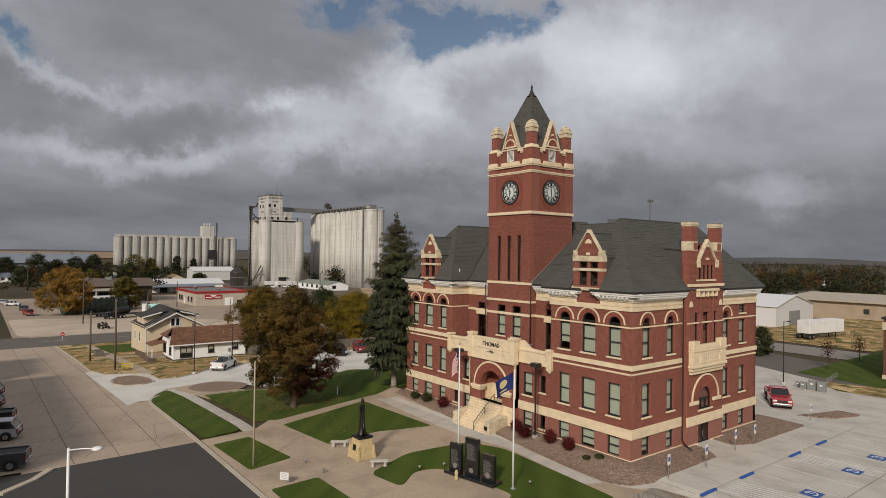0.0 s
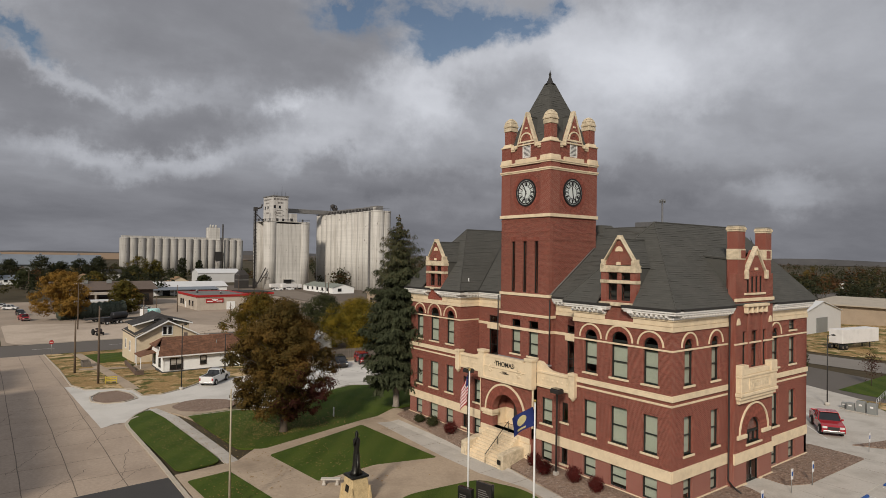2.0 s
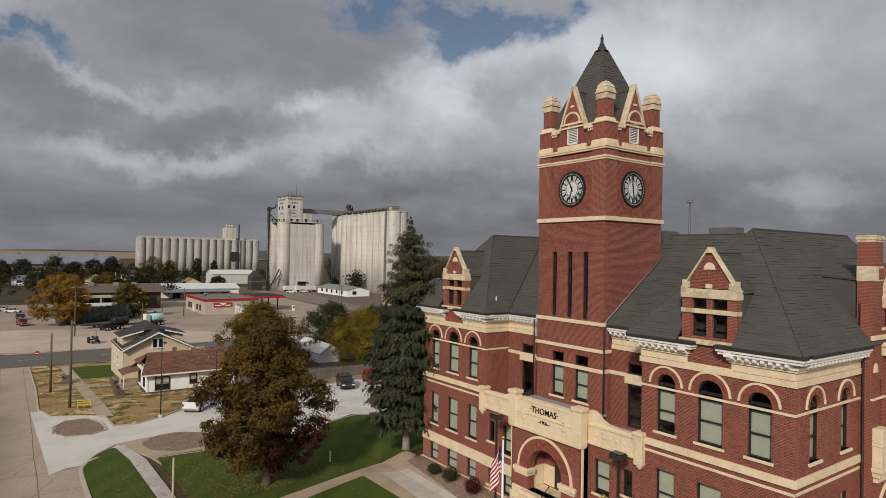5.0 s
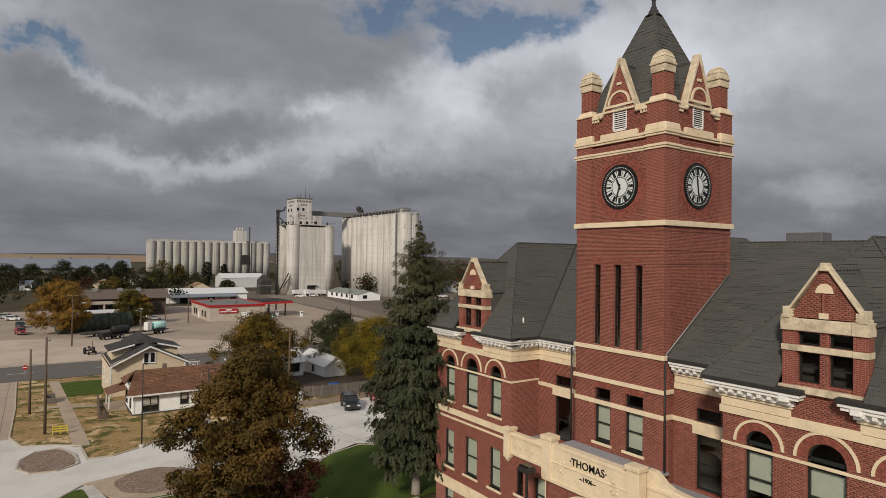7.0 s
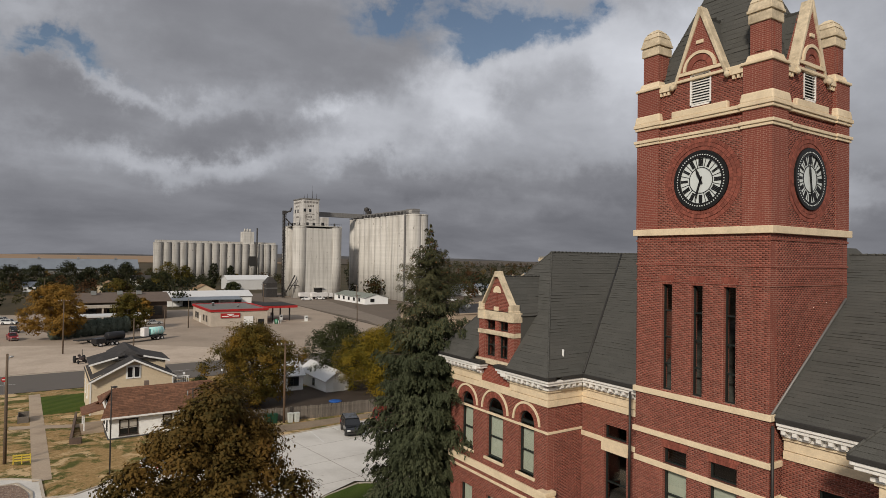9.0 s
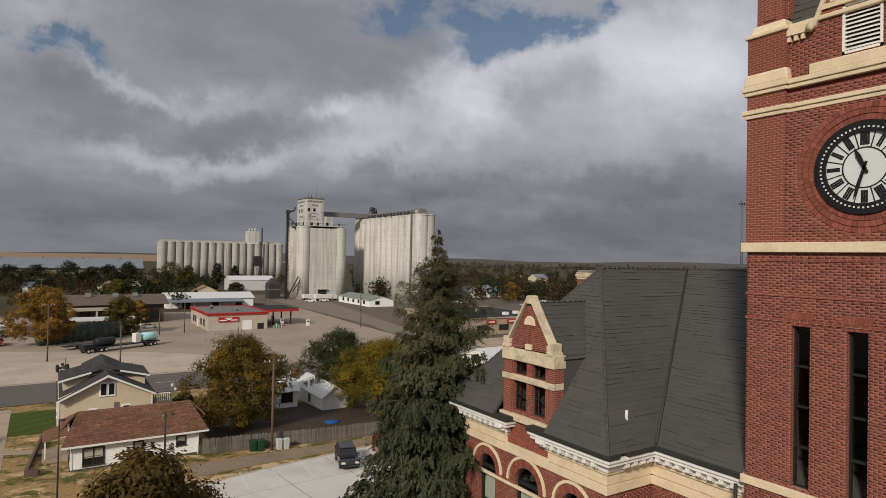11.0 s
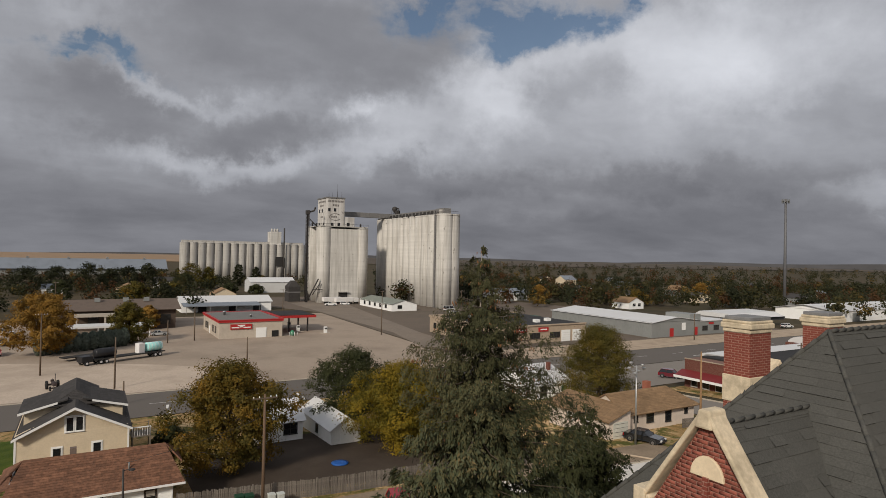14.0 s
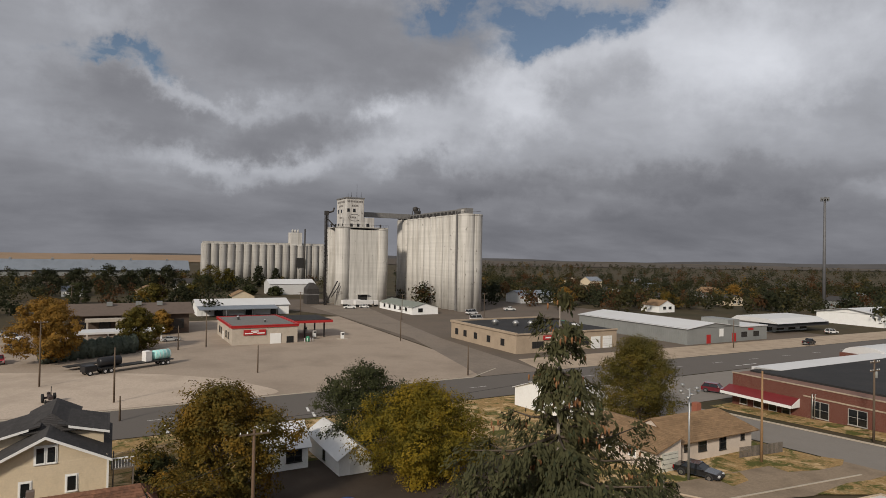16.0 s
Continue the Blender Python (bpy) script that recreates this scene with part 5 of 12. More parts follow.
# --- side bays with gable and two chimneys
def side_bay(s):
    X = s * 15.75
    ax = ("x", X, s)
    slits = [(8.62 + 0.64 * k, 8.98 + 0.64 * k, 14.02, 15.2, False) for k in range(4)]
    tall = [(8.05, 8.6, 8.5, 11.2, False), (9.35, 10.3, 8.5, 11.2, False), (11.1, 11.65, 8.5, 11.2, False)]
    wall(*ax, 7.0, 12.62, 1.75, 15.4, slits + tall + [(8.75, 10.85, 2.95, 3.75, True)], name="bay_wall", thick=0.55)
    wall(*ax, 7.0, 12.62, -0.3, 1.75, [(8.75, 10.55, -0.02, 1.75, False)], BRICK_PALE, name="bay_base_wall", thick=0.55)
    for a, b, c, d, e in tall:
        window(*ax, a, b, c, d, blind=0.0, sill=False)
    for a, b, c, d, e in slits:
        window(*ax, a, b, c, d, blind=0.0, sill=False, rails=(), bar=0.03, deep=0.06)
    window(*ax, 8.75, 10.85, 2.95, 3.75, blind=0.0, rails=(0.97,), mullions=(0.33, 0.66), sill=True)
    window(*ax, 8.75, 10.85, 3.76, 3.765, True, blind=0.0, sill=False)
    door = Mesh()
    for a, b in ((8.75, 8.83), (9.61, 9.69), (10.47, 10.55)):
        slab(door, *ax, a, b, 0.1, 0.2, -0.02, 1.75)
    slab(door, *ax, 8.75, 10.55, 0.1, 0.2, 1.66, 1.75)
    slab(door, *ax, 8.75, 10.55, 0.1, 0.2, -0.02, 0.18)
    dr = put("side_door", door, FRAME, COURT, "dark glazed double door")
    pn = Mesh()
    pn.face([at(*ax, a, 0.15, c) for a, c in ((8.8, 0), (10.5, 0), (10.5, 1.7), (8.8, 1.7))])
    put("pane", pn, GLASS, dr)
    hd = Mesh()
    slab(hd, *ax, 9.52, 9.56, 0.04, 0.1, 0.6, 1.1)
    put("handle", hd, STEEL, dr, "metal pull handle")
    for z0, z1, pr, mt in ((-0.25, 0.18, 0.12, STONE), (1.75, 2.52, 0.1, STONE), (10.27, 10.39, 0.06, STONE), (13.38, 13.62, 0.1, STONE)):
        pieces = ((6.92, 12.7),) if z0 > 2 or z0 == 1.75 else ((6.92, 8.7), (10.6, 12.7))
        for a, b in pieces:
            band(*ax, a, b, z0, z1, pr, mt)
    # stone balcony front over the arch
    b = Mesh()
    slab(b, *ax, 7.25, 12.35, -0.22, 0.05, 6.05, 6.35)
    slab(b, *ax, 7.12, 12.48, -0.36, 0.05, 6.35, 6.62)
    slab(b, *ax, 7.02, 12.58, -0.50, 0.05, 6.62, 6.86)
    slab(b, *ax, 7.12, 12.48, -0.42, 0.05, 6.86, 7.95)
    slab(b, *ax, 7.08, 12.52, -0.48, 0.05, 7.95, 8.12)
    slab(b, *ax, 7.10, 8.1, -0.46, 0.05, 8.12, 8.86)
    slab(b, *ax, 11.5, 12.50, -0.46, 0.05, 8.12, 8.86)
    slab(b, *ax, 8.1, 11.5, -0.38, 0.05, 8.12, 8.5)
    bal = put("balcony", b, STONE, COURT, "carved pale limestone balcony front", bevel=0.04)
    panel = Mesh()
    border(panel, *ax, 8.2, 11.4, 7.02, 7.82, 0.07, -0.46, -0.4)
    put("carved_panel", panel, STONE, bal, "raised border of a carved panel")
    for k in range(9):
        m = Mesh()
        slab(m, *ax, 8.5 + k * 0.3, 8.66 + k * 0.3, -0.445, -0.4, 7.22, 7.62)
        put("carving", m, STONE_WORN, bal, "worn carved limestone bar")
    ring(m := Mesh(), *ax, 9.8, 3.75, 2.06, 2.2, -0.1, 0.05, steps=24)
    put("arch_moulding", m, STONE, COURT, "thin pale limestone arch moulding")
    for r0, r1 in ((1.06, 1.28), (1.29, 1.52), (1.53, 1.77), (1.78, 2.03)):
        rowlock(m := Mesh(), *ax, 9.8, 3.75, r0, r1, -0.02)
        put("brick_arch", m, BRICK_MANY, COURT, "ring of red bricks on edge", kind="stuff")
    for a, b2 in ((7.3, 8.65), (10.95, 12.3)):
        band(*ax, a, b2, 3.45, 3.75, 0.14, name="impost", label="limestone impost block", bevel=0.04)
    # small bracketed shelf under the slits, lunettes
    m = Mesh()
    slab(m, *ax, 8.1, 11.4, -0.36, 0.05, 13.0, 13.2)
    for k in range(5):
        slab(m, *ax, 8.2 + k * 0.72, 8.42 + k * 0.72, -0.28, 0.05, 12.52, 13.0)
    put("corbel_shelf", m, STONE, COURT, "bracketed limestone shelf", bevel=0.03)
    band(*ax, 8.2, 11.3, 13.84, 13.99, 0.1, name="sill", label="limestone sill")
    for u in (7.4, 12.2):
        m = Mesh()
        m.prism([at(*ax, u + 0.26 * math.cos(math.pi * k / 10), -0.06, 11.7 + 0.5 * math.sin(math.pi * k / 10)) for k in range(11)], Vector(at(*ax, 0, 0.1, 0)) - Vector(at(*ax, 0, 0, 0)))
        put("lunette", m, STONE, COURT, "small round-headed limestone panel", bevel=0.015)
    for u in (8.75, 10.85):
        m = Mesh()
        slab(m, *ax, u - 0.09, u + 0.09, -0.09, 0.05, 8.5, 12.5)
        put("brick_rib", m, BRICK, COURT, "slender red brick rib")
    # gable between the chimneys
    gm = Mesh()
    gm.prism([at(*ax, u, 0, z) for u, z in ((8.5, 15.4), (11.3, 15.4), (9.9, 17.15))], Vector(at(*ax, 0, 0.5, 0)) - Vector(at(*ax, 0, 0, 0)))
    GABLES.append((put("gable", gm, BRICK, COURT, "red brick gable"), *ax, 9.9, 1.4, 15.4, 17.15))
    for sy in (-1, 1):
        a, b2 = (9.9 + sy * 1.42, 15.45), (9.9, 17.25)
        k = Mesh()
        k.prism([at(*ax, u, -0.14, z) for u, z in (a, b2, (9.9, 17.46), (9.9 + sy * 1.54, 15.55))], Vector(at(*ax, 0, 0.36, 0)) - Vector(at(*ax, 0, 0, 0)))
        put("gable_coping", k, STONE_WORN, COURT, "weathered limestone gable coping", bevel=0.03)
        m = Mesh()
        slab(m, *ax, 9.9 + sy * 1.5 - 0.17, 9.9 + sy * 1.5 + 0.17, -0.2, 0.3, 15.0, 15.65)
        put("kneeler", m, STONE_WORN, COURT, "limestone gable foot", bevel=0.05)
    m = Mesh()
    m.prism([at(*ax, 9.9 + 0.3 * math.cos(math.pi * k / 10), -0.05, 16.75 + 0.35 * math.sin(math.pi * k / 10)) for k in range(11)], Vector(at(*ax, 0, 0.1, 0)) - Vector(at(*ax, 0, 0, 0)))
    put("lunette", m, STONE, COURT, "half-round limestone panel", bevel=0.015)
    band(*ax, 9.7, 10.1, 15.65, 15.85, 0.1, name="corbel", label="small limestone corbel")
    saddle = Mesh()
    saddle.prism([(s * 15.2, 7.5, 14.0), (s * 15.2, 7.5, 16.5), (s * 12.95, 7.5, 16.72)], (0, 5.0, 0))
    put("bay_roof", saddle, SHINGLE, COURT, "dark shingled saddle behind the chimneys")
    roof_plane([(s * 15.25, 7.4, 16.5), (s * 12.7, 7.4, 16.72), (s * 12.4, 9.97, 17.3), (s * 15.25, 9.97, 17.1)], "bay_roof", 0.26, 0.62)
    roof_plane([(s * 15.25, 12.55, 16.5), (s * 12.7, 12.55, 16.72), (s * 12.4, 9.97, 17.3), (s * 15.25, 9.97, 17.1)], "bay_roof", 0.26, 0.62)
    for y0, y1 in ((7.32, 8.33), (11.5, 12.36)):
        xa, xb = sorted((X - s * 0.015, X - s * 0.84))
        ch = Mesh()
        ch.box(xa, y0, 13.0, xb, y1, 16.42)
        ch.box(xa, y0, 17.2, xb, y1, 18.46)
        c = put("chimney", ch, BRICK, COURT, "red brick chimney with limestone bands")
        m = Mesh()
        m.box(xa - 0.03, y0 - 0.03, 16.42, xb + 0.03, y1 + 0.03, 17.2)
        put("chimney_band", m, STONE_WORN, c, "broad weathered limestone band", bevel=0.02)
        m = Mesh()
        ym = y1 - 0.62 if y0 < 10 else y0 + 0.05
        slab(m, *ax, ym, ym + 0.57, -0.045, 0.02, 16.52, 17.1)
        put("chimney_panel", m, BRICK, c, "red brick inset panel")
        m = Mesh()
        m.box(xa - 0.035, y0 - 0.035, 18.46, xb + 0.035, y1 + 0.035, 18.58)
        m.box(xa - 0.08, y0 - 0.08, 18.58, xb + 0.08, y1 + 0.08, 18.74)
        m.box(xa - 0.05, y0 - 0.05, 18.74, xb + 0.05, y1 + 0.05, 18.82)
        put("chimney_cap", m, STONE_WORN, c, "weathered limestone chimney cap", bevel=0.03)
        m = Mesh()
        m.box(xa + 0.0, y0 + 0.0, 18.82, xb - 0.0, y1 - 0.0, 18.93)
        put("chimney_top", m, shade("chimney_lead", (0.20, 0.20, 0.20), 0.7), c, "grey sheet metal chimney top", bevel=0.02)
    m = Mesh()
    m.tube([(s * 15.4, 6.88, 12.9), (s * 15.4, 6.88, 0.6), (s * 15.9, 6.6, 0.35), (s * 16.6, 6.3, 0.2)], 0.06, 8)
    put("downpipe", m, PIPE, COURT, "dark downpipe")


side_bay(1)
side_bay(-1)

# --- entrance between the wings
for s in (-1, 1):
    a, b = sorted((s * 3.1, s * 6.95))
    big_w, small_w = sorted((s * 3.65, s * 4.8)), sorted((s * 5.75, s * 6.42))
    hs = [(*big_w, 3.15, 5.2, False), (*small_w, 3.7, 5.2, False)]
    hb = [(*big_w, 0.22, 1.7, False), (*small_w, 0.5, 1.7, False)]
    wall("y", -0.03, -1, a, b, 1.75, 6.2, hs, name="porch_wall")
    wall("y", -0.03, -1, a, b, -0.4, 1.75, hb, BRICK_PALE, name="porch_base_wall", label="faded red brick basement wall")
    for q in hs + hb:
        window("y", -0.03, -1, *q[:4], blind=0.9 if q[1] - q[0] > 1 else 0.0, sill=q[2] > 1 or q[1] - q[0] < 1, rails=(0.5,) if q[1] - q[0] > 1 else ())
    band("y", -0.03, -1, a, b, 1.75, 2.52, 0.10, name="water_table", label="broad pale limestone band")
    band("y", -0.03, -1, a, b, -0.3, 0.18, 0.12, name="plinth", label="pale limestone plinth")
    # carved parapet, sweeping up to the centre
    m = Mesh()
    outline = [(6.75, 6.0), (6.75, 7.35), (5.2, 7.36), (4.6, 7.42), (4.15, 7.6), (3.85, 7.85), (3.6, 8.0), (3.2, 8.02), (3.2, 6.0)]
    m.prism([(s * x, -0.15, z) for x, z in outline], (0, 0.4, 0))
    slab(m, "y", -0.15, -1, *sorted((s * 3.2, s * 6.8)), -0.08, 0.1, 7.14, 7.3)
    slab(m, "y", -0.15, -1, *sorted((s * 3.2, s * 6.8)), -0.06, 0.1, 6.02, 6.2)
    for k in range(6):
        x, z = s * (3.9 + k * 0.5), 6.65
        m.lathe([(0.12, 0), (0.10, 0.025), (0.04, 0.035)], 0, 0, 0, 8, Matrix.Translation((x, -0.15, z)) @ Matrix.Rotation(radians(90), 4, "X"))
    put("parapet", m, STONE, COURT, "carved pale limestone parapet", bevel=0.02)
    m = Mesh()
    m.box(*[v for v in (min(s * 6.7, s * 7.25), -0.34, 5.75)], *[v for v in (max(s * 6.7, s * 7.25), 0.3, 7.5)])
    m.box(*[v for v in (min(s * 6.65, s * 7.3), -0.4, 7.4)], *[v for v in (max(s * 6.65, s * 7.3), 0.34, 7.62)])
    m.lathe([(0.05, -0.28), (0.2, -0.1), (0.24, 0.0)], s * 6.98, -0.12, 5.75, 10)
    put("parapet_pier", m, STONE, COURT, "pale limestone parapet pier", bevel=0.04)
Yp = -0.62
arch_r = 1.55
wall("y", Yp, -1, -3.15, 3.15, 1.75, 5.9, [(-arch_r, arch_r, 1.75, 3.15, True)], name="arch_wall", thick=0.6)
for s in (-1, 1):
    m = Mesh()
    m.box(min(s * 3.0, s * 3.15), Yp, -0.5, max(s * 3.0, s * 3.15), 0.0, 5.9)
    put("porch_cheek", m, BRICK, COURT, "red brick side of the entrance")
    m = Mesh()
    m.box(min(s * 3.14, s * 3.24), Yp - 0.02, 2.6, max(s * 3.14, s * 3.24), Yp + 0.14, 5.9)
    put("corner_strip", m, STONE, COURT, "slim limestone corner strip", bevel=0.02)
    m = Mesh()
    slab(m, "y", Yp, -1, *sorted((s * 1.42, s * 2.72)), -0.18, 0.62, 2.62, 2.80)
    slab(m, "y", Yp, -1, *sorted((s * 1.36, s * 2.80)), -0.26, 0.62, 2.80, 3.13)
    put("impost", m, STONE, COURT, "carved limestone impost", bevel=0.07)
    m = Mesh()
    slab(m, "y", Yp, -1, *sorted((s * 1.50, s * 3.0)), -0.12, 0.62, 1.3, 1.75)
    slab(m, "y", Yp, -1, *sorted((s * 1.42, s * 3.1)), -0.22, 0.62, 0.0, 1.3)
    put("column_base", m, STONE, COURT, "limestone column base", bevel=0.05)
    m = Mesh()
    slab(m, "y", Yp, -1, *sorted((s * 1.52, s * 3.0)), -0.03, 0.3, 1.75, 2.62)
    put("column", m, BRICK, COURT, "short red brick column")
ring(m := Mesh(), "y", Yp, -1, 0, 3.15, 2.32, 2.48, -0.1, 0.05, steps=28)
put("arch_moulding", m, STONE, COURT, "pale limestone arch moulding")
for r0, r1, d0 in ((1.56, 1.8, -0.03), (1.81, 2.05, -0.05), (2.06, 2.31, -0.07)):
    rowlock(m := Mesh(), "y", Yp, -1, 0, 3.15, r0, r1, d0)
    put("brick_arch", m, BRICK_MANY, COURT, "ring of red bricks on edge", kind="stuff")
# stone centre with the carved name
m = Mesh()
m.box(-3.2, Yp - 0.16, 5.72, 3.2, Yp + 0.3, 7.78)
m.box(-3.28, Yp - 0.24, 5.72, 3.28, Yp + 0.3, 5.95)
m.box(-3.24, Yp - 0.22, 6.9 - 0.06, 3.24, Yp + 0.3, 6.9 + 0.02)
m.box(-2.3, Yp - 0.2, 7.66, 2.3, Yp + 0.32, 7.86)
cen = put("parapet_centre", m, STONE, COURT, "pale limestone name panel", bevel=0.03)
for s in (-1, 1):
    m = Mesh()
    m.box(min(s * 2.55, s * 3.3), Yp - 0.26, 5.8, max(s * 2.55, s * 3.3), Yp + 0.36, 8.0)
    m.box(min(s * 2.48, s * 3.36), Yp - 0.32, 7.95, max(s * 2.48, s * 3.36), Yp + 0.42, 8.2)
    put("parapet_pier", m, STONE, cen, "limestone corner pier", bevel=0.04)
    m = Mesh()
    for k in range(7):
        a = k * 0.9
        m.lathe([(0.11, 0), (0.09, 0.025), (0.03, 0.035)], 0, 0, 0, 8, Matrix.Translation((s * (1.75 + 0.24 * math.cos(a)), Yp - 0.16, 6.75 + 0.28 * math.sin(a))) @ Matrix.Rotation(radians(90), 4, "X"))
    put("carving", m, STONE, cen, "carved limestone ornament", kind="stuff")


def lettering(text, x, y, z, size, parent, mat, label):
    cu = bpy.data.curves.new("letters", "FONT")
    cu.body, cu.size, cu.align_x, cu.extrude, cu.offset = text, size, "CENTER", 0.02, 0.012 * size
    tmp = bpy.data.objects.new("tmp", cu)
    scene.collection.objects.link(tmp)
    bpy.context.view_layer.update()
    me = bpy.data.meshes.new_from_object(tmp.evaluated_get(bpy.context.evaluated_depsgraph_get()))
    bpy.data.objects.remove(tmp)
    me.materials.clear()
    me.materials.append(mat)
    me.transform(Matrix.Translation((x, y, z)) @ Matrix.Rotation(radians(90), 4, "X"))
    ob = new("letters", me)
    ob.parent = parent
    return tagged(ob, label)


lettering("\u00b7THOMAS\u00b7", 0.05, Yp - 0.17, 7.08, 0.56, cen, CLOCK_BLACK, "dark carved name letters")
lettering("--1906--", 0.05, Yp - 0.17, 6.45, 0.34, cen, CLOCK_BLACK, "dark carved year numerals")
m = Mesh()
m.box(-6.9, 0.05, 6.55, 6.9, 2.35, 6.75)
m.box(-3.2, -0.3, 7.4, 3.2, 1.6, 7.5)
m.box(-3.0, -0.25, 7.5, 3.0, -0.05, 7.62)
put("porch_roof", m, shade("grey_membrane", (0.30, 0.30, 0.31), 0.6, grain=6), COURT, "flat grey metal porch roof")
# vestibule inside the arch
m = Mesh()
m.box(-2.6, 1.2, 1.6, 2.6, 1.3, 5.9)
m.box(-1.9, -0.0, 1.6, -1.8, 1.2, 5.9)
m.box(1.8, -0.0, 1.6, 1.9, 1.2, 5.9)
put("vestibule", m, BRICK, COURT, "red brick vestibule behind the arch")
m = Mesh()
m.box(-1.75, 1.1, 1.75, -0.75, 1.2, 3.1)
m.box(0.75, 1.1, 1.75, 1.75, 1.2, 3.1)
m.box(-1.79, -0.02, 1.75, -1.7, 1.2, 3.1)
put("dado", m, STONE, COURT, "pale limestone dado")
m = Mesh()
m.box(-0.72, 1.12, 1.72, -0.02, 1.2, 4.1)
m.box(0.02, 1.12, 1.72, 0.72, 1.2, 4.1)
put("entrance_door", m, shade("dark_door", (0.035, 0.03, 0.028), 0.4), COURT, "dark wooden double door", bevel=0.02)
# steps between stone cheeks
for k in range(11):
    st = Mesh()
    z1 = 1.72 - k * 0.2
    y1 = -0.85 - k * 0.215
    st.box(-1.95, y1 - 0.215, -0.9, 1.95, y1 + (1.9 if k == 0 else 0.0), z1)
    put("step", st, STONE, COURT, "worn pale stone step", bevel=0.02)
for s in (-1, 1):
    m = Mesh()
    xa, xb = sorted((s * 1.95, s * 2.6))
    m.prism([(xa, Yp, -0.9), (xa, Yp, 1.0), (xa, -1.6, 1.0), (xa, -3.2, 0.72), (xa, -3.3, -0.9)], (xb - xa, 0, 0))
    put("stair_cheek", m, STONE_WORN, COURT, "yellowed limestone stair wall", bevel=0.05)
m = Mesh()
m.tube([(0.55, -0.7, 1.7), (0.55, -0.7, 2.62), (0.55, -3.25, 0.35), (0.55, -3.25, -0.5)], 0.03, 8)
m.tube([(0.55, -1.9, 0.6), (0.55, -1.9, 1.55)], 0.025, 8)
put("handrail", m, POLE_DARK, COURT, "dark metal stair handrail")
m = Mesh()
m.box(2.1, -3.36, 0.0, 2.45, -3.3, 0.35)
put("plaque", m, BRONZE, COURT, "small bronze plaque")

# ---- clock tower ----
TX, TY, TH = -0.10, 4.50, 2.95


def tface(k):
    """Axis, plane and direction of one tower face: 0 front, 1 east, 2 rear, 3 west."""
    return (("y", TY - TH, -1), ("x", TX + TH, 1), ("y", TY + TH, 1), ("x", TX - TH, -1))[k]


def tmid(k):
    return TX if k in (0, 2) else TY


def tband(z0, z1, proud, mat=STONE, bevel=0.02, half=TH, label="pale limestone tower band"):
    m = Mesh()
    o, i = half + proud, half - 0.1
    for k in range(4):
        a, b, c, d = ((TX - o, TY - o, TX + o, TY - i), (TX + i, TY - i, TX + o, TY + i), (TX - o, TY + i, TX + o, TY + o), (TX - o, TY - i, TX - i, TY + i))[k]
        m.box(a, b, z0, c, d, z1)
    return put("tower_band", m, mat, COURT, label, bevel=bevel)


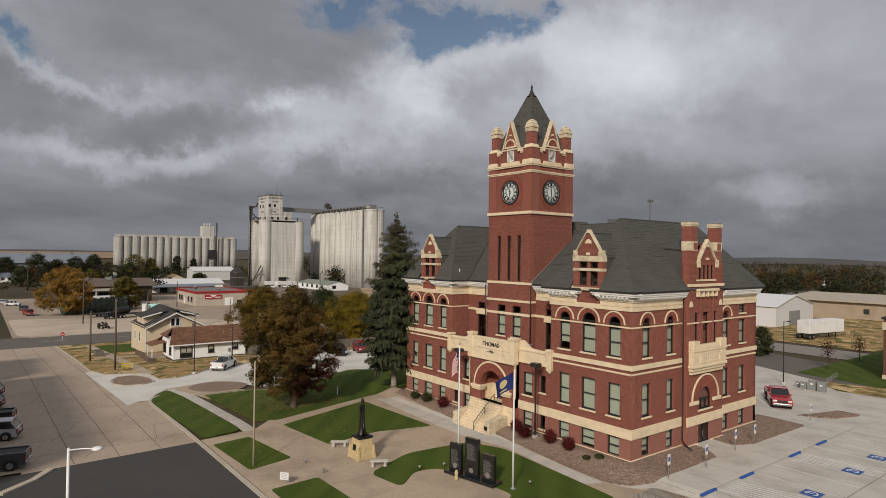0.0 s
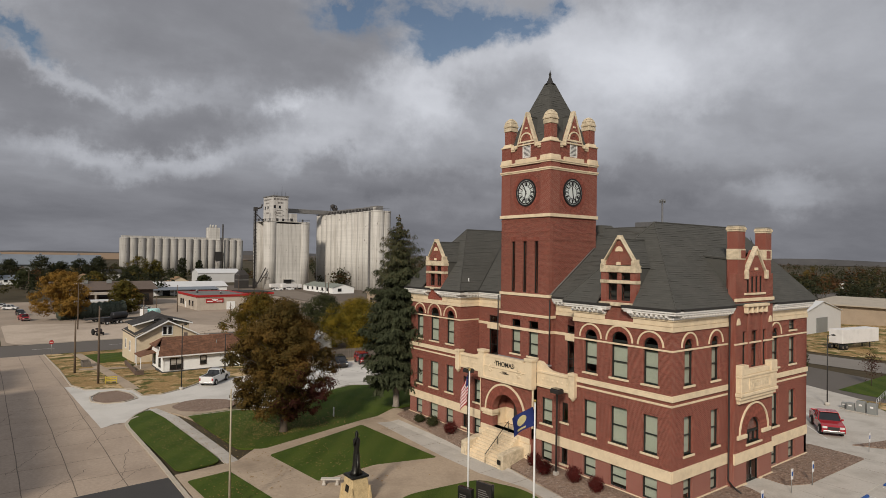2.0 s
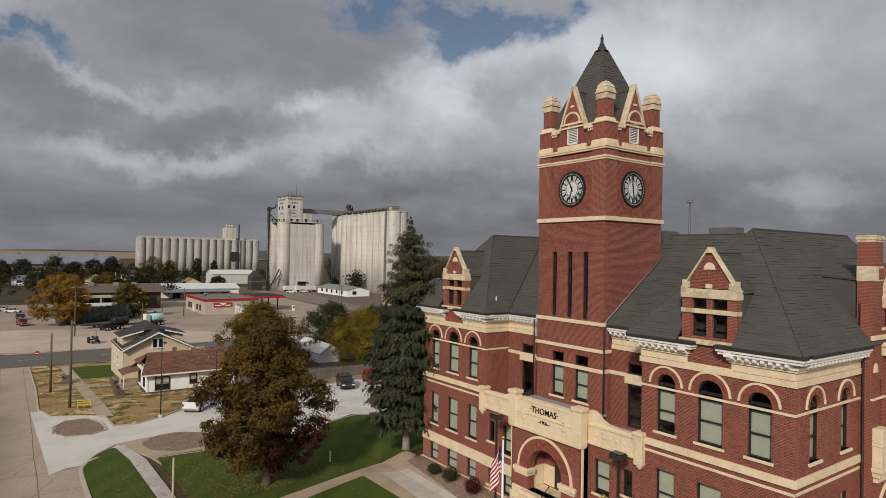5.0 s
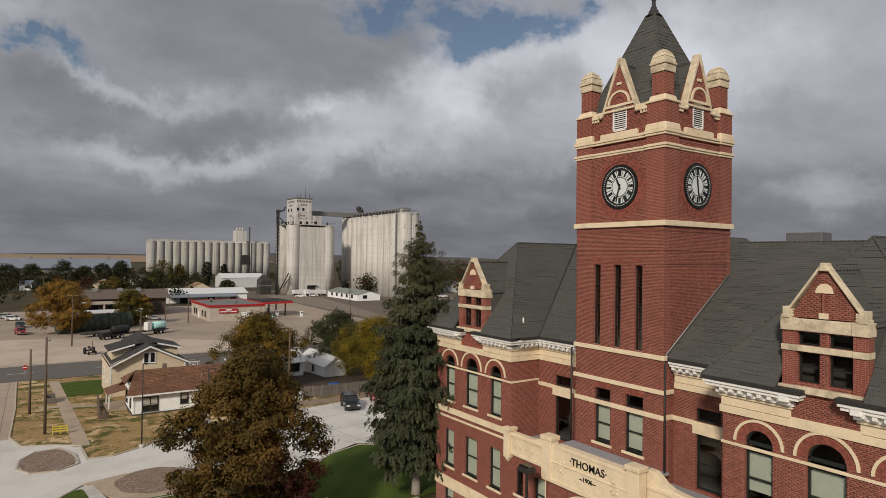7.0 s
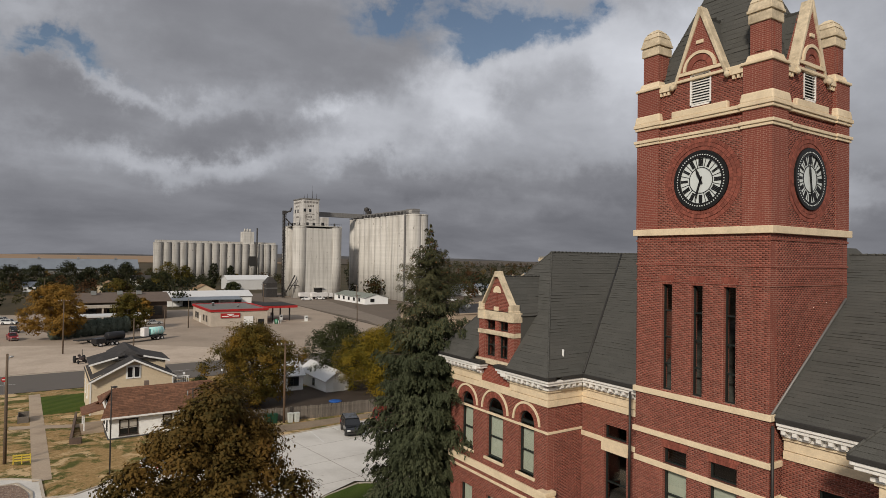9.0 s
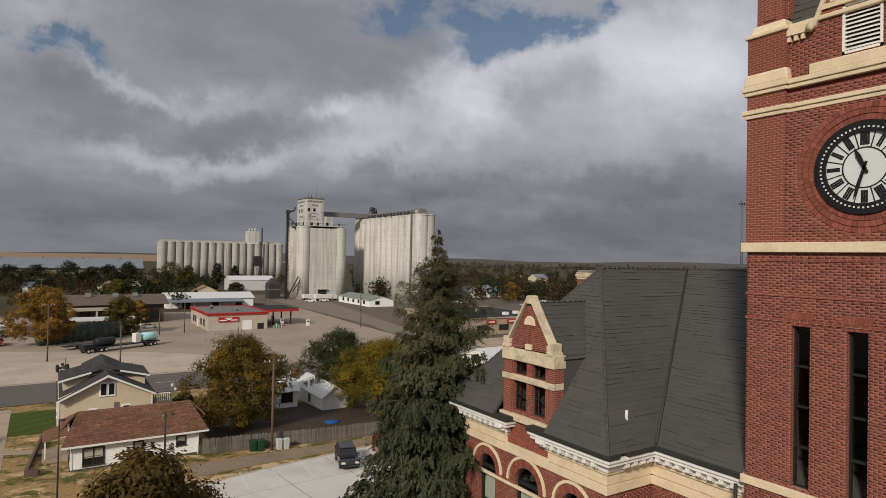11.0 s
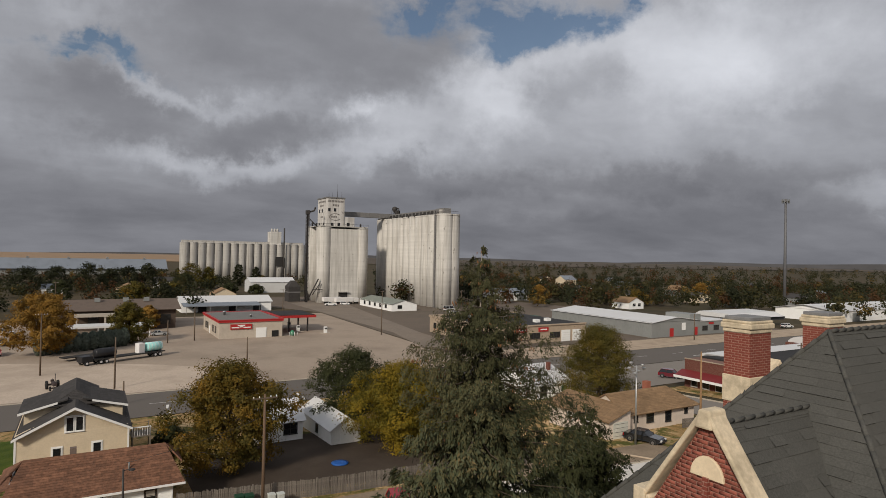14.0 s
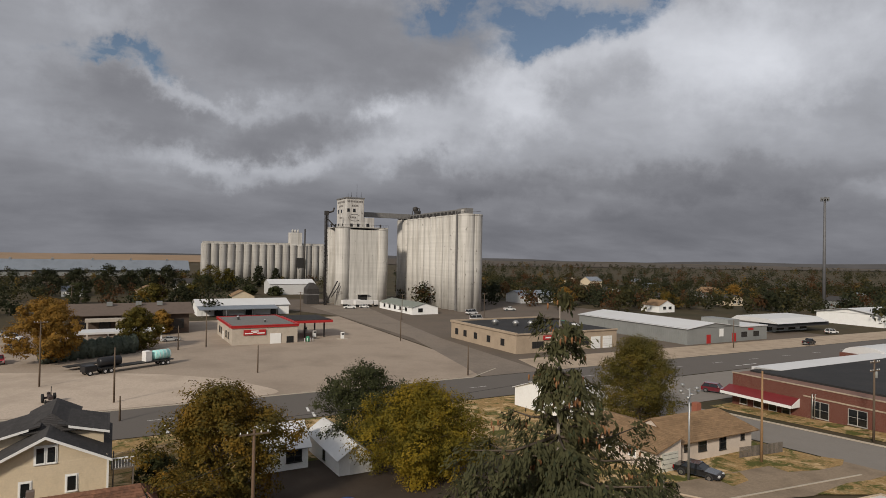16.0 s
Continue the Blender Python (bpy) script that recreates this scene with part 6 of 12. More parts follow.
for k in range(4):
    ax, mid = tface(k), tmid(k)
    lo = 0 if k in (0, 2) else 0.38
    a, b = mid - TH + lo, mid + TH - lo
    holes = []
    if k == 0:
        for u0, u1 in ((-1.62, -0.50), (0.48, 1.64)):
            holes += [(u0, u1, 7.9, 10.0, False), (u0, u1, 10.24, 10.9, False)]
        for c in (-1.5, -0.09, 1.3):
            holes.append((c - 0.245, c + 0.245, 13.3, 17.75, False))
    clock = (mid + 0.14 if k == 0 else mid - 0.2, 21.98)
    wall(*ax, a, b, 5.0, 24.3, holes, name="tower_wall", thick=0.38)
    for h in holes:
        slit = h[1] - h[0] < 0.6
        window(*ax, *h[:4], blind=0.0 if slit or h[2] > 10.1 else 0.93, rails=(0.25, 0.5, 0.75) if slit else ((0.5,) if h[2] < 10 else ()), sill=h[2] < 8, bar=0.05 if slit else 0.075)
    for h in holes:
        if h[2] < 8:
            continue
        fan = Mesh()
        m0, hw, n = (h[0] + h[1]) / 2, (h[1] - h[0]) / 2, max(7, int((h[1] - h[0]) / 0.085) | 1)
        for i in range(n):
            lo, hi = [(m0 + (2 * (i + e) / n - 1) * hw, m0 + (2 * (i + e) / n - 1) * (hw + 0.13)) for e in (0.07, 0.93)]
            for z0, z1 in ((0.01, 0.17), (0.18, 0.36)):
                f0, f1 = z0 / 0.36, z1 / 0.36
                poly = [at(*ax, q[0] + (q[1] - q[0]) * f, -0.014, h[3] + z) for q, f, z in ((lo, f0, z0), (hi, f0, z0), (hi, f1, z1), (lo, f1, z1))]
                fan.prism(poly, Vector(at(*ax, 0, 0.03, 0)) - Vector(at(*ax, 0, 0, 0)))
        put("flat_arch", fan, BRICK_MANY, COURT, "red bricks set on end over the opening", kind="stuff")
    # belfry stage, a little narrower, with a louvre under a gable
    bh = TH - 0.12
    ax2 = (ax[0], ax[1] - ax[2] * 0.12, ax[2])
    lv = (mid - 0.47, mid + 0.47, 25.05, 26.38, False)
    wall(*ax2, mid - bh + (0 if k in (0, 2) else 0.3), mid + bh - (0 if k in (0, 2) else 0.3), 24.3, 26.15, [(lv[0], lv[1], 25.05, 26.15, False)], name="belfry_wall", thick=0.3)
    fr = Mesh()
    for p, q, r, t in ((lv[0], lv[0] + 0.06, 25.05, 26.4), (lv[1] - 0.06, lv[1], 25.05, 26.4), (lv[0], lv[1], 25.05, 25.12), (lv[0], lv[1], 26.33, 26.4)):
        slab(fr, *ax2, p, q, -0.03, 0.1, r, t)
    louvre = put("louvre", fr, WHITE, COURT, "white slatted belfry louvre")
    for i in range(11):
        sl = Mesh()
        z = 25.14 + i * 0.11
        sl.prism([at(*ax2, lv[0] + 0.05, -0.02, z), at(*ax2, lv[0] + 0.05, 0.08, z + 0.07), at(*ax2, lv[0] + 0.05, 0.08, z + 0.095), at(*ax2, lv[0] + 0.05, -0.02, z + 0.025)],
                 Vector(at(*ax2, lv[1] - lv[0] - 0.1, 0, 0)) - Vector(at(*ax2, 0, 0, 0)))
        put("slat", sl, WHITE, louvre)
    back = Mesh()
    slab(back, *ax2, lv[0], lv[1], 0.12, 0.15, 25.05, 26.4)
    put("backing", back, GUTTER, louvre, "dark backing")
    # gable over the louvre: brick field, arch, steep coping
    gb = Mesh()
    gb.prism([at(*ax2, mid + u, -0.06, z) for u, z in ((-1.12, 26.15), (-0.47, 26.15), (-0.47, 26.4), (0.47, 26.4), (0.47, 26.15), (1.12, 26.15), (0.0, 28.75))], Vector(at(*ax2, 0, 0.5, 0)) - Vector(at(*ax2, 0, 0, 0)))
    put("belfry_gable", gb, BRICK, COURT, "steep red brick belfry gable")
    ring(m := Mesh(), *ax2, mid, 26.52, 0.62, 0.74, -0.14, -0.02, steps=18)
    slab(m, *ax2, mid - 0.99, mid + 0.99, -0.122, 0.0, 26.383, 26.517)
    put("arch_moulding", m, STONE, COURT, "limestone arch over the louvre")
    ring(m := Mesh(), *ax2, mid, 26.52, 0.36, 0.6, -0.1, -0.02, steps=18)
    put("brick_arch", m, BRICK_MANY, COURT, "red brick arch ring")
    for s in (-1, 1):
        c = Mesh()
        c.prism([at(*ax2, mid + s * u, -0.13, z) for u, z in ((1.26, 25.953), (1.133, 25.953), (0.0, 28.72), (0.0, 29.05), (0.07, 29.05))], Vector(at(*ax2, 0, 0.44, 0)) - Vector(at(*ax2, 0, 0, 0)))
        put("gable_coping", c, STONE_WORN, COURT, "steep weathered limestone coping", bevel=0.03)
        m = Mesh()
        x, y, z = at(*ax2, mid + s * 1.22, -0.16, 25.95)
        m.lathe([(0.05, -0.08), (0.12, 0.02), (0.10, 0.12), (0.02, 0.2)], x, y, z, 10)
        put("kneeler", m, STONE_WORN, COURT, "carved limestone scroll")
        m = Mesh()
        slab(m, *ax2, *sorted((mid + s * 1.3, mid + s * 2.1)), -0.14, 0.1, 25.92, 26.14)
        shelf = put("eaves_shelf", m, STONE, COURT, "limestone eaves shelf on corbels")
        for i in range(4):
            put("corbel", slab(Mesh(), *ax2, *sorted((mid + s * (1.4 + i * 0.19), mid + s * (1.5 + i * 0.19))), -0.1, 0.1, 25.76, 25.92), STONE, shelf)
    band(*ax2, mid - 0.16, mid + 0.16, 27.55, 27.7, 0.12, name="corbel", label="small limestone corbel")
    # clock in a round brick frame
    cu, cz = clock
    parts = Mesh()
    n = 64
    for i in range(n):
        for r0, r1, d in ((1.22, 1.36, -0.02), (1.38, 1.52, -0.035), (1.54, 1.68, -0.02)):
            t = 2 * math.pi * (i + 0.5) / n
            w = math.pi / n * 0.94
            poly = [at(*ax, cu + r * math.cos(q), d, cz + r * math.sin(q)) for r, q in ((r0, t - w), (r1, t - w), (r1, t + w), (r0, t + w))]
            parts.prism(poly, Vector(at(*ax, 0, 0.04, 0)) - Vector(at(*ax, 0, 0, 0)))
    put("brick_ring", parts, BRICK_MANY, COURT, "rings of red brick round the clock", kind="stuff")
    dial = Mesh()
    dial.prism([at(*ax, cu + 1.0 * math.cos(2 * math.pi * i / 48), -0.02, cz + 1.0 * math.sin(2 * math.pi * i / 48)) for i in range(48)], Vector(at(*ax, 0, 0.04, 0)) - Vector(at(*ax, 0, 0, 0)))
    ck = put("clock", dial, CLOCK_FACE, COURT, "white tower clock dial with roman numerals")
    ring(m := Mesh(), *ax, cu, cz, 0.92, 1.2, -0.08, 0.03, 0, 2 * math.pi, 48)
    put("rim", m, CLOCK_BLACK, ck, "black clock rim")
    m = Mesh()
    for i in range(60):
        a = 2 * math.pi * i / 60
        x, y, z = at(*ax, cu + 1.03 * math.cos(a), -0.085, cz + 1.03 * math.sin(a))
        slab(m, *ax, cu + 1.03 * math.cos(a) - 0.022, cu + 1.03 * math.cos(a) + 0.022, -0.09, -0.08, cz + 1.03 * math.sin(a) - 0.022, cz + 1.03 * math.sin(a) + 0.022)
    put("minute_track", m, CLOCK_FACE, ck, "white minute dots", kind="stuff")
    ring(m := Mesh(), *ax, cu, cz, 0.50, 0.53, -0.035, -0.015, 0, 2 * math.pi, 48)
    put("inner_ring", m, CLOCK_BLACK, ck)
    for i in range(12):
        a = 2 * math.pi * i / 12 + math.pi / 2
        m = Mesh()
        strokes = {0: 4, 11: 3, 10: 2, 9: 2, 8: 3, 7: 3, 6: 3, 5: 4, 4: 4, 3: 3, 2: 2, 1: 2}[(12 - i) % 12 if i else 0]
        for q in range(strokes):
            o = (q - (strokes - 1) / 2) * 0.055
            poly = []
            for r, w in ((0.58, -0.022), (0.9, -0.022), (0.9, 0.022), (0.58, 0.022)):
                tw = o + w
                poly.append(at(*ax, cu + r * math.cos(a) - tw * math.sin(a), -0.035, cz + r * math.sin(a) + tw * math.cos(a)))
            m.prism(poly, Vector(at(*ax, 0, 0.02, 0)) - Vector(at(*ax, 0, 0, 0)))
        put("numeral", m, CLOCK_BLACK, ck)
        m = Mesh()
        a += math.pi / 12
        poly = [at(*ax, cu + r * math.cos(a) - w * math.sin(a), -0.034, cz + r * math.sin(a) + w * math.cos(a)) for r, w in ((0.53, -0.012), (0.93, -0.012), (0.93, 0.012), (0.53, 0.012))]
        m.prism(poly, Vector(at(*ax, 0, 0.015, 0)) - Vector(at(*ax, 0, 0, 0)))
        put("dial_spoke", m, CLOCK_BLACK, ck)
    flip = 1 if k in (0, 3) else -1
    for r, w, turn, nm in ((0.56, 0.035, 24 if k == 0 else 8, "hour_hand_bar"), (0.84, 0.028, 163 if k == 0 else 190, "minute_bar")):
        a = radians(90 + turn * (1 if flip > 0 else -1) * (1 if k in (0, 3) else 1))
        if k == 1:
            a = radians(90 + turn)
        m = Mesh()
        m.prism([at(*ax, cu + q * math.cos(a) - t * math.sin(a), -0.07, cz + q * math.sin(a) + t * math.cos(a)) for q, t in ((-0.16, -w), (r * 0.6, -w * 1.6), (r, 0), (r * 0.6, w * 1.6), (-0.16, w))],
                Vector(at(*ax, 0, 0.03, 0)) - Vector(at(*ax, 0, 0, 0)))
        put("pointer", m, CLOCK_BLACK, ck, "black clock pointer")

for z0, z1, pr in ((9.99, 10.24, 0.05), (11.28, 11.50, 0.10), (13.0, 13.24, 0.10), (19.80, 20.08, 0.14)):
    tband(z0, z1, pr)
for z in (17.85, 18.55, 19.55):
    tband(z, z + 0.075, 0.035, BRICK, 0.0, label="projecting red brick course")
for z0, z1, pr in ((23.74, 23.86, 0.04), (23.86, 23.98, 0.09), (24.42, 24.54, 0.05), (24.54, 24.68, 0.10)):
    tband(z0, z1, pr)
tband(26.14, 26.26, 0.10, half=TH - 0.12)
# corner pilasters, stone shoulders and turrets
for sx in (-1, 1):
    for sy in (-1, 1):
        cx, cy = TX + sx * (TH - 0.52), TY + sy * (TH - 0.52)
        m = Mesh()
        m.box(cx - 0.56, cy - 0.56, 20.08, cx + 0.56, cy + 0.56, 26.15)
        put("pilaster", m, BRICK, COURT, "red brick corner pilaster")
        m = Mesh()
        for z0, z1, e in ((23.86, 23.99, 0.11), (23.74, 23.86, 0.06), (24.54, 24.69, 0.12), (24.42, 24.54, 0.07)):
            m.box(cx - 0.56 - e, cy - 0.56 - e, z0, cx + 0.56 + e, cy + 0.56 + e, z1)
        put("pilaster_band", m, STONE, COURT, "limestone band round the pilaster", bevel=0.02)
        m = Mesh()
        m.taper(cx, cy, 24.68, 25.06, 0.66, 0.66, 0.61, 0.61)
        put("shoulder", m, STONE, COURT, "plain limestone shoulder block", bevel=0.06)
        m = Mesh()
        m.box(cx - 0.63, cy - 0.63, 26.12, cx + 0.63, cy + 0.63, 26.24)
        m.taper(cx, cy, 26.24, 26.5, 0.52, 0.52, 0.45, 0.45)
        put("turret_base", m, STONE, COURT, "limestone turret base", bevel=0.03)
        m = Mesh()
        m.box(cx - 0.385, cy - 0.385, 26.45, cx + 0.385, cy + 0.385, 27.75)
        m.box(cx - 0.425, cy - 0.16, 26.6, cx + 0.425, cy + 0.16, 27.6)
        m.box(cx - 0.16, cy - 0.425, 26.6, cx + 0.16, cy + 0.425, 27.6)
        tu = put("turret", m, BRICK, COURT, "red brick corner turret")
        m = Mesh()
        m.box(cx - 0.45, cy - 0.45, 27.68, cx + 0.45, cy + 0.45, 28.03)
        put("cap_block", m, STONE_WORN, tu, "yellow limestone turret cap", bevel=0.03)
        for z0, z1, r0, r1 in ((28.03, 28.08, 0.43, 0.43), (28.08, 28.19, 0.49, 0.49), (28.19, 28.43, 0.46, 0.42), (28.43, 28.47, 0.40, 0.40), (28.47, 28.68, 0.42, 0.33), (28.68, 28.71, 0.30, 0.30), (28.71, 28.90, 0.32, 0.13)):
            put("cap_course", Mesh().taper(cx, cy, z0, z1, r0, r0, r1, r1), STONE_WORN, tu, "yellow limestone cap course", bevel=0.02)
for k in range(4):
    ax, mid = tface(k), tmid(k)
    m = Mesh()
    slab(m, *ax, mid - 1.25, mid + 1.25, -0.05, 0.3, 24.68, 24.98)
    put("sill", m, STONE, COURT, "broad limestone belfry sill", bevel=0.04)
# steep pyramid roof
r0, r1, z0, z1 = TH - 0.35, 0.30, 26.1, 32.0
cs = [(-1, -1), (1, -1), (1, 1), (-1, 1)]
for k in range(4):
    a, b = cs[k], cs[(k + 1) % 4]
    roof_plane([(TX + a[0] * r0, TY + a[1] * r0, z0), (TX + b[0] * r0, TY + b[1] * r0, z0), (TX + b[0] * r1, TY + b[1] * r1, z1), (TX + a[0] * r1, TY + a[1] * r1, z1)], "spire_roof", 0.24, 0.6)
    cap([(TX + a[0] * r0, TY + a[1] * r0, z0), (TX + a[0] * r1, TY + a[1] * r1, z1)], "hip_cap", 0.05)
    mid = ((a[0] + b[0]) / 2, (a[1] + b[1]) / 2)
    for s in (0, 1):
        q = (a, b)[s]
        side = Vector((q[0] - mid[0], q[1] - mid[1], 0)) * 1.0
        out = Vector((mid[0], mid[1], 0))
        base = Vector((TX, TY, 0)) + out * (TH - 0.45)
        inn = Vector((TX, TY, 0)) + out * 1.42
        roof_plane([base + side * 1.02 + Vector((0, 0, 26.2)), inn + side * 0.9 + Vector((0, 0, 26.3)), inn + Vector((0, 0, 28.75)), base + Vector((0, 0, 28.75))], "gablet_roof", 0.24, 0.6)
fin = Mesh()
fin.lathe([(0.46, 0.0), (0.40, 0.12), (0.30, 0.16), (0.27, 0.34), (0.20, 0.38), (0.17, 0.56), (0.12, 0.6), (0.10, 0.9), (0.13, 0.95), (0.05, 1.12), (0.02, 1.3)], TX, TY, 31.95, 8)
put("finial", fin, GUTTER, COURT, "dark stepped metal finial")
for s in (-1, 1):
    x = TX + s * (TH + 0.06)
    m = Mesh()
    m.tube([(x, 1.62, ZE + 0.1), (x, 1.62 + 5.6, ZE + 0.1 + 5.6 * 0.72)], 0.05, 6)
    put("flashing", m, shade("dull_flashing", (0.22, 0.21, 0.20), 0.5, 0.3), COURT, "dull grey flashing where roof meets tower")
    m = Mesh()
    m.tube([(TX + s * (TH + 0.2), 1.42, 12.9), (TX + s * (TH + 0.2), 1.42, 7.2)], 0.055, 8)
    put("downpipe", m, PIPE, COURT, "dark downpipe")

# ---- trees and shrubs ----
LEAF_OAK = leafy("oak_leaves", [(0.040, 0.036, 0.011), (0.070, 0.053, 0.013), (0.108, 0.068, 0.016), (0.160, 0.092, 0.020), (0.098, 0.047, 0.015)])
LEAF_MAROON = leafy("maroon_leaves", [(0.030, 0.010, 0.008), (0.06, 0.018, 0.012), (0.09, 0.03, 0.016)])
LEAF_SPRUCE = leafy("spruce_needles", [(0.023, 0.029, 0.014), (0.041, 0.049, 0.024), (0.068, 0.077, 0.039), (0.112, 0.114, 0.060)], through_leaf=0.12)
LEAF_SPRUCE_TOP = leafy("spruce_top_needles", [(0.040, 0.042, 0.019), (0.072, 0.072, 0.032), (0.118, 0.108, 0.050), (0.175, 0.126, 0.058)])
LEAF_GOLD = leafy("golden_leaves", [(0.060, 0.056, 0.010), (0.120, 0.098, 0.012), (0.22, 0.155, 0.014), (0.31, 0.20, 0.016)])
LEAF_MIXED = leafy("turning_leaves", [(0.050, 0.047, 0.012), (0.092, 0.072, 0.014), (0.172, 0.106, 0.015), (0.28, 0.142, 0.017)])
LEAF_OLIVE = leafy("olive_leaves", [(0.046, 0.046, 0.012), (0.082, 0.072, 0.015), (0.130, 0.100, 0.018), (0.19, 0.120, 0.020)])
LEAF_GREEN = leafy("dark_green_leaves", [(0.026, 0.031, 0.012), (0.045, 0.051, 0.019), (0.068, 0.070, 0.027)])
LEAF_ORANGE = leafy("orange_leaves", [(0.13, 0.085, 0.022), (0.26, 0.145, 0.028), (0.36, 0.19, 0.035)])
LEAF_JUNIPER = leafy("juniper", [(0.10, 0.125, 0.095), (0.14, 0.165, 0.13), (0.19, 0.21, 0.165)])
LEAF_RED = leafy("red_shrub", [(0.05, 0.008, 0.008), (0.10, 0.014, 0.012), (0.15, 0.03, 0.02)])
LEAF_FAR = leafy("far_trees", [(0.018, 0.022, 0.011), (0.030, 0.034, 0.015), (0.046, 0.044, 0.018)], patch=0.09)
CONE = shade("spruce_cones", (0.24, 0.115, 0.05), 0.8, grain=20, amount=0.3)


def quads(name, centres, ways, sizes, mat, parent=None, label="", long=1.0, along=None, wide=0.62, **tags):
    """Leaves: one small tilted quad at each centre, with a normal and a size each."""
    c, w = np.asarray(centres, float), np.asarray(ways, float)
    w /= np.linalg.norm(w, axis=1, keepdims=True) + 1e-9
    u = np.cross(w, np.random.normal(size=c.shape)) if along is None else np.asarray(along, float)
    u /= np.linalg.norm(u, axis=1, keepdims=True) + 1e-9
    v = np.cross(w, u)
    v /= np.linalg.norm(v, axis=1, keepdims=True) + 1e-9
    s = np.asarray(sizes, float)[:, None]
    pts = np.stack([c - u * s * long - v * s * wide * 0.48, c + u * s * 0.2 - v * s * wide, c + u * s * long + v * s * wide * 0.4, c - u * s * 0.15 + v * s * wide], axis=1).reshape(-1, 3)
    n = len(c)
    me = bpy.data.meshes.new(name)
    me.vertices.add(4 * n)
    me.vertices.foreach_set("co", pts.ravel())
    me.loops.add(4 * n)
    me.loops.foreach_set("vertex_index", np.arange(4 * n))
    me.polygons.add(n)
    me.polygons.foreach_set("loop_start", np.arange(0, 4 * n, 4))
    me.polygons.foreach_set("loop_total", np.full(n, 4))
    me.materials.append(mat)
    me.update()
    me.validate()
    ob = new(name, me)
    if parent is not None:
        ob.parent = parent
    return tagged(ob, label, **tags)


def broadleaf(x, y, top, radius, mat, label, seed, base=None, low=0.18, lobes=60, leaves=24000, leaf=0.14, lean=(0, 0), shape=1.0, trunk=0.28, second=None, group="", lobe=0.27):
    """A tree with a tapered trunk, limbs and an uneven crown of leafy lobes with gaps between them."""
    rng = np.random.default_rng(seed)
    z0 = grade(x, y) if base is None else base
    h = top - z0
    root = thing("tree", label, "tree", pose(x, y, z0), group)
    tm = Mesh()
    tm.tube([(0, 0, -0.2), (0.05, 0.02, 0.35), (lean[0] * 0.2, lean[1] * 0.2, h * 0.25), (lean[0] * 0.5, lean[1] * 0.5, h * 0.5), (lean[0], lean[1], h * 0.86)], [trunk * 1.6, trunk * 1.1, trunk * 0.9, trunk * 0.55, trunk * 0.1], 10)
    put("trunk", tm, BARK, root, "grey-brown bark trunk")
    limbs = Mesh()
    pts, ways = [], []
    for k in range(lobes):
        t = low + (0.93 - low) * ((k + rng.random()) / lobes) ** 0.9
        f = (t - low) / (1 - low)
        prof = max(0.12, math.sin(math.pi * min(1, f * 0.84 + 0.16)) ** 0.62 * (1 - 0.42 * shape * max(0, t - 0.45) / 0.55))
        a = k * 2.39996 + rng.normal() * 0.5
        size = radius * lobe * rng.uniform(0.55, 1.3)
        wob = 1 + 0.13 * math.sin(2 * a + seed) + 0.10 * math.sin(3 * a + 5 * t + 2 * seed)
        r = max(0.0, radius * prof * wob * rng.uniform(0.72, 1.08) - size * 0.55) * (0.45 if k % 4 == 0 else 1.0)
        c = np.array([lean[0] * t + r * math.cos(a), lean[1] * t + r * math.sin(a), min(h * t, (h - size * 0.5) * (1 - 0.16 * (r / radius) ** 2 * rng.random()))])
        s = max(0.12, t - 0.24 - 0.08 * rng.random())
        if k % 2 == 0:
            limbs.tube([(lean[0] * s, lean[1] * s, h * s), (c[0] * 0.45, c[1] * 0.45, h * (s + t) / 2 + 0.2), tuple(c)], [trunk * 0.3, trunk * 0.17, 0.02], 6)
        n = max(20, int(leaves / lobes * (size / (radius * lobe)) ** 2))
        d = rng.normal(size=(n, 3))
        d /= np.linalg.norm(d, axis=1, keepdims=True)
        # sprays: leaves gather round points on the lobe's skin
        knots = rng.normal(size=(26, 3))
        knots /= np.linalg.norm(knots, axis=1, keepdims=True)
        d = knots[rng.integers(0, 26, n)] * rng.uniform(0.62, 1.14, (26, 1))[rng.integers(0, 26, n)] + d * rng.random((n, 1)) ** 0.6 * 0.42
        p = c + d * size * np.array([1.0, 1.0, 0.74])
        pts.append(p)
        ways.append(d + rng.normal(size=d.shape) * 0.28 + np.array([0, 0, 0.35]))
    put("branch_work", limbs, BARK, root, "grey-brown limbs and branches", kind="stuff")
    pts, ways = np.concatenate(pts), np.concatenate(ways)
    size = leaf * rng.uniform(0.6, 1.3, len(pts))
    if second is None:
        quads("crown", pts, ways, size, mat, root, "dense crown of small leaves", kind="stuff")
    else:
        pick = (pts @ np.array(second[1])) > second[2] + rng.normal(size=len(pts)) * 0.5
        quads("crown", pts[~pick], ways[~pick], size[~pick], mat, root, "dense crown of small leaves", kind="stuff")
        quads("crown_side", pts[pick], ways[pick], size[pick], second[0], root, "dark red leaves on one side", kind="stuff")
    return root


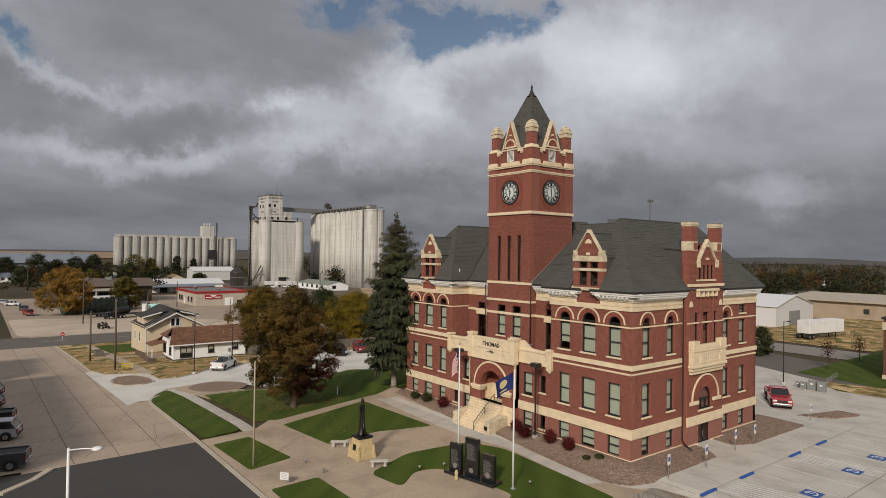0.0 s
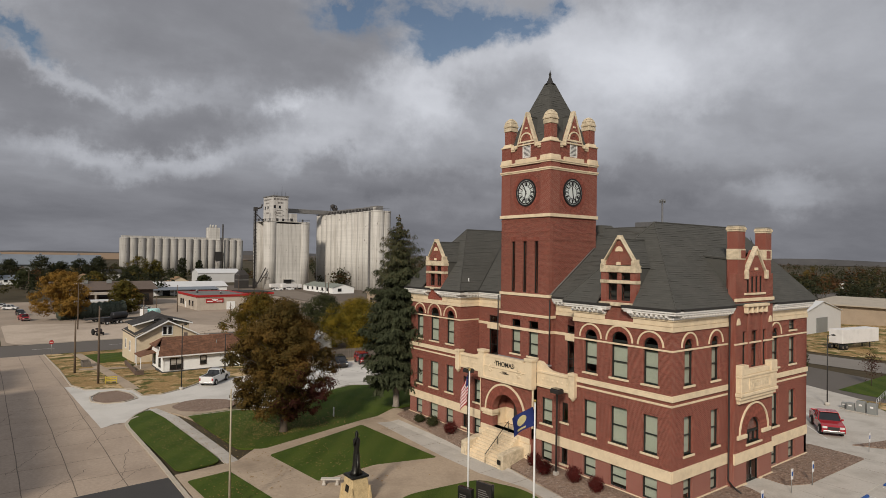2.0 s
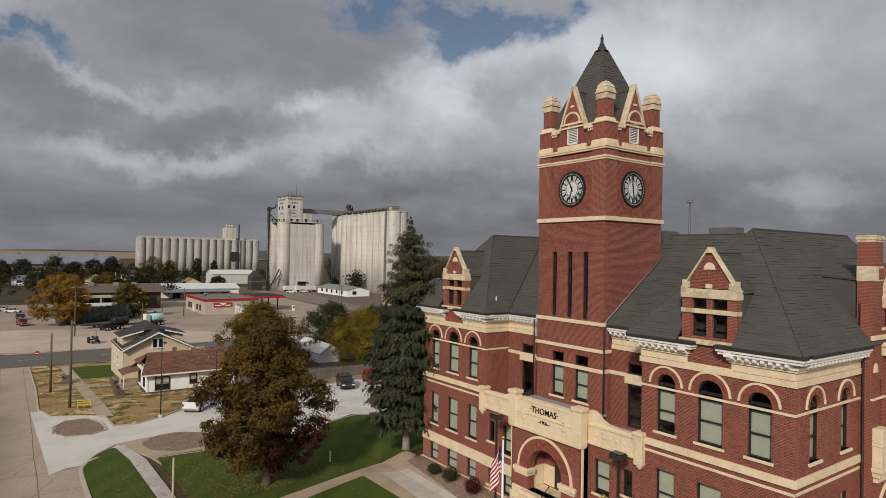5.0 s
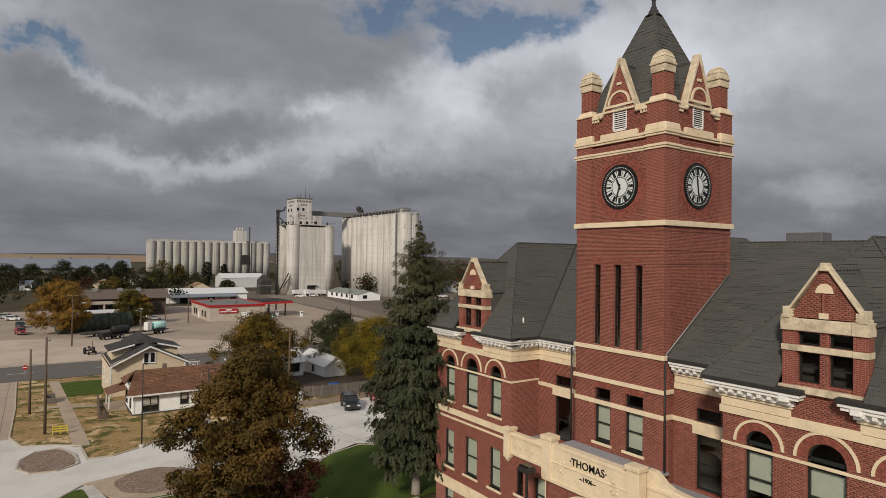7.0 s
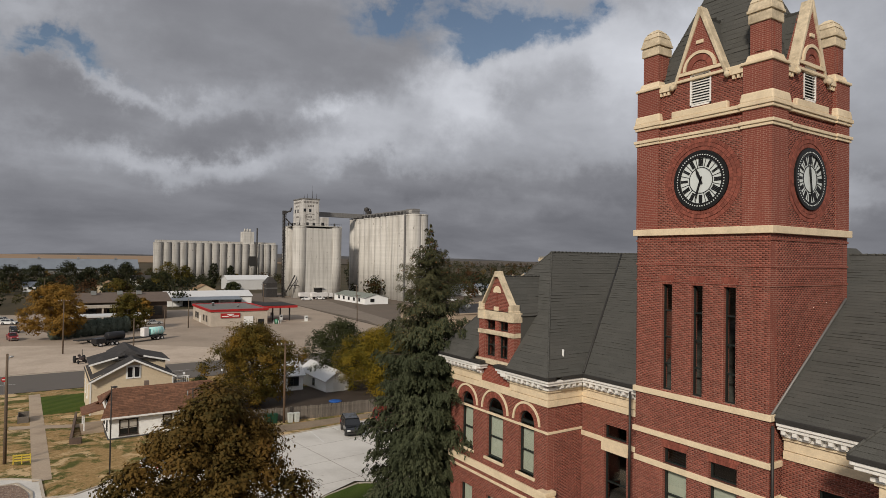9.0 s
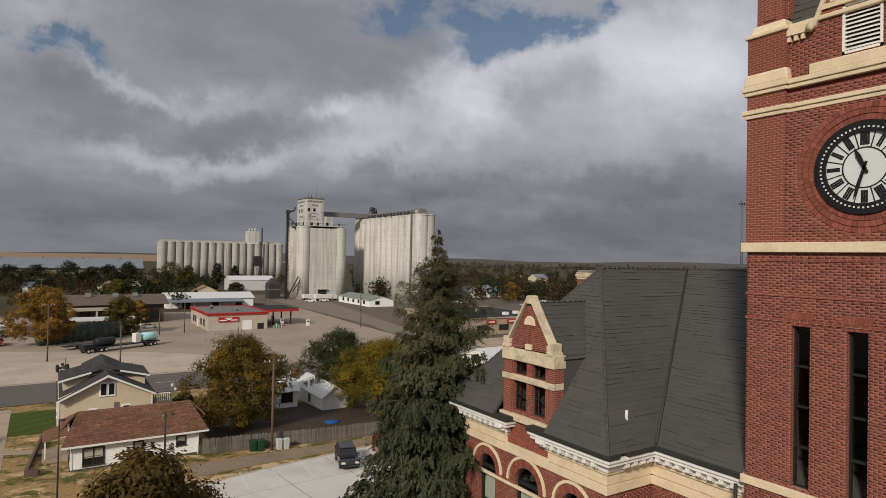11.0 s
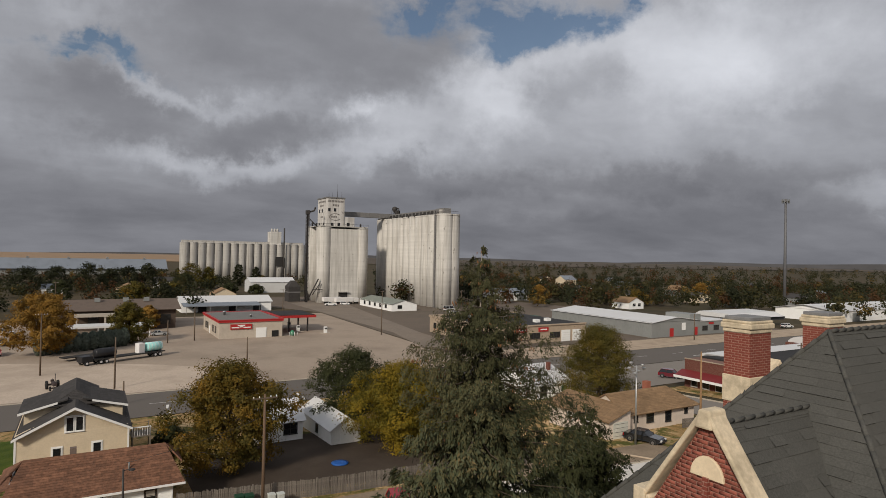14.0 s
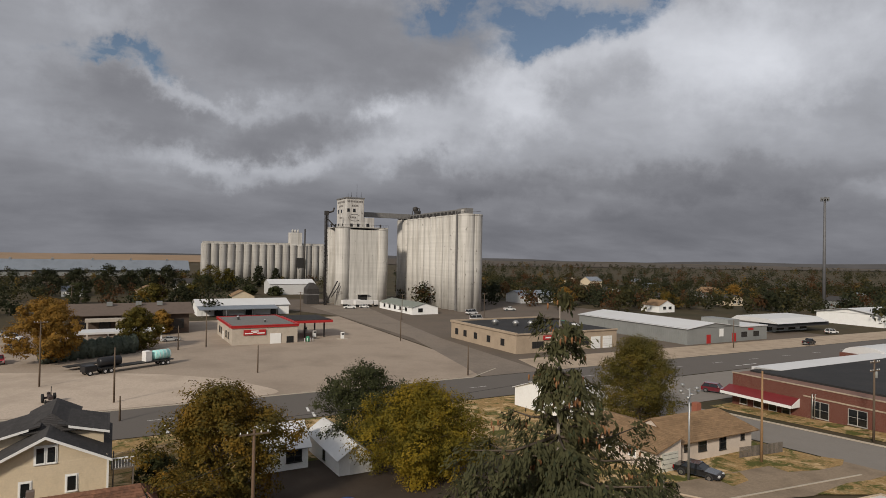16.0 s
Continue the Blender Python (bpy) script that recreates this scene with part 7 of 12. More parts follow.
def conifer(x, y, top, widths, mat, label, seed, rows=46, arms=13, leaf=0.06, twigs=16, needles=12, cones=0, trunk=0.32, fuller=(0.0, 0.0), group=""):
    """A spruce: drooping branches round a straight trunk, hung with twigs full of needle tufts. widths: (height share, reach); fuller: the side (degrees) on which the branches are longer, and by how much."""
    rng = np.random.default_rng(seed)
    z0 = grade(x, y)
    h = top - z0
    root = thing("spruce", label, "tree", pose(x, y, z0), group)
    tm = Mesh()
    tm.tube([(0, 0, -0.2), (0, 0, 0.5), (0.05, 0, h * 0.4), (0.02, 0, h * 0.74), (0, 0, h * 0.99)], [trunk * 1.5, trunk * 1.1, trunk * 0.7, trunk * 0.16, 0.008], 10)
    put("trunk", tm, shade("pale_spruce_bark", (0.27, 0.235, 0.20), 0.95, grain=12, amount=0.3, stain=2, stain_amount=0.3, bump=0.5), root, "pale scaly trunk")
    pts, ways, runs, sizes, cone_at = [], [], [], [], []
    limbs = Mesh()
    big = max(w for _, w in widths)
    bare = widths[0][0]
    levels = [bare + (0.985 - bare) * (i + 0.7 * rng.random()) / rows for i in range(rows)] + ([0.80 + 0.185 * k / 10 for k in range(10)] if cones else [])
    for i, t in enumerate(levels):
        reach = float(np.interp(t, [w[0] for w in widths], [w[1] for w in widths])) * (0.92 + 0.12 * math.sin(i * 1.9))
        n = max(4, int(arms * (0.35 + 0.65 * reach / big)))
        for k in range(n):
            a = 2 * math.pi * (k + 0.62 * i) / n + rng.normal() * 0.2
            notch = 1 + 0.08 * math.sin(3 * a + 11 * t + seed) + 0.07 * math.sin(5 * a - 17 * t)
            L = reach * notch * (rng.uniform(0.6, 1.12) if t < 0.8 else rng.uniform(0.45, 1.25))
            L *= 1 + fuller[1] * max(0.0, math.cos(a - radians(fuller[0])))
            z = h * t + rng.normal() * 0.16
            droop = 0.04 + 0.50 * (1 - t) + 0.06 * rng.normal()
            out = np.array([math.cos(a), math.sin(a), 0])
            side = np.array([-math.sin(a), math.cos(a), 0])
            m = max(9, int(twigs * L / big * (1.0 + 0.7 * max(0.0, t - 0.5))))
            s = np.clip(rng.random(m) ** 0.65, 0.16, 1)
            fan = rng.normal(size=m) * 0.17 * L * np.sin(np.pi * np.clip(s, 0.1, 0.93))
            start = out * (L * s)[:, None] + side * fan[:, None] + np.stack([s * 0, s * 0, z - droop * L * s ** 1.2 + 0.20 * L * s ** 4 - 0.25 * np.abs(fan)], 1)
            # sprays hang down on both sides of the branch like a curtain
            way = side * (np.sign(fan) * rng.uniform(0.0, 0.7, m))[:, None] + out * rng.uniform(0.25, 0.8, m)[:, None] + np.array([0, 0, -1]) * rng.uniform(0.45, 1.1, m)[:, None]
            way /= np.linalg.norm(way, axis=1, keepdims=True)
            span = (0.16 + 0.15 * L) * rng.uniform(0.5, 1.3, m)
            k2 = needles if t < 0.78 else int(needles * 1.15)
            f = rng.random((m, k2))
            thick = 0.022 + 0.022 * min(1.0, L / 2)
            p = start[:, None] + way[:, None] * (span[:, None] * f)[..., None] + rng.normal(size=(m, k2, 3)) * thick
            pts.append(p.reshape(-1, 3))
            runs.append((way[:, None] + rng.normal(size=p.shape) * 0.38).reshape(-1, 3))
            # each spray faces one way, so that it catches the light as one
            face = out * 0.9 + np.array([0, 0, 0.75]) + side * (np.sign(fan) * 0.35)[:, None] + rng.normal(size=(m, 3)) * 0.35
            ways.append((face[:, None] + rng.normal(size=p.shape) * 0.28).reshape(-1, 3))
            sizes.append(leaf * ((0.95 if t < 0.72 else 0.75 if t < 0.8 else 0.56) + 0.9 * max(0.0, 0.85 - t)) * rng.uniform(0.6, 1.35, m * k2))
            limbs.tube([(0, 0, z), (L * 0.5 * math.cos(a), L * 0.5 * math.sin(a), z - droop * L * 0.44), (L * 0.92 * math.cos(a), L * 0.92 * math.sin(a), z - droop * L * 0.9 + 0.13 * L)], [0.012 + 0.008 * L, 0.01 + 0.003 * L, 0.005], 4)
            for _ in range(2 if cones and t > 0.60 else 0):
                if rng.random() > cones * min(1.0, 0.12 + 3.0 * (t - 0.56)):
                    continue
                s3 = rng.uniform(0.5, 1.05)
                for _ in range(rng.integers(3, 8)):
                    s2 = s3 + rng.normal() * 0.05
                    cone_at.append((L * s2 * math.cos(a) + rng.normal() * 0.06, L * s2 * math.sin(a) + rng.normal() * 0.06, z - droop * L * s2 ** 1.2 - 0.06 - 0.07 * rng.random()))
    put("branch_work", limbs, BARK, root, "thin drooping branches", kind="stuff")
    p, w, q, r = np.concatenate(pts), np.concatenate(ways), np.concatenate(sizes), np.concatenate(runs)
    high = p[:, 2] > h * 0.76 + rng.normal(size=len(p)) * h * 0.10 if cones else np.zeros(len(p), bool)
    quads("needles", p[~high], w[~high], q[~high], mat, root, "hanging grey-green needle tufts", long=1.35, wide=0.5, along=r[~high], kind="stuff")
    if cones:
        quads("needles_top", p[high], w[high], q[high], LEAF_SPRUCE_TOP, root, "olive-brown needle tufts of the thin top", long=1.35, wide=0.46, along=r[high], kind="stuff")
    if cone_at:
        cm = Mesh()
        for p in cone_at:
            cm.lathe([(0.005, 0.03), (0.014, 0.012), (0.012, -0.022), (0.003, -0.05)], *p, 4)
        put("cone_cluster", cm, CONE, root, "hanging brown cones", kind="stuff")
    return root


broadleaf(-17.75, -12.85, 12.1, 4.7, LEAF_OAK, "broad oak with brown, green and orange autumn leaves", 11, low=0.16, lobes=100, leaves=104000, leaf=0.096, shape=1.3, trunk=0.34, lobe=0.235,
          second=(LEAF_MAROON, (0.80, 0.45, -0.55), 0.0))
conifer(-17.4, -0.3, 20.85, ((0.14, 2.4), (0.23, 3.45), (0.44, 3.65), (0.58, 3.4), (0.69, 2.75), (0.76, 2.2), (0.81, 1.92), (0.865, 1.6), (0.90, 1.22), (0.924, 0.82), (0.938, 0.36), (0.97, 0.26), (1.0, 0.08)), LEAF_SPRUCE,
        "tall grey-green spruce with brown cones near its top", 4, rows=42, arms=12, leaf=0.052, twigs=58, needles=22, cones=0.6, fuller=(78, 0.12))
broadleaf(-70.8, 4.3, 9.1, 6.7, LEAF_MIXED, "round tree with green and orange autumn leaves", 23, low=0.1, lobe=0.24, lobes=90, leaves=54000, leaf=0.125, shape=0.6, trunk=0.3)
broadleaf(-82.0, 22.5, 7.9, 6.0, LEAF_GREEN, "dark green spreading tree behind the sheds", 31, low=0.14, lobes=70, leaves=38000, leaf=0.125, shape=0.7)
broadleaf(-70.6, 24.5, 7.2, 6.8, LEAF_GOLD, "bushy tree with golden yellow leaves", 37, low=0.06, lobes=90, leaves=60000, leaf=0.12, shape=0.6)
broadleaf(-78.5, 65.0, 9.6, 7.6, LEAF_OLIVE, "tree with olive and gold autumn leaves", 41, low=0.08, lobes=76, leaves=52000, leaf=0.115, shape=0.7)
broadleaf(-172.0, -17.5, 10.6, 7.2, LEAF_ORANGE, "wide tree with orange autumn leaves", 43, low=0.16, lobes=60, leaves=30000, leaf=0.21, shape=0.5)
broadleaf(-186.0, 1.0, 6.9, 5.4, LEAF_OLIVE, "olive-green rounded tree beside the hedge", 47, low=0.05, lobes=44, leaves=16000, leaf=0.2, shape=0.6)
broadleaf(-81.5, -0.4, 0.2, 2.6, LEAF_GREEN, "dark green shrubby tree behind the house", 53, low=0.02, lobes=30, leaves=5000, leaf=0.15)
conifer(-29.6, 15.2, 12.5, ((0.05, 4.0), (0.4, 4.0), (0.72, 2.9), (0.85, 2.0), (0.94, 0.9), (1.0, 0.12)), LEAF_GREEN, "dark green spruce behind the courthouse", 59, rows=36, arms=13, leaf=0.085, twigs=40, needles=15)
broadleaf(-3.8, 63.0, 4.6, 2.6, LEAF_GREEN, "dark green rounded tree beside the lane", 61, low=0.05, lobes=30, leaves=5000, leaf=0.13)
for i, (x, y, t) in enumerate(((8.0, 57.5, 4.2), (8.0, 69.9, 3.6))):
    rng = np.random.default_rng(70 + i)
    root = thing("young_tree", "thin young tree with few dark leaves", "tree", pose(x, y, grade(x, y)))
    m = Mesh()
    m.tube([(0, 0, -0.1), (0.03, 0, t * 0.5), (0, 0.02, t)], [0.06, 0.04, 0.01], 6)
    for k in range(16):
        a, s = rng.uniform(0, 6.28), rng.uniform(0.35, 0.9)
        m.tube([(0, 0, t * s), (math.cos(a) * 0.8 * (1.1 - s), math.sin(a) * 0.8 * (1.1 - s), t * s + 0.6)], [0.02, 0.005], 5)
    put("trunk", m, BARK, root)
    p = rng.normal(size=(700, 3)) * np.array([0.45, 0.45, 0.8]) + np.array([0, 0, t * 0.72])
    quads("crown", p, rng.normal(size=(700, 3)), rng.uniform(0.05, 0.1, 700), LEAF_MAROON, root, kind="stuff")
# clipped junipers in a row, each an object of its own
rng = np.random.default_rng(80)
p = rng.normal(size=(2600, 3))
p /= np.linalg.norm(p, axis=1, keepdims=True)
p *= (rng.random((2600, 1)) ** 0.3)
first = thing("juniper", "dense grey-green upright juniper in a hedge row", "shrub", pose(-171.5, -18.0, -4.2), "hedge junipers")
quads("foliage", p * np.array([1.55, 1.35, 2.5]) + np.array([0, 0, 2.3]), p + rng.normal(size=p.shape) * 0.3, rng.uniform(0.16, 0.3, 2600), LEAF_JUNIPER, first, kind="stuff")
for k in range(1, 11):
    copy_thing(first, pose(-171.5 - k * 0.95, -18.0 + k * 1.75, -4.2 + random.uniform(-0.3, 0.1), rz=k * 67))


def shrub(x, y, r, h, mat, label, seed):
    rng = np.random.default_rng(seed)
    root = thing("shrub", label, "shrub", pose(x, y, grade(x, y) + WALK))
    m = Mesh()
    for k in range(9):
        a = k * 0.7
        m.tube([(0, 0, -0.05), (math.cos(a) * r * 0.6, math.sin(a) * r * 0.6, h * 0.8)], [0.02, 0.006], 5)
    put("stems", m, BARK, root, kind="stuff")
    q = rng.normal(size=(1500, 3))
    q /= np.linalg.norm(q, axis=1, keepdims=True)
    q *= rng.random((1500, 1)) ** 0.33 * (1 + 0.15 * rng.normal(size=(1500, 1)))
    quads("foliage", q * np.array([r, r, h * 0.5]) + np.array([0, 0, h * 0.5]), q + rng.normal(size=q.shape) * 0.4, rng.uniform(0.035, 0.07, 1500), mat, root, kind="stuff")


for i, (x, y, r, h, mt, lb) in enumerate(((-11.2, -1.5, 0.55, 0.8, LEAF_GREEN, "low dark green shrub in the rock bed"), (-9.2, -1.4, 0.65, 1.05, LEAF_GREEN, "round dark green shrub in the rock bed"), (-6.3, -1.5, 0.65, 1.25, LEAF_RED, "dark red barberry shrub in the rock bed"),
                                          (4.2, -1.3, 0.6, 1.1, LEAF_RED, "dark red barberry shrub beside the steps"), (5.7, -1.8, 0.65, 1.1, LEAF_RED, "dark red barberry shrub beside the steps"), (8.3, -1.4, 0.62, 1.2, LEAF_RED, "dark red barberry shrub in the rock bed"),
                                          (10.4, -1.5, 0.55, 1.15, LEAF_RED, "narrow dark red barberry shrub"), (12.5, -1.8, 0.3, 0.3, LEAF_GREEN, "tiny green tuft in the rock bed"), (13.2, -1.1, 0.35, 0.25, LEAF_GREEN, "tiny green tuft in the rock bed"))):
    shrub(x, y, r, h, mt, lb, 100 + i)

# far woods: nobody could count these trees
HOUSE_SPOTS = ((-230, 225), (-262, 262), (-245, 300), (-330, 290), (-360, 360), (-300, 350), (-210, 345), (-430, 420), (-480, 380), (-180, 420), (-150, 480), (-250, 440), (-330, 480), (-350, -75), (-405, -30), (-385, 5), (-330, 45), (-420, -100), (-460, 30), (-300, -95))
rng = np.random.default_rng(7)
WOODS = {"green": [], "olive": [], "rust": [], "gold": []}


def far_tree(x, y, h, r, n):
    """A far crown of some lobes, leafy on their skins; its colour is one of four."""
    tint = rng.choice(["green", "olive", "rust", "gold"], p=[0.46, 0.33, 0.17, 0.04])
    k = int(rng.integers(5, 9))
    n = int(n * 1.15 / k)
    for j in range(k):
        a, up = rng.uniform(0, 6.28), rng.uniform(0.25, 0.80)
        q = r * rng.uniform(0.15, 0.62) * (1.15 - 0.6 * up)
        size = r * rng.uniform(0.34, 0.52)
        d = rng.normal(size=(n, 3))
        d /= np.linalg.norm(d, axis=1, keepdims=True)
        p = np.array([x + q * math.cos(a), y + q * math.sin(a), -4.4 + min(h * up, h - size)]) + d * size * rng.uniform(0.75, 1.08, (n, 1)) * np.array([1, 1, 0.85])
        WOODS[tint].append((p, d + rng.normal(size=d.shape) * 0.45, r * 0.112 * rng.uniform(0.6, 1.3, n)))


for _ in range(1150):
    d = 300 + 1500 * rng.random() ** 1.5
    a = math.radians(rng.uniform(93, 156))
    x, y = -10 + d * math.cos(a), -5 + d * math.sin(a)
    if -215 < x < -120 and 60 < y < 260:
        continue
    far_tree(x, y, rng.uniform(7.5, 15.0) if d < 600 else rng.uniform(10, 18), rng.uniform(4.5, 8.0), 105 if d < 700 else 56)
for _ in range(900):
    d, a = rng.uniform(250, 620), math.radians(rng.uniform(96, 150))
    x, y = -10 + d * math.cos(a), -5 + d * math.sin(a)
    if (x > -345 and y < 222) or (x > -215 and y < 345) or x > -128 or min((x - hx - 5) ** 2 + (y - hy - 5) ** 2 for hx, hy in HOUSE_SPOTS) < 130:
        continue
    far_tree(x, y, rng.uniform(6.5, 12.5), rng.uniform(3.6, 6.5), 120)
for _ in range(210):
    d = 250 + 480 * rng.random()
    a = math.radians(rng.uniform(170, 201))
    x, y = -10 + d * math.cos(a), -5 + d * math.sin(a)
    if x > -262 and y > -28:
        continue
    far_tree(x, y, rng.uniform(6.5, 11), rng.uniform(4, 7), 120)
for _ in range(40):
    far_tree(rng.uniform(-560, -400), rng.uniform(20, 150), rng.uniform(6, 10), rng.uniform(4, 6), 100)
for _ in range(220):
    d = rng.uniform(170, 700)
    a = math.radians(rng.uniform(40, 92))
    x, y = d * math.cos(a), d * math.sin(a)
    if x < 70 and y < 190:
        continue
    far_tree(x, y, rng.uniform(7, 13) + 4, rng.uniform(4, 7), 90)
for _ in range(120):
    d = rng.uniform(150, 500)
    a = math.radians(rng.uniform(-175, -150))
    x, y = d * math.cos(a), d * math.sin(a)
    if x > -270 and y > -60:
        continue
    far_tree(x, y, rng.uniform(7, 12), rng.uniform(4, 7), 90)
for tint, mat, label in (("green", LEAF_FAR, "distant dark green treetops"), ("olive", leafy("far_olive_trees", [(0.030, 0.030, 0.012), (0.050, 0.046, 0.016), (0.075, 0.060, 0.020)], patch=0.09), "distant olive-brown autumn treetops"),
                         ("rust", leafy("far_rust_trees", [(0.046, 0.028, 0.013), (0.080, 0.040, 0.016), (0.120, 0.055, 0.021)], patch=0.09), "distant rust-red autumn treetops"), ("gold", leafy("far_gold_trees", [(0.075, 0.055, 0.016), (0.13, 0.088, 0.022), (0.19, 0.115, 0.026)], patch=0.09), "distant gold autumn treetops")):
    c, w, q = (np.concatenate([t[i] for t in WOODS[tint]]) for i in range(3))
    quads("far_woods", c, w + np.array([0, 0, 0.25]), q, mat, None, label, category="woods", kind="stuff")
for x, y, h, r, m, sd in ((-300, -60, 8, 6, LEAF_GREEN, 1), (-330, -85, 9, 6.5, LEAF_FAR, 2), (-345, -20, 8, 6, LEAF_GREEN, 3), (-290, 5, 7, 5.5, LEAF_MIXED, 4), (-310, 22, 8, 6, LEAF_FAR, 5), (-420, 45, 9, 7, LEAF_GREEN, 6), (-440, 62, 8, 6, LEAF_FAR, 7), (-215, 8, 5.5, 3.2, LEAF_ORANGE, 8),
                          (-265, 205, 8, 6, LEAF_ORANGE, 9), (-300, 235, 8, 7, LEAF_FAR, 10), (-235, 250, 7, 6, LEAF_MIXED, 12), (-280, 300, 9, 7, LEAF_FAR, 13), (-205, 290, 8, 6, LEAF_FAR, 14), (-255, 330, 9, 7, LEAF_ORANGE, 15)):
    broadleaf(x, y, h - 4.2 + 2, r, m, "far rounded tree in autumn colour", 200 + sd, low=0.06, lobes=36, leaves=6500, leaf=0.27, shape=0.5)

for i, (x, y, top, r, mt) in enumerate(((-398, -37, 11.0, 9.0, LEAF_FAR), (-428, -24, 10.5, 9.0, LEAF_FAR), (-418, -8, 13.0, 9.5, LEAF_FAR), (-438, 4, 9.0, 7.5, LEAF_FAR), (-420, 13, 11.5, 8.0, LEAF_FAR), (-424, 24, 13.0, 8.5, LEAF_FAR), (-340, 29, 4.5, 6.5, LEAF_OLIVE),
                                          (-432, 50, 13.5, 9.5, LEAF_OLIVE), (-436, 62, 10.5, 7.0, LEAF_OLIVE), (-470, 88, 12.5, 5.0, LEAF_FAR), (-466, 100, 10.5, 4.5, LEAF_FAR), (-388, 66, 1.5, 5.0, LEAF_GREEN), (-380, 80, 1.0, 5.0, LEAF_GREEN), (-345, 12, 5.0, 6.0, LEAF_OLIVE))):
    broadleaf(x, y, top, r, mt, "large dark tree beyond the yard", 300 + i, base=-4.3, low=0.05, lobes=40, leaves=5200, leaf=0.36, shape=0.5)

# ---- houses, shops and elevators ----
SIDING_WHITE = shade("white_siding", (0.82, 0.82, 0.80), 0.6, grain=5, amount=0.05, stain=0.8, stain_amount=0.12, second=(0.62, 0.60, 0.56), bump=0.05)
SIDING_CREAM = shade("cream_siding", (0.60, 0.50, 0.36), 0.65, grain=5, amount=0.06, stain=0.8, stain_amount=0.15, bump=0.05)
SIDING_PINK = shade("pale_peach_siding", (0.60, 0.515, 0.435), 0.65, grain=5, amount=0.06, stain=0.8, stain_amount=0.15, bump=0.05)
ROOF_BROWN = shade("rust_brown_shingles", (0.160, 0.078, 0.046), 0.95, grain=3.2, amount=0.45, stain=0.7, stain_amount=0.3, second=(0.10, 0.052, 0.035), bump=0.3, island=0.22)
ROOF_TAN = shade("tan_brown_shingles", (0.235, 0.150, 0.082), 0.95, grain=5, amount=0.25, stain=0.6, stain_amount=0.25, bump=0.3, island=0.12)
ROOF_BLACK = shade("charcoal_shingles", (0.050, 0.046, 0.044), 0.95, grain=5, amount=0.3, stain=0.6, stain_amount=0.25, bump=0.3, island=0.15)
ROOF_WHITE = shade("white_metal_roof", (0.640, 0.640, 0.632), 0.45, 0.1, grain=2, amount=0.04, stain=0.15, stain_amount=0.2, second=(0.55, 0.53, 0.5), bump=0.03)
ROOF_MEMBRANE = shade("black_flat_roof", (0.024, 0.023, 0.023), 0.8, grain=2, amount=0.25, stain=0.2, stain_amount=0.35, second=(0.044, 0.041, 0.039), bump=0.1)
METAL_GREY = shade("grey_metal_siding", (0.240, 0.248, 0.240), 0.55, 0.1, grain=2, amount=0.06, stain=0.2, stain_amount=0.2, bump=0.03)
METAL_BLUE = shade("pale_blue_metal_roof", (0.211, 0.236, 0.267), 0.5, 0.2, grain=1, amount=0.06, stain=0.1, stain_amount=0.25, bump=0.02)
TAN_WALL = shade("tan_block_wall", (0.376, 0.296, 0.216), 0.85, grain=4, amount=0.08, stain=0.4, stain_amount=0.25, bump=0.1)
BEIGE_WALL = shade("beige_block_wall", (0.46, 0.40, 0.33), 0.85, grain=4, amount=0.08, stain=0.4, stain_amount=0.25, bump=0.1)
RED_PAINT = shade("red_fascia", (0.38, 0.025, 0.025), 0.45, grain=4, amount=0.1, stain_amount=0.15, bump=0.02)
RED_METAL = shade("red_metal_awning", (0.17, 0.024, 0.026), 0.5, grain=3, amount=0.15, stain=0.5, stain_amount=0.25, bump=0.03)
BROWN_WALL = shade("dark_brown_wall", (0.085, 0.062, 0.048), 0.85, grain=3, amount=0.2, stain=0.3, stain_amount=0.25)


def silo_wall(name, colour, grime, much):
    """Whitewashed concrete: rain streaks, faint casting rings every few feet, and spots where the paint has gone."""
    m, n, l, p = material(name)
    tc = n.new("ShaderNodeTexCoord").outputs["Object"]
    stretched = []
    for sx, sz, scale in ((1.0, 0.035, 0.9), (1.0, 0.10, 0.35), (0.02, 1.0, 0.75), (1.0, 0.55, 0.55)):
        mp = node(n, l, "ShaderNodeMapping", Vector=tc)
        mp.inputs["Scale"].default_value = (sx, sx, sz)
        stretched.append(node(n, l, "ShaderNodeTexNoise", Vector=mp.outputs[0], Scale=scale, Detail=6.0, Roughness=0.6).outputs["Fac"])
    col = mixed(n, l, ranged(n, l, stretched[2], 0.35, 0.65), tuple(c * 0.93 for c in colour), tuple(min(1, c * 1.05) for c in colour))
    col = mixed(n, l, ranged(n, l, stretched[0], 0.48, 0.72, 0.0, much), col, grime)
    col = mixed(n, l, ranged(n, l, stretched[1], 0.50, 0.74, 0.0, much * 0.8), col, tuple(c * 0.8 for c in grime))
    col = mixed(n, l, ranged(n, l, stretched[3], 0.64, 0.70, 0.0, min(1.0, much * 1.3)), col, tuple(c * 0.55 for c in grime))
    l.new(col, p.inputs["Base Color"])
    p.inputs["Roughness"].default_value = 0.92
    p.inputs["Specular IOR Level"].default_value = 0.15
    return m


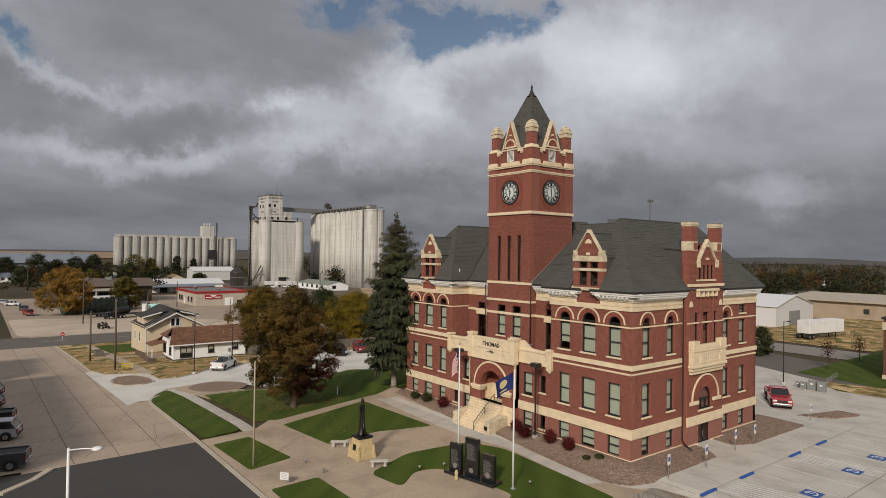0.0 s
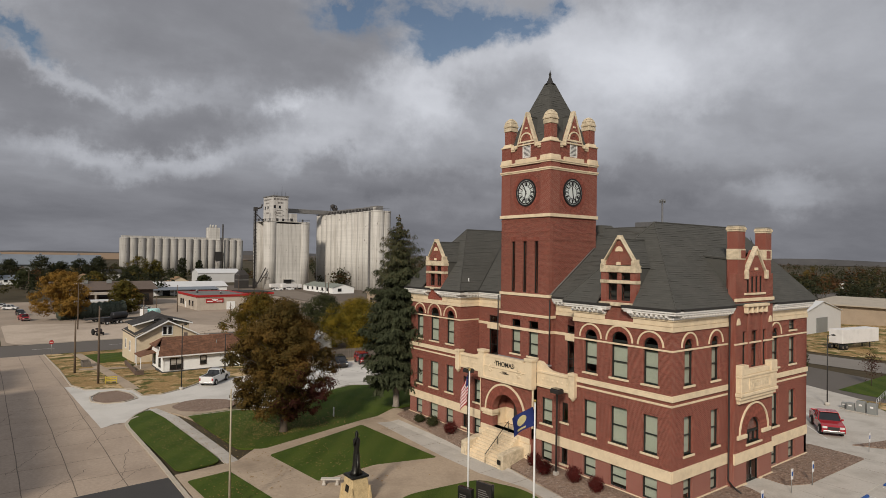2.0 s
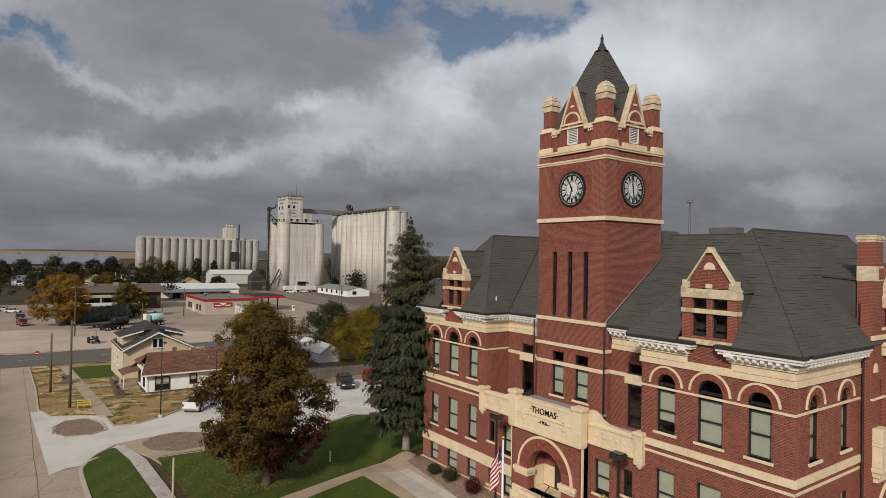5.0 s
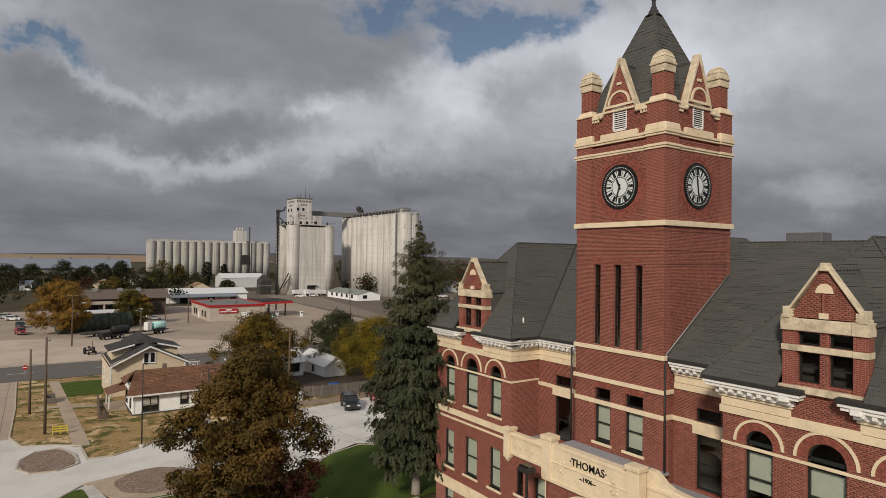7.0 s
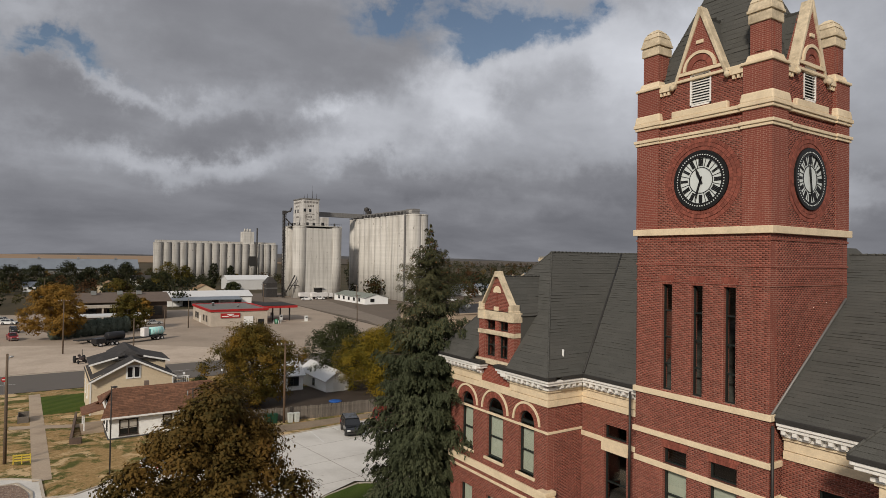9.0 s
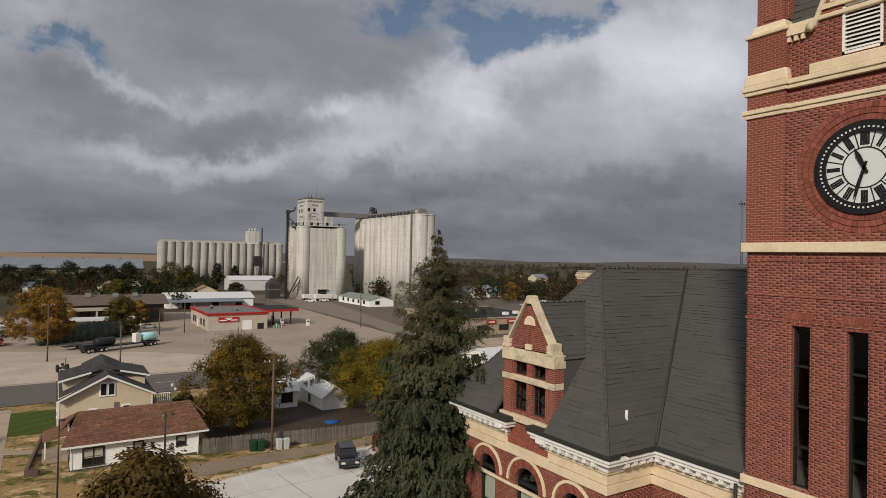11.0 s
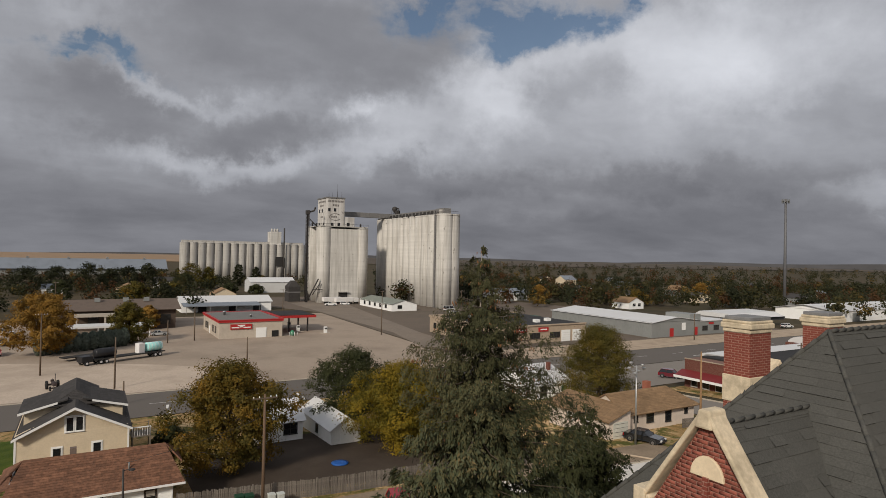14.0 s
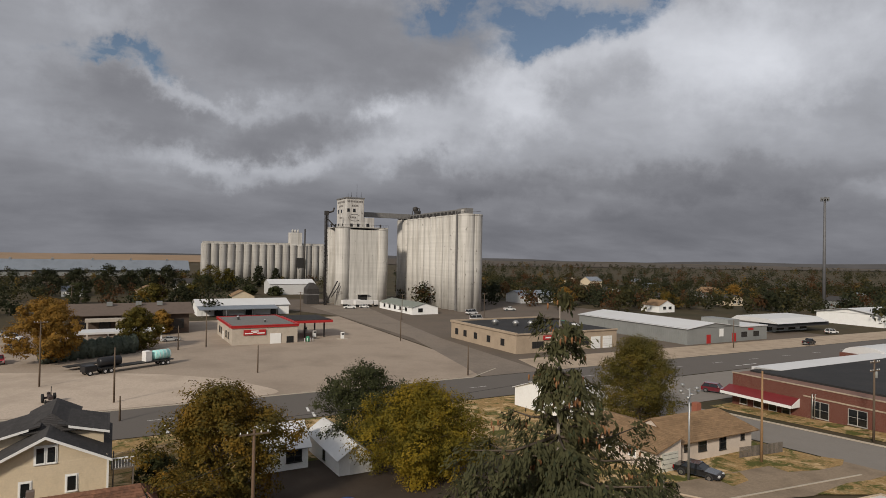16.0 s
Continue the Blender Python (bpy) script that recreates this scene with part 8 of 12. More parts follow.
ELEVATOR = silo_wall("white_concrete_silo", (0.58, 0.56, 0.52), (0.27, 0.245, 0.21), 0.66)
ELEVATOR_SPOT = silo_wall("spotted_white_concrete", (0.54, 0.52, 0.49), (0.22, 0.20, 0.18), 0.7)
ELEVATOR_OLD = silo_wall("stained_concrete_silo", (0.44, 0.425, 0.395), (0.24, 0.215, 0.19), 0.7)
CONCRETE_GREY = shade("grey_sheet_metal", (0.17, 0.165, 0.16), 0.7, grain=1.5, amount=0.25, stain=0.3, stain_amount=0.3, streak=True)
DARK_STEEL = shade("dark_rusty_steel", (0.06, 0.055, 0.052), 0.7, 0.3, grain=3, amount=0.3, stain_amount=0.3)
GLASS_FAR = shade("dark_far_glass", (0.012, 0.014, 0.016), 0.08, grain=1, amount=0.2, bump=0.0, spec=0.6)
FENCE_WOOD = shade("weathered_fence_wood", (0.150, 0.130, 0.110), 0.95, grain=6, amount=0.3, stain=0.9, stain_amount=0.3, bump=0.3, piece=0.2)
RED_BRICK_TOWN = brickwork("town_brick", (0.150, 0.052, 0.036), (0.125, 0.042, 0.030), (0.22, 0.14, 0.11))
TRIM_WHITE = shade("white_trim", (0.76, 0.76, 0.74), 0.5, grain=6, amount=0.04, stain_amount=0.1, bump=0.0)
GREEN_DOOR = shade("green_door", (0.02, 0.16, 0.11), 0.5)


def siding(parent, faces, mat, step=0.2):
    """Lapped boards on upright faces: each face is start, end (in plan), bottom, top."""
    m = Mesh()
    for (x0, y0), (x1, y1), z0, z1 in faces:
        d = Vector((x1 - x0, y1 - y0, 0)).normalized()
        o = Vector((d.y, -d.x, 0))
        n = max(1, int((z1 - z0) / step))
        for k in range(n):
            a, b = z0 + (z1 - z0) * k / n, z0 + (z1 - z0) * (k + 1) / n
            p, q = Vector((x0, y0, 0)), Vector((x1, y1, 0))
            m.face([p + o * 0.03 + Vector((0, 0, a)), q + o * 0.03 + Vector((0, 0, a)), q + o * 0.006 + Vector((0, 0, b)), p + o * 0.006 + Vector((0, 0, b))])
            m.face([p + Vector((0, 0, a)), q + Vector((0, 0, a)), q + o * 0.03 + Vector((0, 0, a)), p + o * 0.03 + Vector((0, 0, a))])
    return put("siding", m, mat, parent, "lapped horizontal boards", kind="stuff")


def house_window(parent, axis, plane, sign, u0, u1, z0, z1, frame=None, split=1, cross=True, proud=0.085):
    """A framed window with a sill on a house wall: frame with real depth, dark panes set back in it."""
    f = Mesh()
    t = 0.09
    border(f, axis, plane, sign, u0 - t, u1 + t, z0 - t, z1 + t, t, -proud, 0.02)
    bars = []
    for k in range(1, split):
        u = u0 + (u1 - u0) * k / split
        bars.append(slab(Mesh(), axis, plane, sign, u - 0.05, u + 0.05, -proud, 0.02, z0, z1))
    if cross:
        bars.append(slab(Mesh(), axis, plane, sign, u0, u1, -proud * 0.7, 0.02, (z0 + z1) / 2 - 0.025, (z0 + z1) / 2 + 0.025))
    w = put("window", f, frame or TRIM_WHITE, parent)
    for q in bars:
        put("glazing_bar", q, frame or TRIM_WHITE, w)
    for k in range(split):
        p = Mesh()
        a, b = u0 + (u1 - u0) * k / split, u0 + (u1 - u0) * (k + 1) / split
        slab(p, axis, plane, sign, a + 0.01, b - 0.01, -0.042, 0.01, z0, z1)
        put("pane", p, GLASS_FAR, w, "dark reflecting glass")
    s = Mesh()
    slab(s, axis, plane, sign, u0 - t - 0.05, u1 + t + 0.05, -proud - 0.05, 0.02, z0 - t - 0.06, z0 - t)
    put("sill", s, frame or TRIM_WHITE, w)
    return w


def slope(parent, pts, mat, name="roof", course=0.28, tab=0.9, thick=0.12):
    """A shingled slope of a small house; the first two points are its eave."""
    p = [Vector(q) for q in pts]
    nrm = (p[1] - p[0]).cross(p[-1] - p[0]).normalized()
    if nrm.z < 0:
        nrm.negate()
    deck = Mesh()
    deck.prism([q - nrm * thick for q in p], nrm * thick)
    r = put(name, deck, mat, parent)
    if course:
        u = (p[1] - p[0]).normalized()
        w = nrm.cross(u)
        if w.z < 0:
            w.negate()
        flat = [((q - p[0]).dot(u), (q - p[0]).dot(w)) for q in p]
        top = max(f[1] for f in flat)
        sh = Mesh()
        for i in range(int(top / course)):
            h0, h1 = i * course, (i + 1) * course

            def span(h):
                xs = [x0 + (x1 - x0) * (h - y0) / (y1 - y0) for (x0, y0), (x1, y1) in zip(flat, flat[1:] + flat[:1]) if (y0 - h) * (y1 - h) <= 0 and abs(y1 - y0) > 1e-6]
                return (min(xs), max(xs)) if len(xs) > 1 else None
            s = span((h0 + h1) / 2)
            if not s:
                continue
            x = s[0]
            while x < s[1] - 0.05:
                e = min(s[1], x + tab * random.uniform(0.5, 1.4))
                f = lambda q, k, d: p[0] + u * q + w * k + nrm * d
                n = len(sh.v)
                sh.v += [tuple(v) for v in (f(x, h0, 0.03), f(e - 0.01, h0, 0.03), f(e - 0.01, h1, 0.006), f(x, h1, 0.006), f(x, h0, 0), f(e - 0.01, h0, 0))]
                sh.f += [(n, n + 1, n + 2, n + 3), (n + 4, n + 5, n + 1, n)]
                x = e
        if sh.f:
            put("shingles", sh, mat, r, kind="stuff")
    return r


def simple(parent, name, x0, y0, z0, x1, y1, z1, mat, label="", bevel=0.0):
    return put(name, Mesh().box(x0, y0, z0, x1, y1, z1), mat, parent, label, bevel=bevel)


random.seed(31)
# --- white house with the rust-brown roof
H = thing("house", "small white clapboard house with a rust-brown shingle roof", "house")
zg = -2.35
simple(H, "foundation", -69.3, -14.1, zg - 0.6, -61.95, -2.1, zg + 0.35, shade("dark_footing", (0.07, 0.07, 0.07)), "dark concrete foundation")
simple(H, "wall", -69.2, -14, zg + 0.35, -62, -2.2, 0.62, SIDING_WHITE, "white clapboard walls")
siding(H, [((-62, -14), (-62, -2.2), zg + 0.4, 0.55), ((-69.2, -14), (-62, -14), zg + 0.4, 0.55), ((-62, -2.2), (-69.2, -2.2), zg + 0.4, 0.55)], SIDING_WHITE, 0.13)
ez, rz, xm = 0.42, 2.85, -65.6
y0, y1 = -14.85, -1.3
slope(H, [(-61.3, y0, ez), (-61.3, y1, ez), (xm, y1 - 1.25, rz), (xm, y0 + 1.5, rz)], ROOF_BROWN)
slope(H, [(-69.9, y0, ez), (-69.9, y1, ez), (xm, y1 - 1.25, rz), (xm, y0 + 1.5, rz)], ROOF_BROWN)
for ya, yb in ((y0, y0 + 1.5), (y1, y1 - 1.25)):
    slope(H, [(-63.45, ya, 1.64), (-67.75, ya, 1.64), (xm, yb, rz)], ROOF_BROWN)
    e = Mesh()
    s = 1 if ya < yb else -1
    e.prism([(-61.7, ya + 0.7 * s, 0.5), (-69.4, ya + 0.7 * s, 0.5), (-67.7, ya + 0.7 * s, 1.55), (-63.5, ya + 0.7 * s, 1.55)], (0, 0.12 * s, 0))
    put("gable_wall", e, SIDING_WHITE, H, "white gable end")
simple(H, "fascia", -61.34, y0, 0.28, -61.26, y1, 0.46, TRIM_WHITE)
BROWN_FRAME = shade("dark_brown_window_frame", (0.045, 0.034, 0.028), 0.6)
for u0, u1, z0, z1, n in ((-12.93, -11.17, -1.68, -0.1, 2), (-8.45, -7.63, -1.22, -0.05, 1), (-4.4, -3.56, -0.95, -0.06, 1)):
    w = house_window(H, "x", -62, 1, u0, u1, z0, z1, BROWN_FRAME, split=n)
    for k in range(n):
        a, b = u0 + (u1 - u0) * k / n, u0 + (u1 - u0) * (k + 1) / n
        put("blind", slab(Mesh(), "x", -62, 1, a + 0.07, b - 0.07, -0.052, -0.043, z0 + 0.42 * (z1 - z0), z1 - 0.04), shade("drawn_blind", (0.42, 0.39, 0.34), 0.8), w, "pale half-drawn blind")
house_window(H, "y", -14, -1, -67.9, -66.9, zg + 1.0, 0.0, GUTTER)
house_window(H, "y", -14, -1, -64.5, -63.4, zg + 1.0, 0.0, GUTTER)
simple(H, "chimney", -66.1, -10.05, 2.2, -65.6, -9.55, 3.35, shade("chimney_block", (0.16, 0.12, 0.10)), "small grey-brown chimney")
p = Mesh()
p.prism([(-71.4, -14.0, 0.35), (-66.4, -14.0, 0.35), (-66.9, -16.4, -0.25), (-71.0, -16.4, -0.25)], (0, 0, 0.12))
put("porch_roof", p, ROOF_BROWN, H, "low porch roof")
for x in (-70.6, -67.2):
    simple(H, "porch_post", x - 0.06, -16.2, zg - 0.3, x + 0.06, -16.08, -0.25, TRIM_WHITE)
simple(H, "porch_floor", -71.2, -16.4, zg - 0.5, -66.6, -14.0, zg + 0.25, CONCRETE_OLD)
put("roof_vent", Mesh().tube([(-63.4, -5.6, 1.5), (-63.4, -5.6, 2.15)], 0.06, 8), METAL_GREY, H, "small metal roof vent")
simple(H, "downpipe", -61.9, -2.36, zg, -61.8, -2.26, 0.3, TRIM_WHITE, "white downpipe")
simple(H, "corner_board", -61.99, -13.98, zg + 0.35, -61.93, -13.84, 0.4, TRIM_WHITE)
simple(H, "meter_box", -61.98, -5.2, zg + 1.0, -61.8, -4.9, zg + 1.6, METAL_GREY)

# --- cream house behind it
H = thing("house", "two-storey cream house with charcoal gabled roof and white trim", "house")
zg = -3.3
simple(H, "wall", -90, -15, zg - 0.6, -78, -4.8, 1.7, SIDING_CREAM, "cream clapboard walls")
siding(H, [((-78, -15), (-78, -4.8), zg, 1.7), ((-90, -15), (-78, -15), zg, 1.7)], SIDING_CREAM)
g2 = Mesh()
g2.prism([(-78, -15, 1.7), (-78, -4.8, 1.7), (-78, -9.9, 4.05)], (-0.3, 0, 0))
put("gable_wall", g2, SIDING_CREAM, H, "cream gable")
for s in (-1, 1):
    slope(H, [(-77.2, -9.85 + s * 5.3, 1.55), (-90.5, -9.85 + s * 5.3, 1.55), (-90.5, -9.85, 4.2), (-77.2, -9.85, 4.2)], ROOF_BLACK)
    rake = Mesh()
    rake.prism([(-77.18, -9.85 + s * 5.36, 1.32), (-77.18, -9.85 + s * 5.36, 1.55), (-77.18, -9.85, 4.25), (-77.18, -9.85, 4.0)], (-0.1, 0, 0))
    put("rake_board", rake, TRIM_WHITE, H, "white rake board")
    slope(H, [(-80.9, -9.9 + s * 2.4, 3.72), (-90.5, -9.9 + s * 2.4, 3.72), (-90.5, -9.9, 4.95), (-83.4, -9.9, 4.95)], ROOF_BLACK, "upper_roof")
slope(H, [(-80.9, -12.3, 3.72), (-80.9, -7.5, 3.72), (-83.4, -9.9, 4.95)], ROOF_BLACK, "upper_roof")
for s in (-1, 1):
    yo, yi = -9.9 + s * 4.6, -9.9 + s * 1.4
    d = Mesh()
    d.prism([(-81.6, yo, 1.5), (-81.6, yo, 3.25), (-81.6, yi, 4.1), (-81.6, yi, 1.5)], (-6.2, 0, 0))
    dm = put("dormer", d, SIDING_CREAM, H, "cream dormer under a low shed roof")
    slope(dm, [(-80.9, -9.9 + s * 5.1, 3.3), (-88.0, -9.9 + s * 5.1, 3.3), (-88.0, -9.9 + s * 0.7, 4.4), (-80.9, -9.9 + s * 0.7, 4.4)], ROOF_BLACK, "dormer_roof")
    put("dormer_fascia", Mesh().prism([(-80.88, -9.9 + s * 5.12, 3.06), (-80.88, -9.9 + s * 5.12, 3.3), (-80.88, -9.9 + s * 1.6, 4.18), (-80.88, -9.9 + s * 1.6, 3.96)], (-0.06, 0, 0)), TRIM_WHITE, dm, "white dormer fascia")
simple(H, "window_surround", -78.05, -10.78, 1.5, -77.95, -8.92, 3.3, TRIM_WHITE, "broad white window surround")
for u0, u1, z0, z1 in ((-10.58, -9.98, 1.72, 3.08), (-9.72, -9.12, 1.72, 3.08)):
    house_window(H, "x", -77.95, 1, u0, u1, z0, z1, proud=0.05)
for u0, u1, z0, z1 in ((-11.7, -11.02, -1.2, 0.05), (-8.12, -7.44, -1.1, 0.2)):
    simple(H, "window_surround", -78.05, u0 - 0.2, z0 - 0.2, -77.95, u1 + 0.2, z1 + 0.2, TRIM_WHITE, "broad white window surround")
    house_window(H, "x", -77.95, 1, u0, u1, z0, z1, proud=0.05)
for y in (-14.93, -4.87):
    simple(H, "corner_board", -78.02, y - 0.09, zg, -77.93, y + 0.09, 1.6, TRIM_WHITE, "white corner board")
house_window(H, "y", -15, -1, -83, -82, -1.3, 0.3)
house_window(H, "y", -15, -1, -87, -86, -1.3, 0.3)
st = thing("outside_stairs", "grey wooden outside stairs with a landing and white railings", "stairs")
simple(st, "landing", -80.5, -4.6, 0.15, -78.2, -2.6, 0.3, FENCE_WOOD)
for x in (-80.4, -78.3):
    for y in (-2.7, -4.4):
        simple(st, "post", x - 0.05, y - 0.05, zg - 0.2, x + 0.05, y + 0.05, 1.3, FENCE_WOOD)
for k in range(8):
    simple(st, "baluster", -78.24, -4.5 + k * 0.25, 0.3, -78.18, -4.46 + k * 0.25, 1.2, TRIM_WHITE)
simple(st, "rail", -78.27, -4.6, 1.18, -78.15, -2.6, 1.27, TRIM_WHITE)
for k in range(12):
    simple(st, "tread", -78.2 + 0.0 - 1.0, -4.5 + 0.0, zg + k * 0.28, -78.2, -4.2 - 0.03 * k, zg + 0.06 + k * 0.28, FENCE_WOOD)
# low ramp walls and porch in front of the houses
m = Mesh()
for piece in strip([(-78, -16.5), (-62.5, -17.6), (-62.2, -16.6)], 0.25):
    m.add(drape(piece, 0.7, 0.9))
put("garden_wall", m, shade("brown_block", (0.13, 0.09, 0.07)), None, "low weathered brown garden wall", category="wall", kind="structure")

# --- sheds in the back yard
def gabled(name, label, x0, y0, x1, y1, zb, eave, ridge, along, wall_mat, roof_mat, category="shed", over=0.35, course=0):
    h = thing(name, label, category)
    simple(h, "wall", x0, y0, zb - 0.5, x1, y1, eave, wall_mat)
    if along == "x":
        m2 = (y0 + y1) / 2
        for xa in (x0, x1 - 0.15):
            put("gable_wall", Mesh().prism([(xa, y0, eave), (xa, y1, eave), (xa, m2, ridge - 0.1)], (0.15, 0, 0)), wall_mat, h)
        for ya in (y0 - over, y1 + over):
            slope(h, [(x0 - over, ya, eave - 0.12), (x1 + over, ya, eave - 0.12), (x1 + over, m2, ridge), (x0 - over, m2, ridge)], roof_mat, course=course)
    else:
        m2 = (x0 + x1) / 2
        for ya in (y0, y1 - 0.15):
            put("gable_wall", Mesh().prism([(x0, ya, eave), (x1, ya, eave), (m2, ya, ridge - 0.1)], (0, 0.15, 0)), wall_mat, h)
        for xa in (x0 - over, x1 + over):
            slope(h, [(xa, y0 - over, eave - 0.12), (xa, y1 + over, eave - 0.12), (m2, y1 + over, ridge), (m2, y0 - over, ridge)], roof_mat, course=course)
    return h


h = gabled("shed", "small white cottage with a pale metal roof", -86, 9.5, -79.8, 15.0, -3.3, -0.5, 1.6, "y", SIDING_WHITE, ROOF_WHITE)
siding(h, [((-79.8, 9.5), (-79.8, 15.0), -3.2, -0.6)], SIDING_WHITE)
house_window(h, "x", -79.8, 1, 12.6, 14.2, -2.1, -0.9, GUTTER, split=2)
h = gabled("shed", "narrow white garage with a pale metal roof", -86.5, 17.0, -74.9, 20.9, -3.2, -0.9, 0.6, "x", SIDING_WHITE, ROOF_WHITE)
house_window(h, "y", 17.0, -1, -80.5, -79.9, -2.4, -1.5, GUTTER)
simple(h, "door", -74.92, 18.2, -3.3, -74.84, 19.9, -1.3, TRIM_WHITE)
h = gabled("house", "white house with a white roof and a green door", -97, 55.5, -84, 64.0, -3.7, -0.7, 1.5, "y", SIDING_WHITE, ROOF_WHITE, "house")
simple(h, "door", -83.98, 61.8, -3.7, -83.9, 62.9, -1.3, GREEN_DOOR, "green front door")
house_window(h, "x", -84, 1, 57.2, 58.4, -2.6, -1.2, GUTTER)
simple(h, "chimney", -88.5, 62.0, 0.2, -87.9, 62.6, 2.0, shade("dull_red_brick", (0.17, 0.06, 0.042)), "dull red brick chimney")
# shallow blue paddling pool
put("trampoline", Mesh().lathe([(0.9, 0.0), (0.95, 0.12), (0.6, 0.16), (0.05, 0.17)], -67.2, 15.2, grade(-67.2, 15.2) + 0.1, 20), shade("blue_plastic", (0.02, 0.10, 0.36), 0.5), None, "blue plastic paddling pool on bare dirt", category="pool")

# --- plank fence, each plank its own piece
fence = thing("fence", "weathered grey wooden plank fence round the back yard", "fence")
plank = Mesh().box(-0.012, -0.07, 0, 0.012, 0.07, 1.7).data("plank", FENCE_WOOD)
line = [(-61.2, -1.95), (-60.5, 1.85), (-59.7, 6.0), (-58.9, 9.8), (-58.2, 15.0), (-57.0, 26.0), (-56.6, 33.0)]
count = 0
for (xa, ya), (xb, yb) in zip(line, line[1:]):
    L = math.hypot(xb - xa, yb - ya)
    n = int(L / 0.155)
    for k in range(n):
        t = (k + 0.5) / n
        x, y = xa + (xb - xa) * t, ya + (yb - ya) * t
        if count >= 290:
            break
        ob = new("plank", plank)
        ob.parent = fence
        ob.matrix_basis = pose(x, y, grade(x, y) - 0.02 + random.uniform(-0.05, 0.05), random.uniform(-1.5, 1.5), random.uniform(-2, 2), math.degrees(math.atan2(yb - ya, xb - xa)) - 90)
        count += 1
    for k in range(int(L / 2.4) + 1):
        t = min(1, k * 2.4 / L)
        x, y = xa + (xb - xa) * t - 0.08, ya + (yb - ya) * t
        simple(fence, "post", x - 0.05, y - 0.05, grade(x, y) - 0.3, x + 0.05, y + 0.05, grade(x, y) + 1.75, FENCE_WOOD)
    m = Mesh()
    for z in (0.4, 1.3):
        m = Mesh()
        m.tube([(xa - 0.05, ya, grade(xa, ya) + z), (xb - 0.05, yb, grade(xb, yb) + z)], 0.04, 4)
        put("rail", m, FENCE_WOOD, fence)
for x, y, c, lb, w in ((-58.4, 5.45, shade("pale_cabinet", (0.5, 0.52, 0.48), 0.5), "pale grey utility cabinet beside the alley", 0.30), (-58.2, 6.2, shade("pale_cabinet_2", (0.5, 0.52, 0.48), 0.5), "pale grey utility cabinet beside the alley", 0.30),
                       (-59.5, 2.9, shade("green_bin", (0.014, 0.055, 0.030), 0.5), "dark green rubbish bin beside the fence", 0.36), (-59.25, 3.7, shade("green_bin_2", (0.014, 0.055, 0.030), 0.5), "dark green rubbish bin beside the fence", 0.36)):
    b = thing("bin" if "bin" in lb else "utility_cabinet", lb, "bin" if "bin" in lb else "cabinet", pose(x, y, grade(x, y) + 0.07))
    put("body", Mesh().taper(0, 0, 0, 1.05, w * 0.85, w * 0.85, w, w), c, b, bevel=0.04)
    put("lid", Mesh().box(-w - 0.03, -w - 0.03, 1.05, w + 0.03, w + 0.03, 1.15), c, b, bevel=0.03)

# --- peach bungalow with garage
H = thing("house", "pale peach bungalow with a tan-brown roof and garage", "house")
zg = -2.15
simple(H, "wall", -66.2, 51.2, zg - 0.6, -60.2, 65.2, 0.55, SIDING_PINK, "pale peach walls")
simple(H, "garage_wall", -70.2, 47.4, zg - 0.6, -59.0, 51.2, 0.5, SIDING_PINK, "pale peach garage walls")
simple(H, "garage_door", -59.02, 48.1, zg - 0.1, -58.94, 50.7, 0.05, shade("pale_garage_door", (0.55, 0.54, 0.47)), "pale panelled garage door")
for k in range(4):
    simple(H, "door_groove", -58.95, 48.15, zg + 0.45 + k * 0.5, -58.92, 50.65, zg + 0.48 + k * 0.5, GUTTER)
zr = 2.6
slope(H, [(-59.5, 50.9, 0.4), (-59.5, 65.8, 0.4), (-63.2, 62.8, zr), (-63.2, 50.9, zr)], ROOF_TAN)
slope(H, [(-66.9, 50.9, 0.4), (-66.9, 65.8, 0.4), (-63.2, 62.8, zr), (-63.2, 50.9, zr)], ROOF_TAN)
slope(H, [(-59.5, 65.8, 0.4), (-66.9, 65.8, 0.4), (-63.2, 62.8, zr)], ROOF_TAN)
put("gable_wall", Mesh().prism([(-60.2, 51.22, 0.5), (-66.2, 51.22, 0.5), (-63.2, 51.22, 2.5)], (0, 0.15, 0)), SIDING_PINK, H, "pale gable triangle")
slope(H, [(-58.5, 46.8, 0.35), (-70.8, 46.8, 0.35), (-70.8, 51.1, 1.75), (-58.5, 51.1, 1.75)], ROOF_TAN)
slope(H, [(-66.4, 55.6, 0.35), (-70.8, 55.6, 0.35), (-70.8, 51.1, 1.75), (-66.4, 51.1, 1.75)], ROOF_TAN)
put("gable_wall", Mesh().prism([(-59.02, 47.4, 0.45), (-59.02, 51.2, 0.45), (-59.02, 51.2, 1.6)], (-0.15, 0, 0)), SIDING_PINK, H)
for a, b, c, d in ((53.2, 53.8, -0.7, 0.1), (55.6, 56.8, -1.0, 0.2), (59.3, 60.3, -1.3, 0.25), (63.2, 63.7, -0.6, 0.1)):
    house_window(H, "x", -60.2, 1, a, b, c, d, GUTTER)
for x in (-62.5, -66.0):
    house_window(H, "y", 47.4, -1, x - 0.45, x + 0.45, -1.0, 0.0, TRIM_WHITE)
simple(H, "chimney", -64.3, 59.3, 1.9, -63.5, 60.1, 3.4, shade("orange_brick_2", (0.30, 0.11, 0.07)), "orange brick chimney")
fence2 = thing("fence", "short grey plank fence beside the bungalow", "fence")
for k in range(44):
    x, y = -58.4 + 1.2 * math.sin(k * 0.02), 60.5 + k * 0.155
    simple(fence2, "plank", x - 0.012, y - 0.07, grade(x, y), x + 0.012, y + 0.07, grade(x, y) + 1.3, FENCE_WOOD)

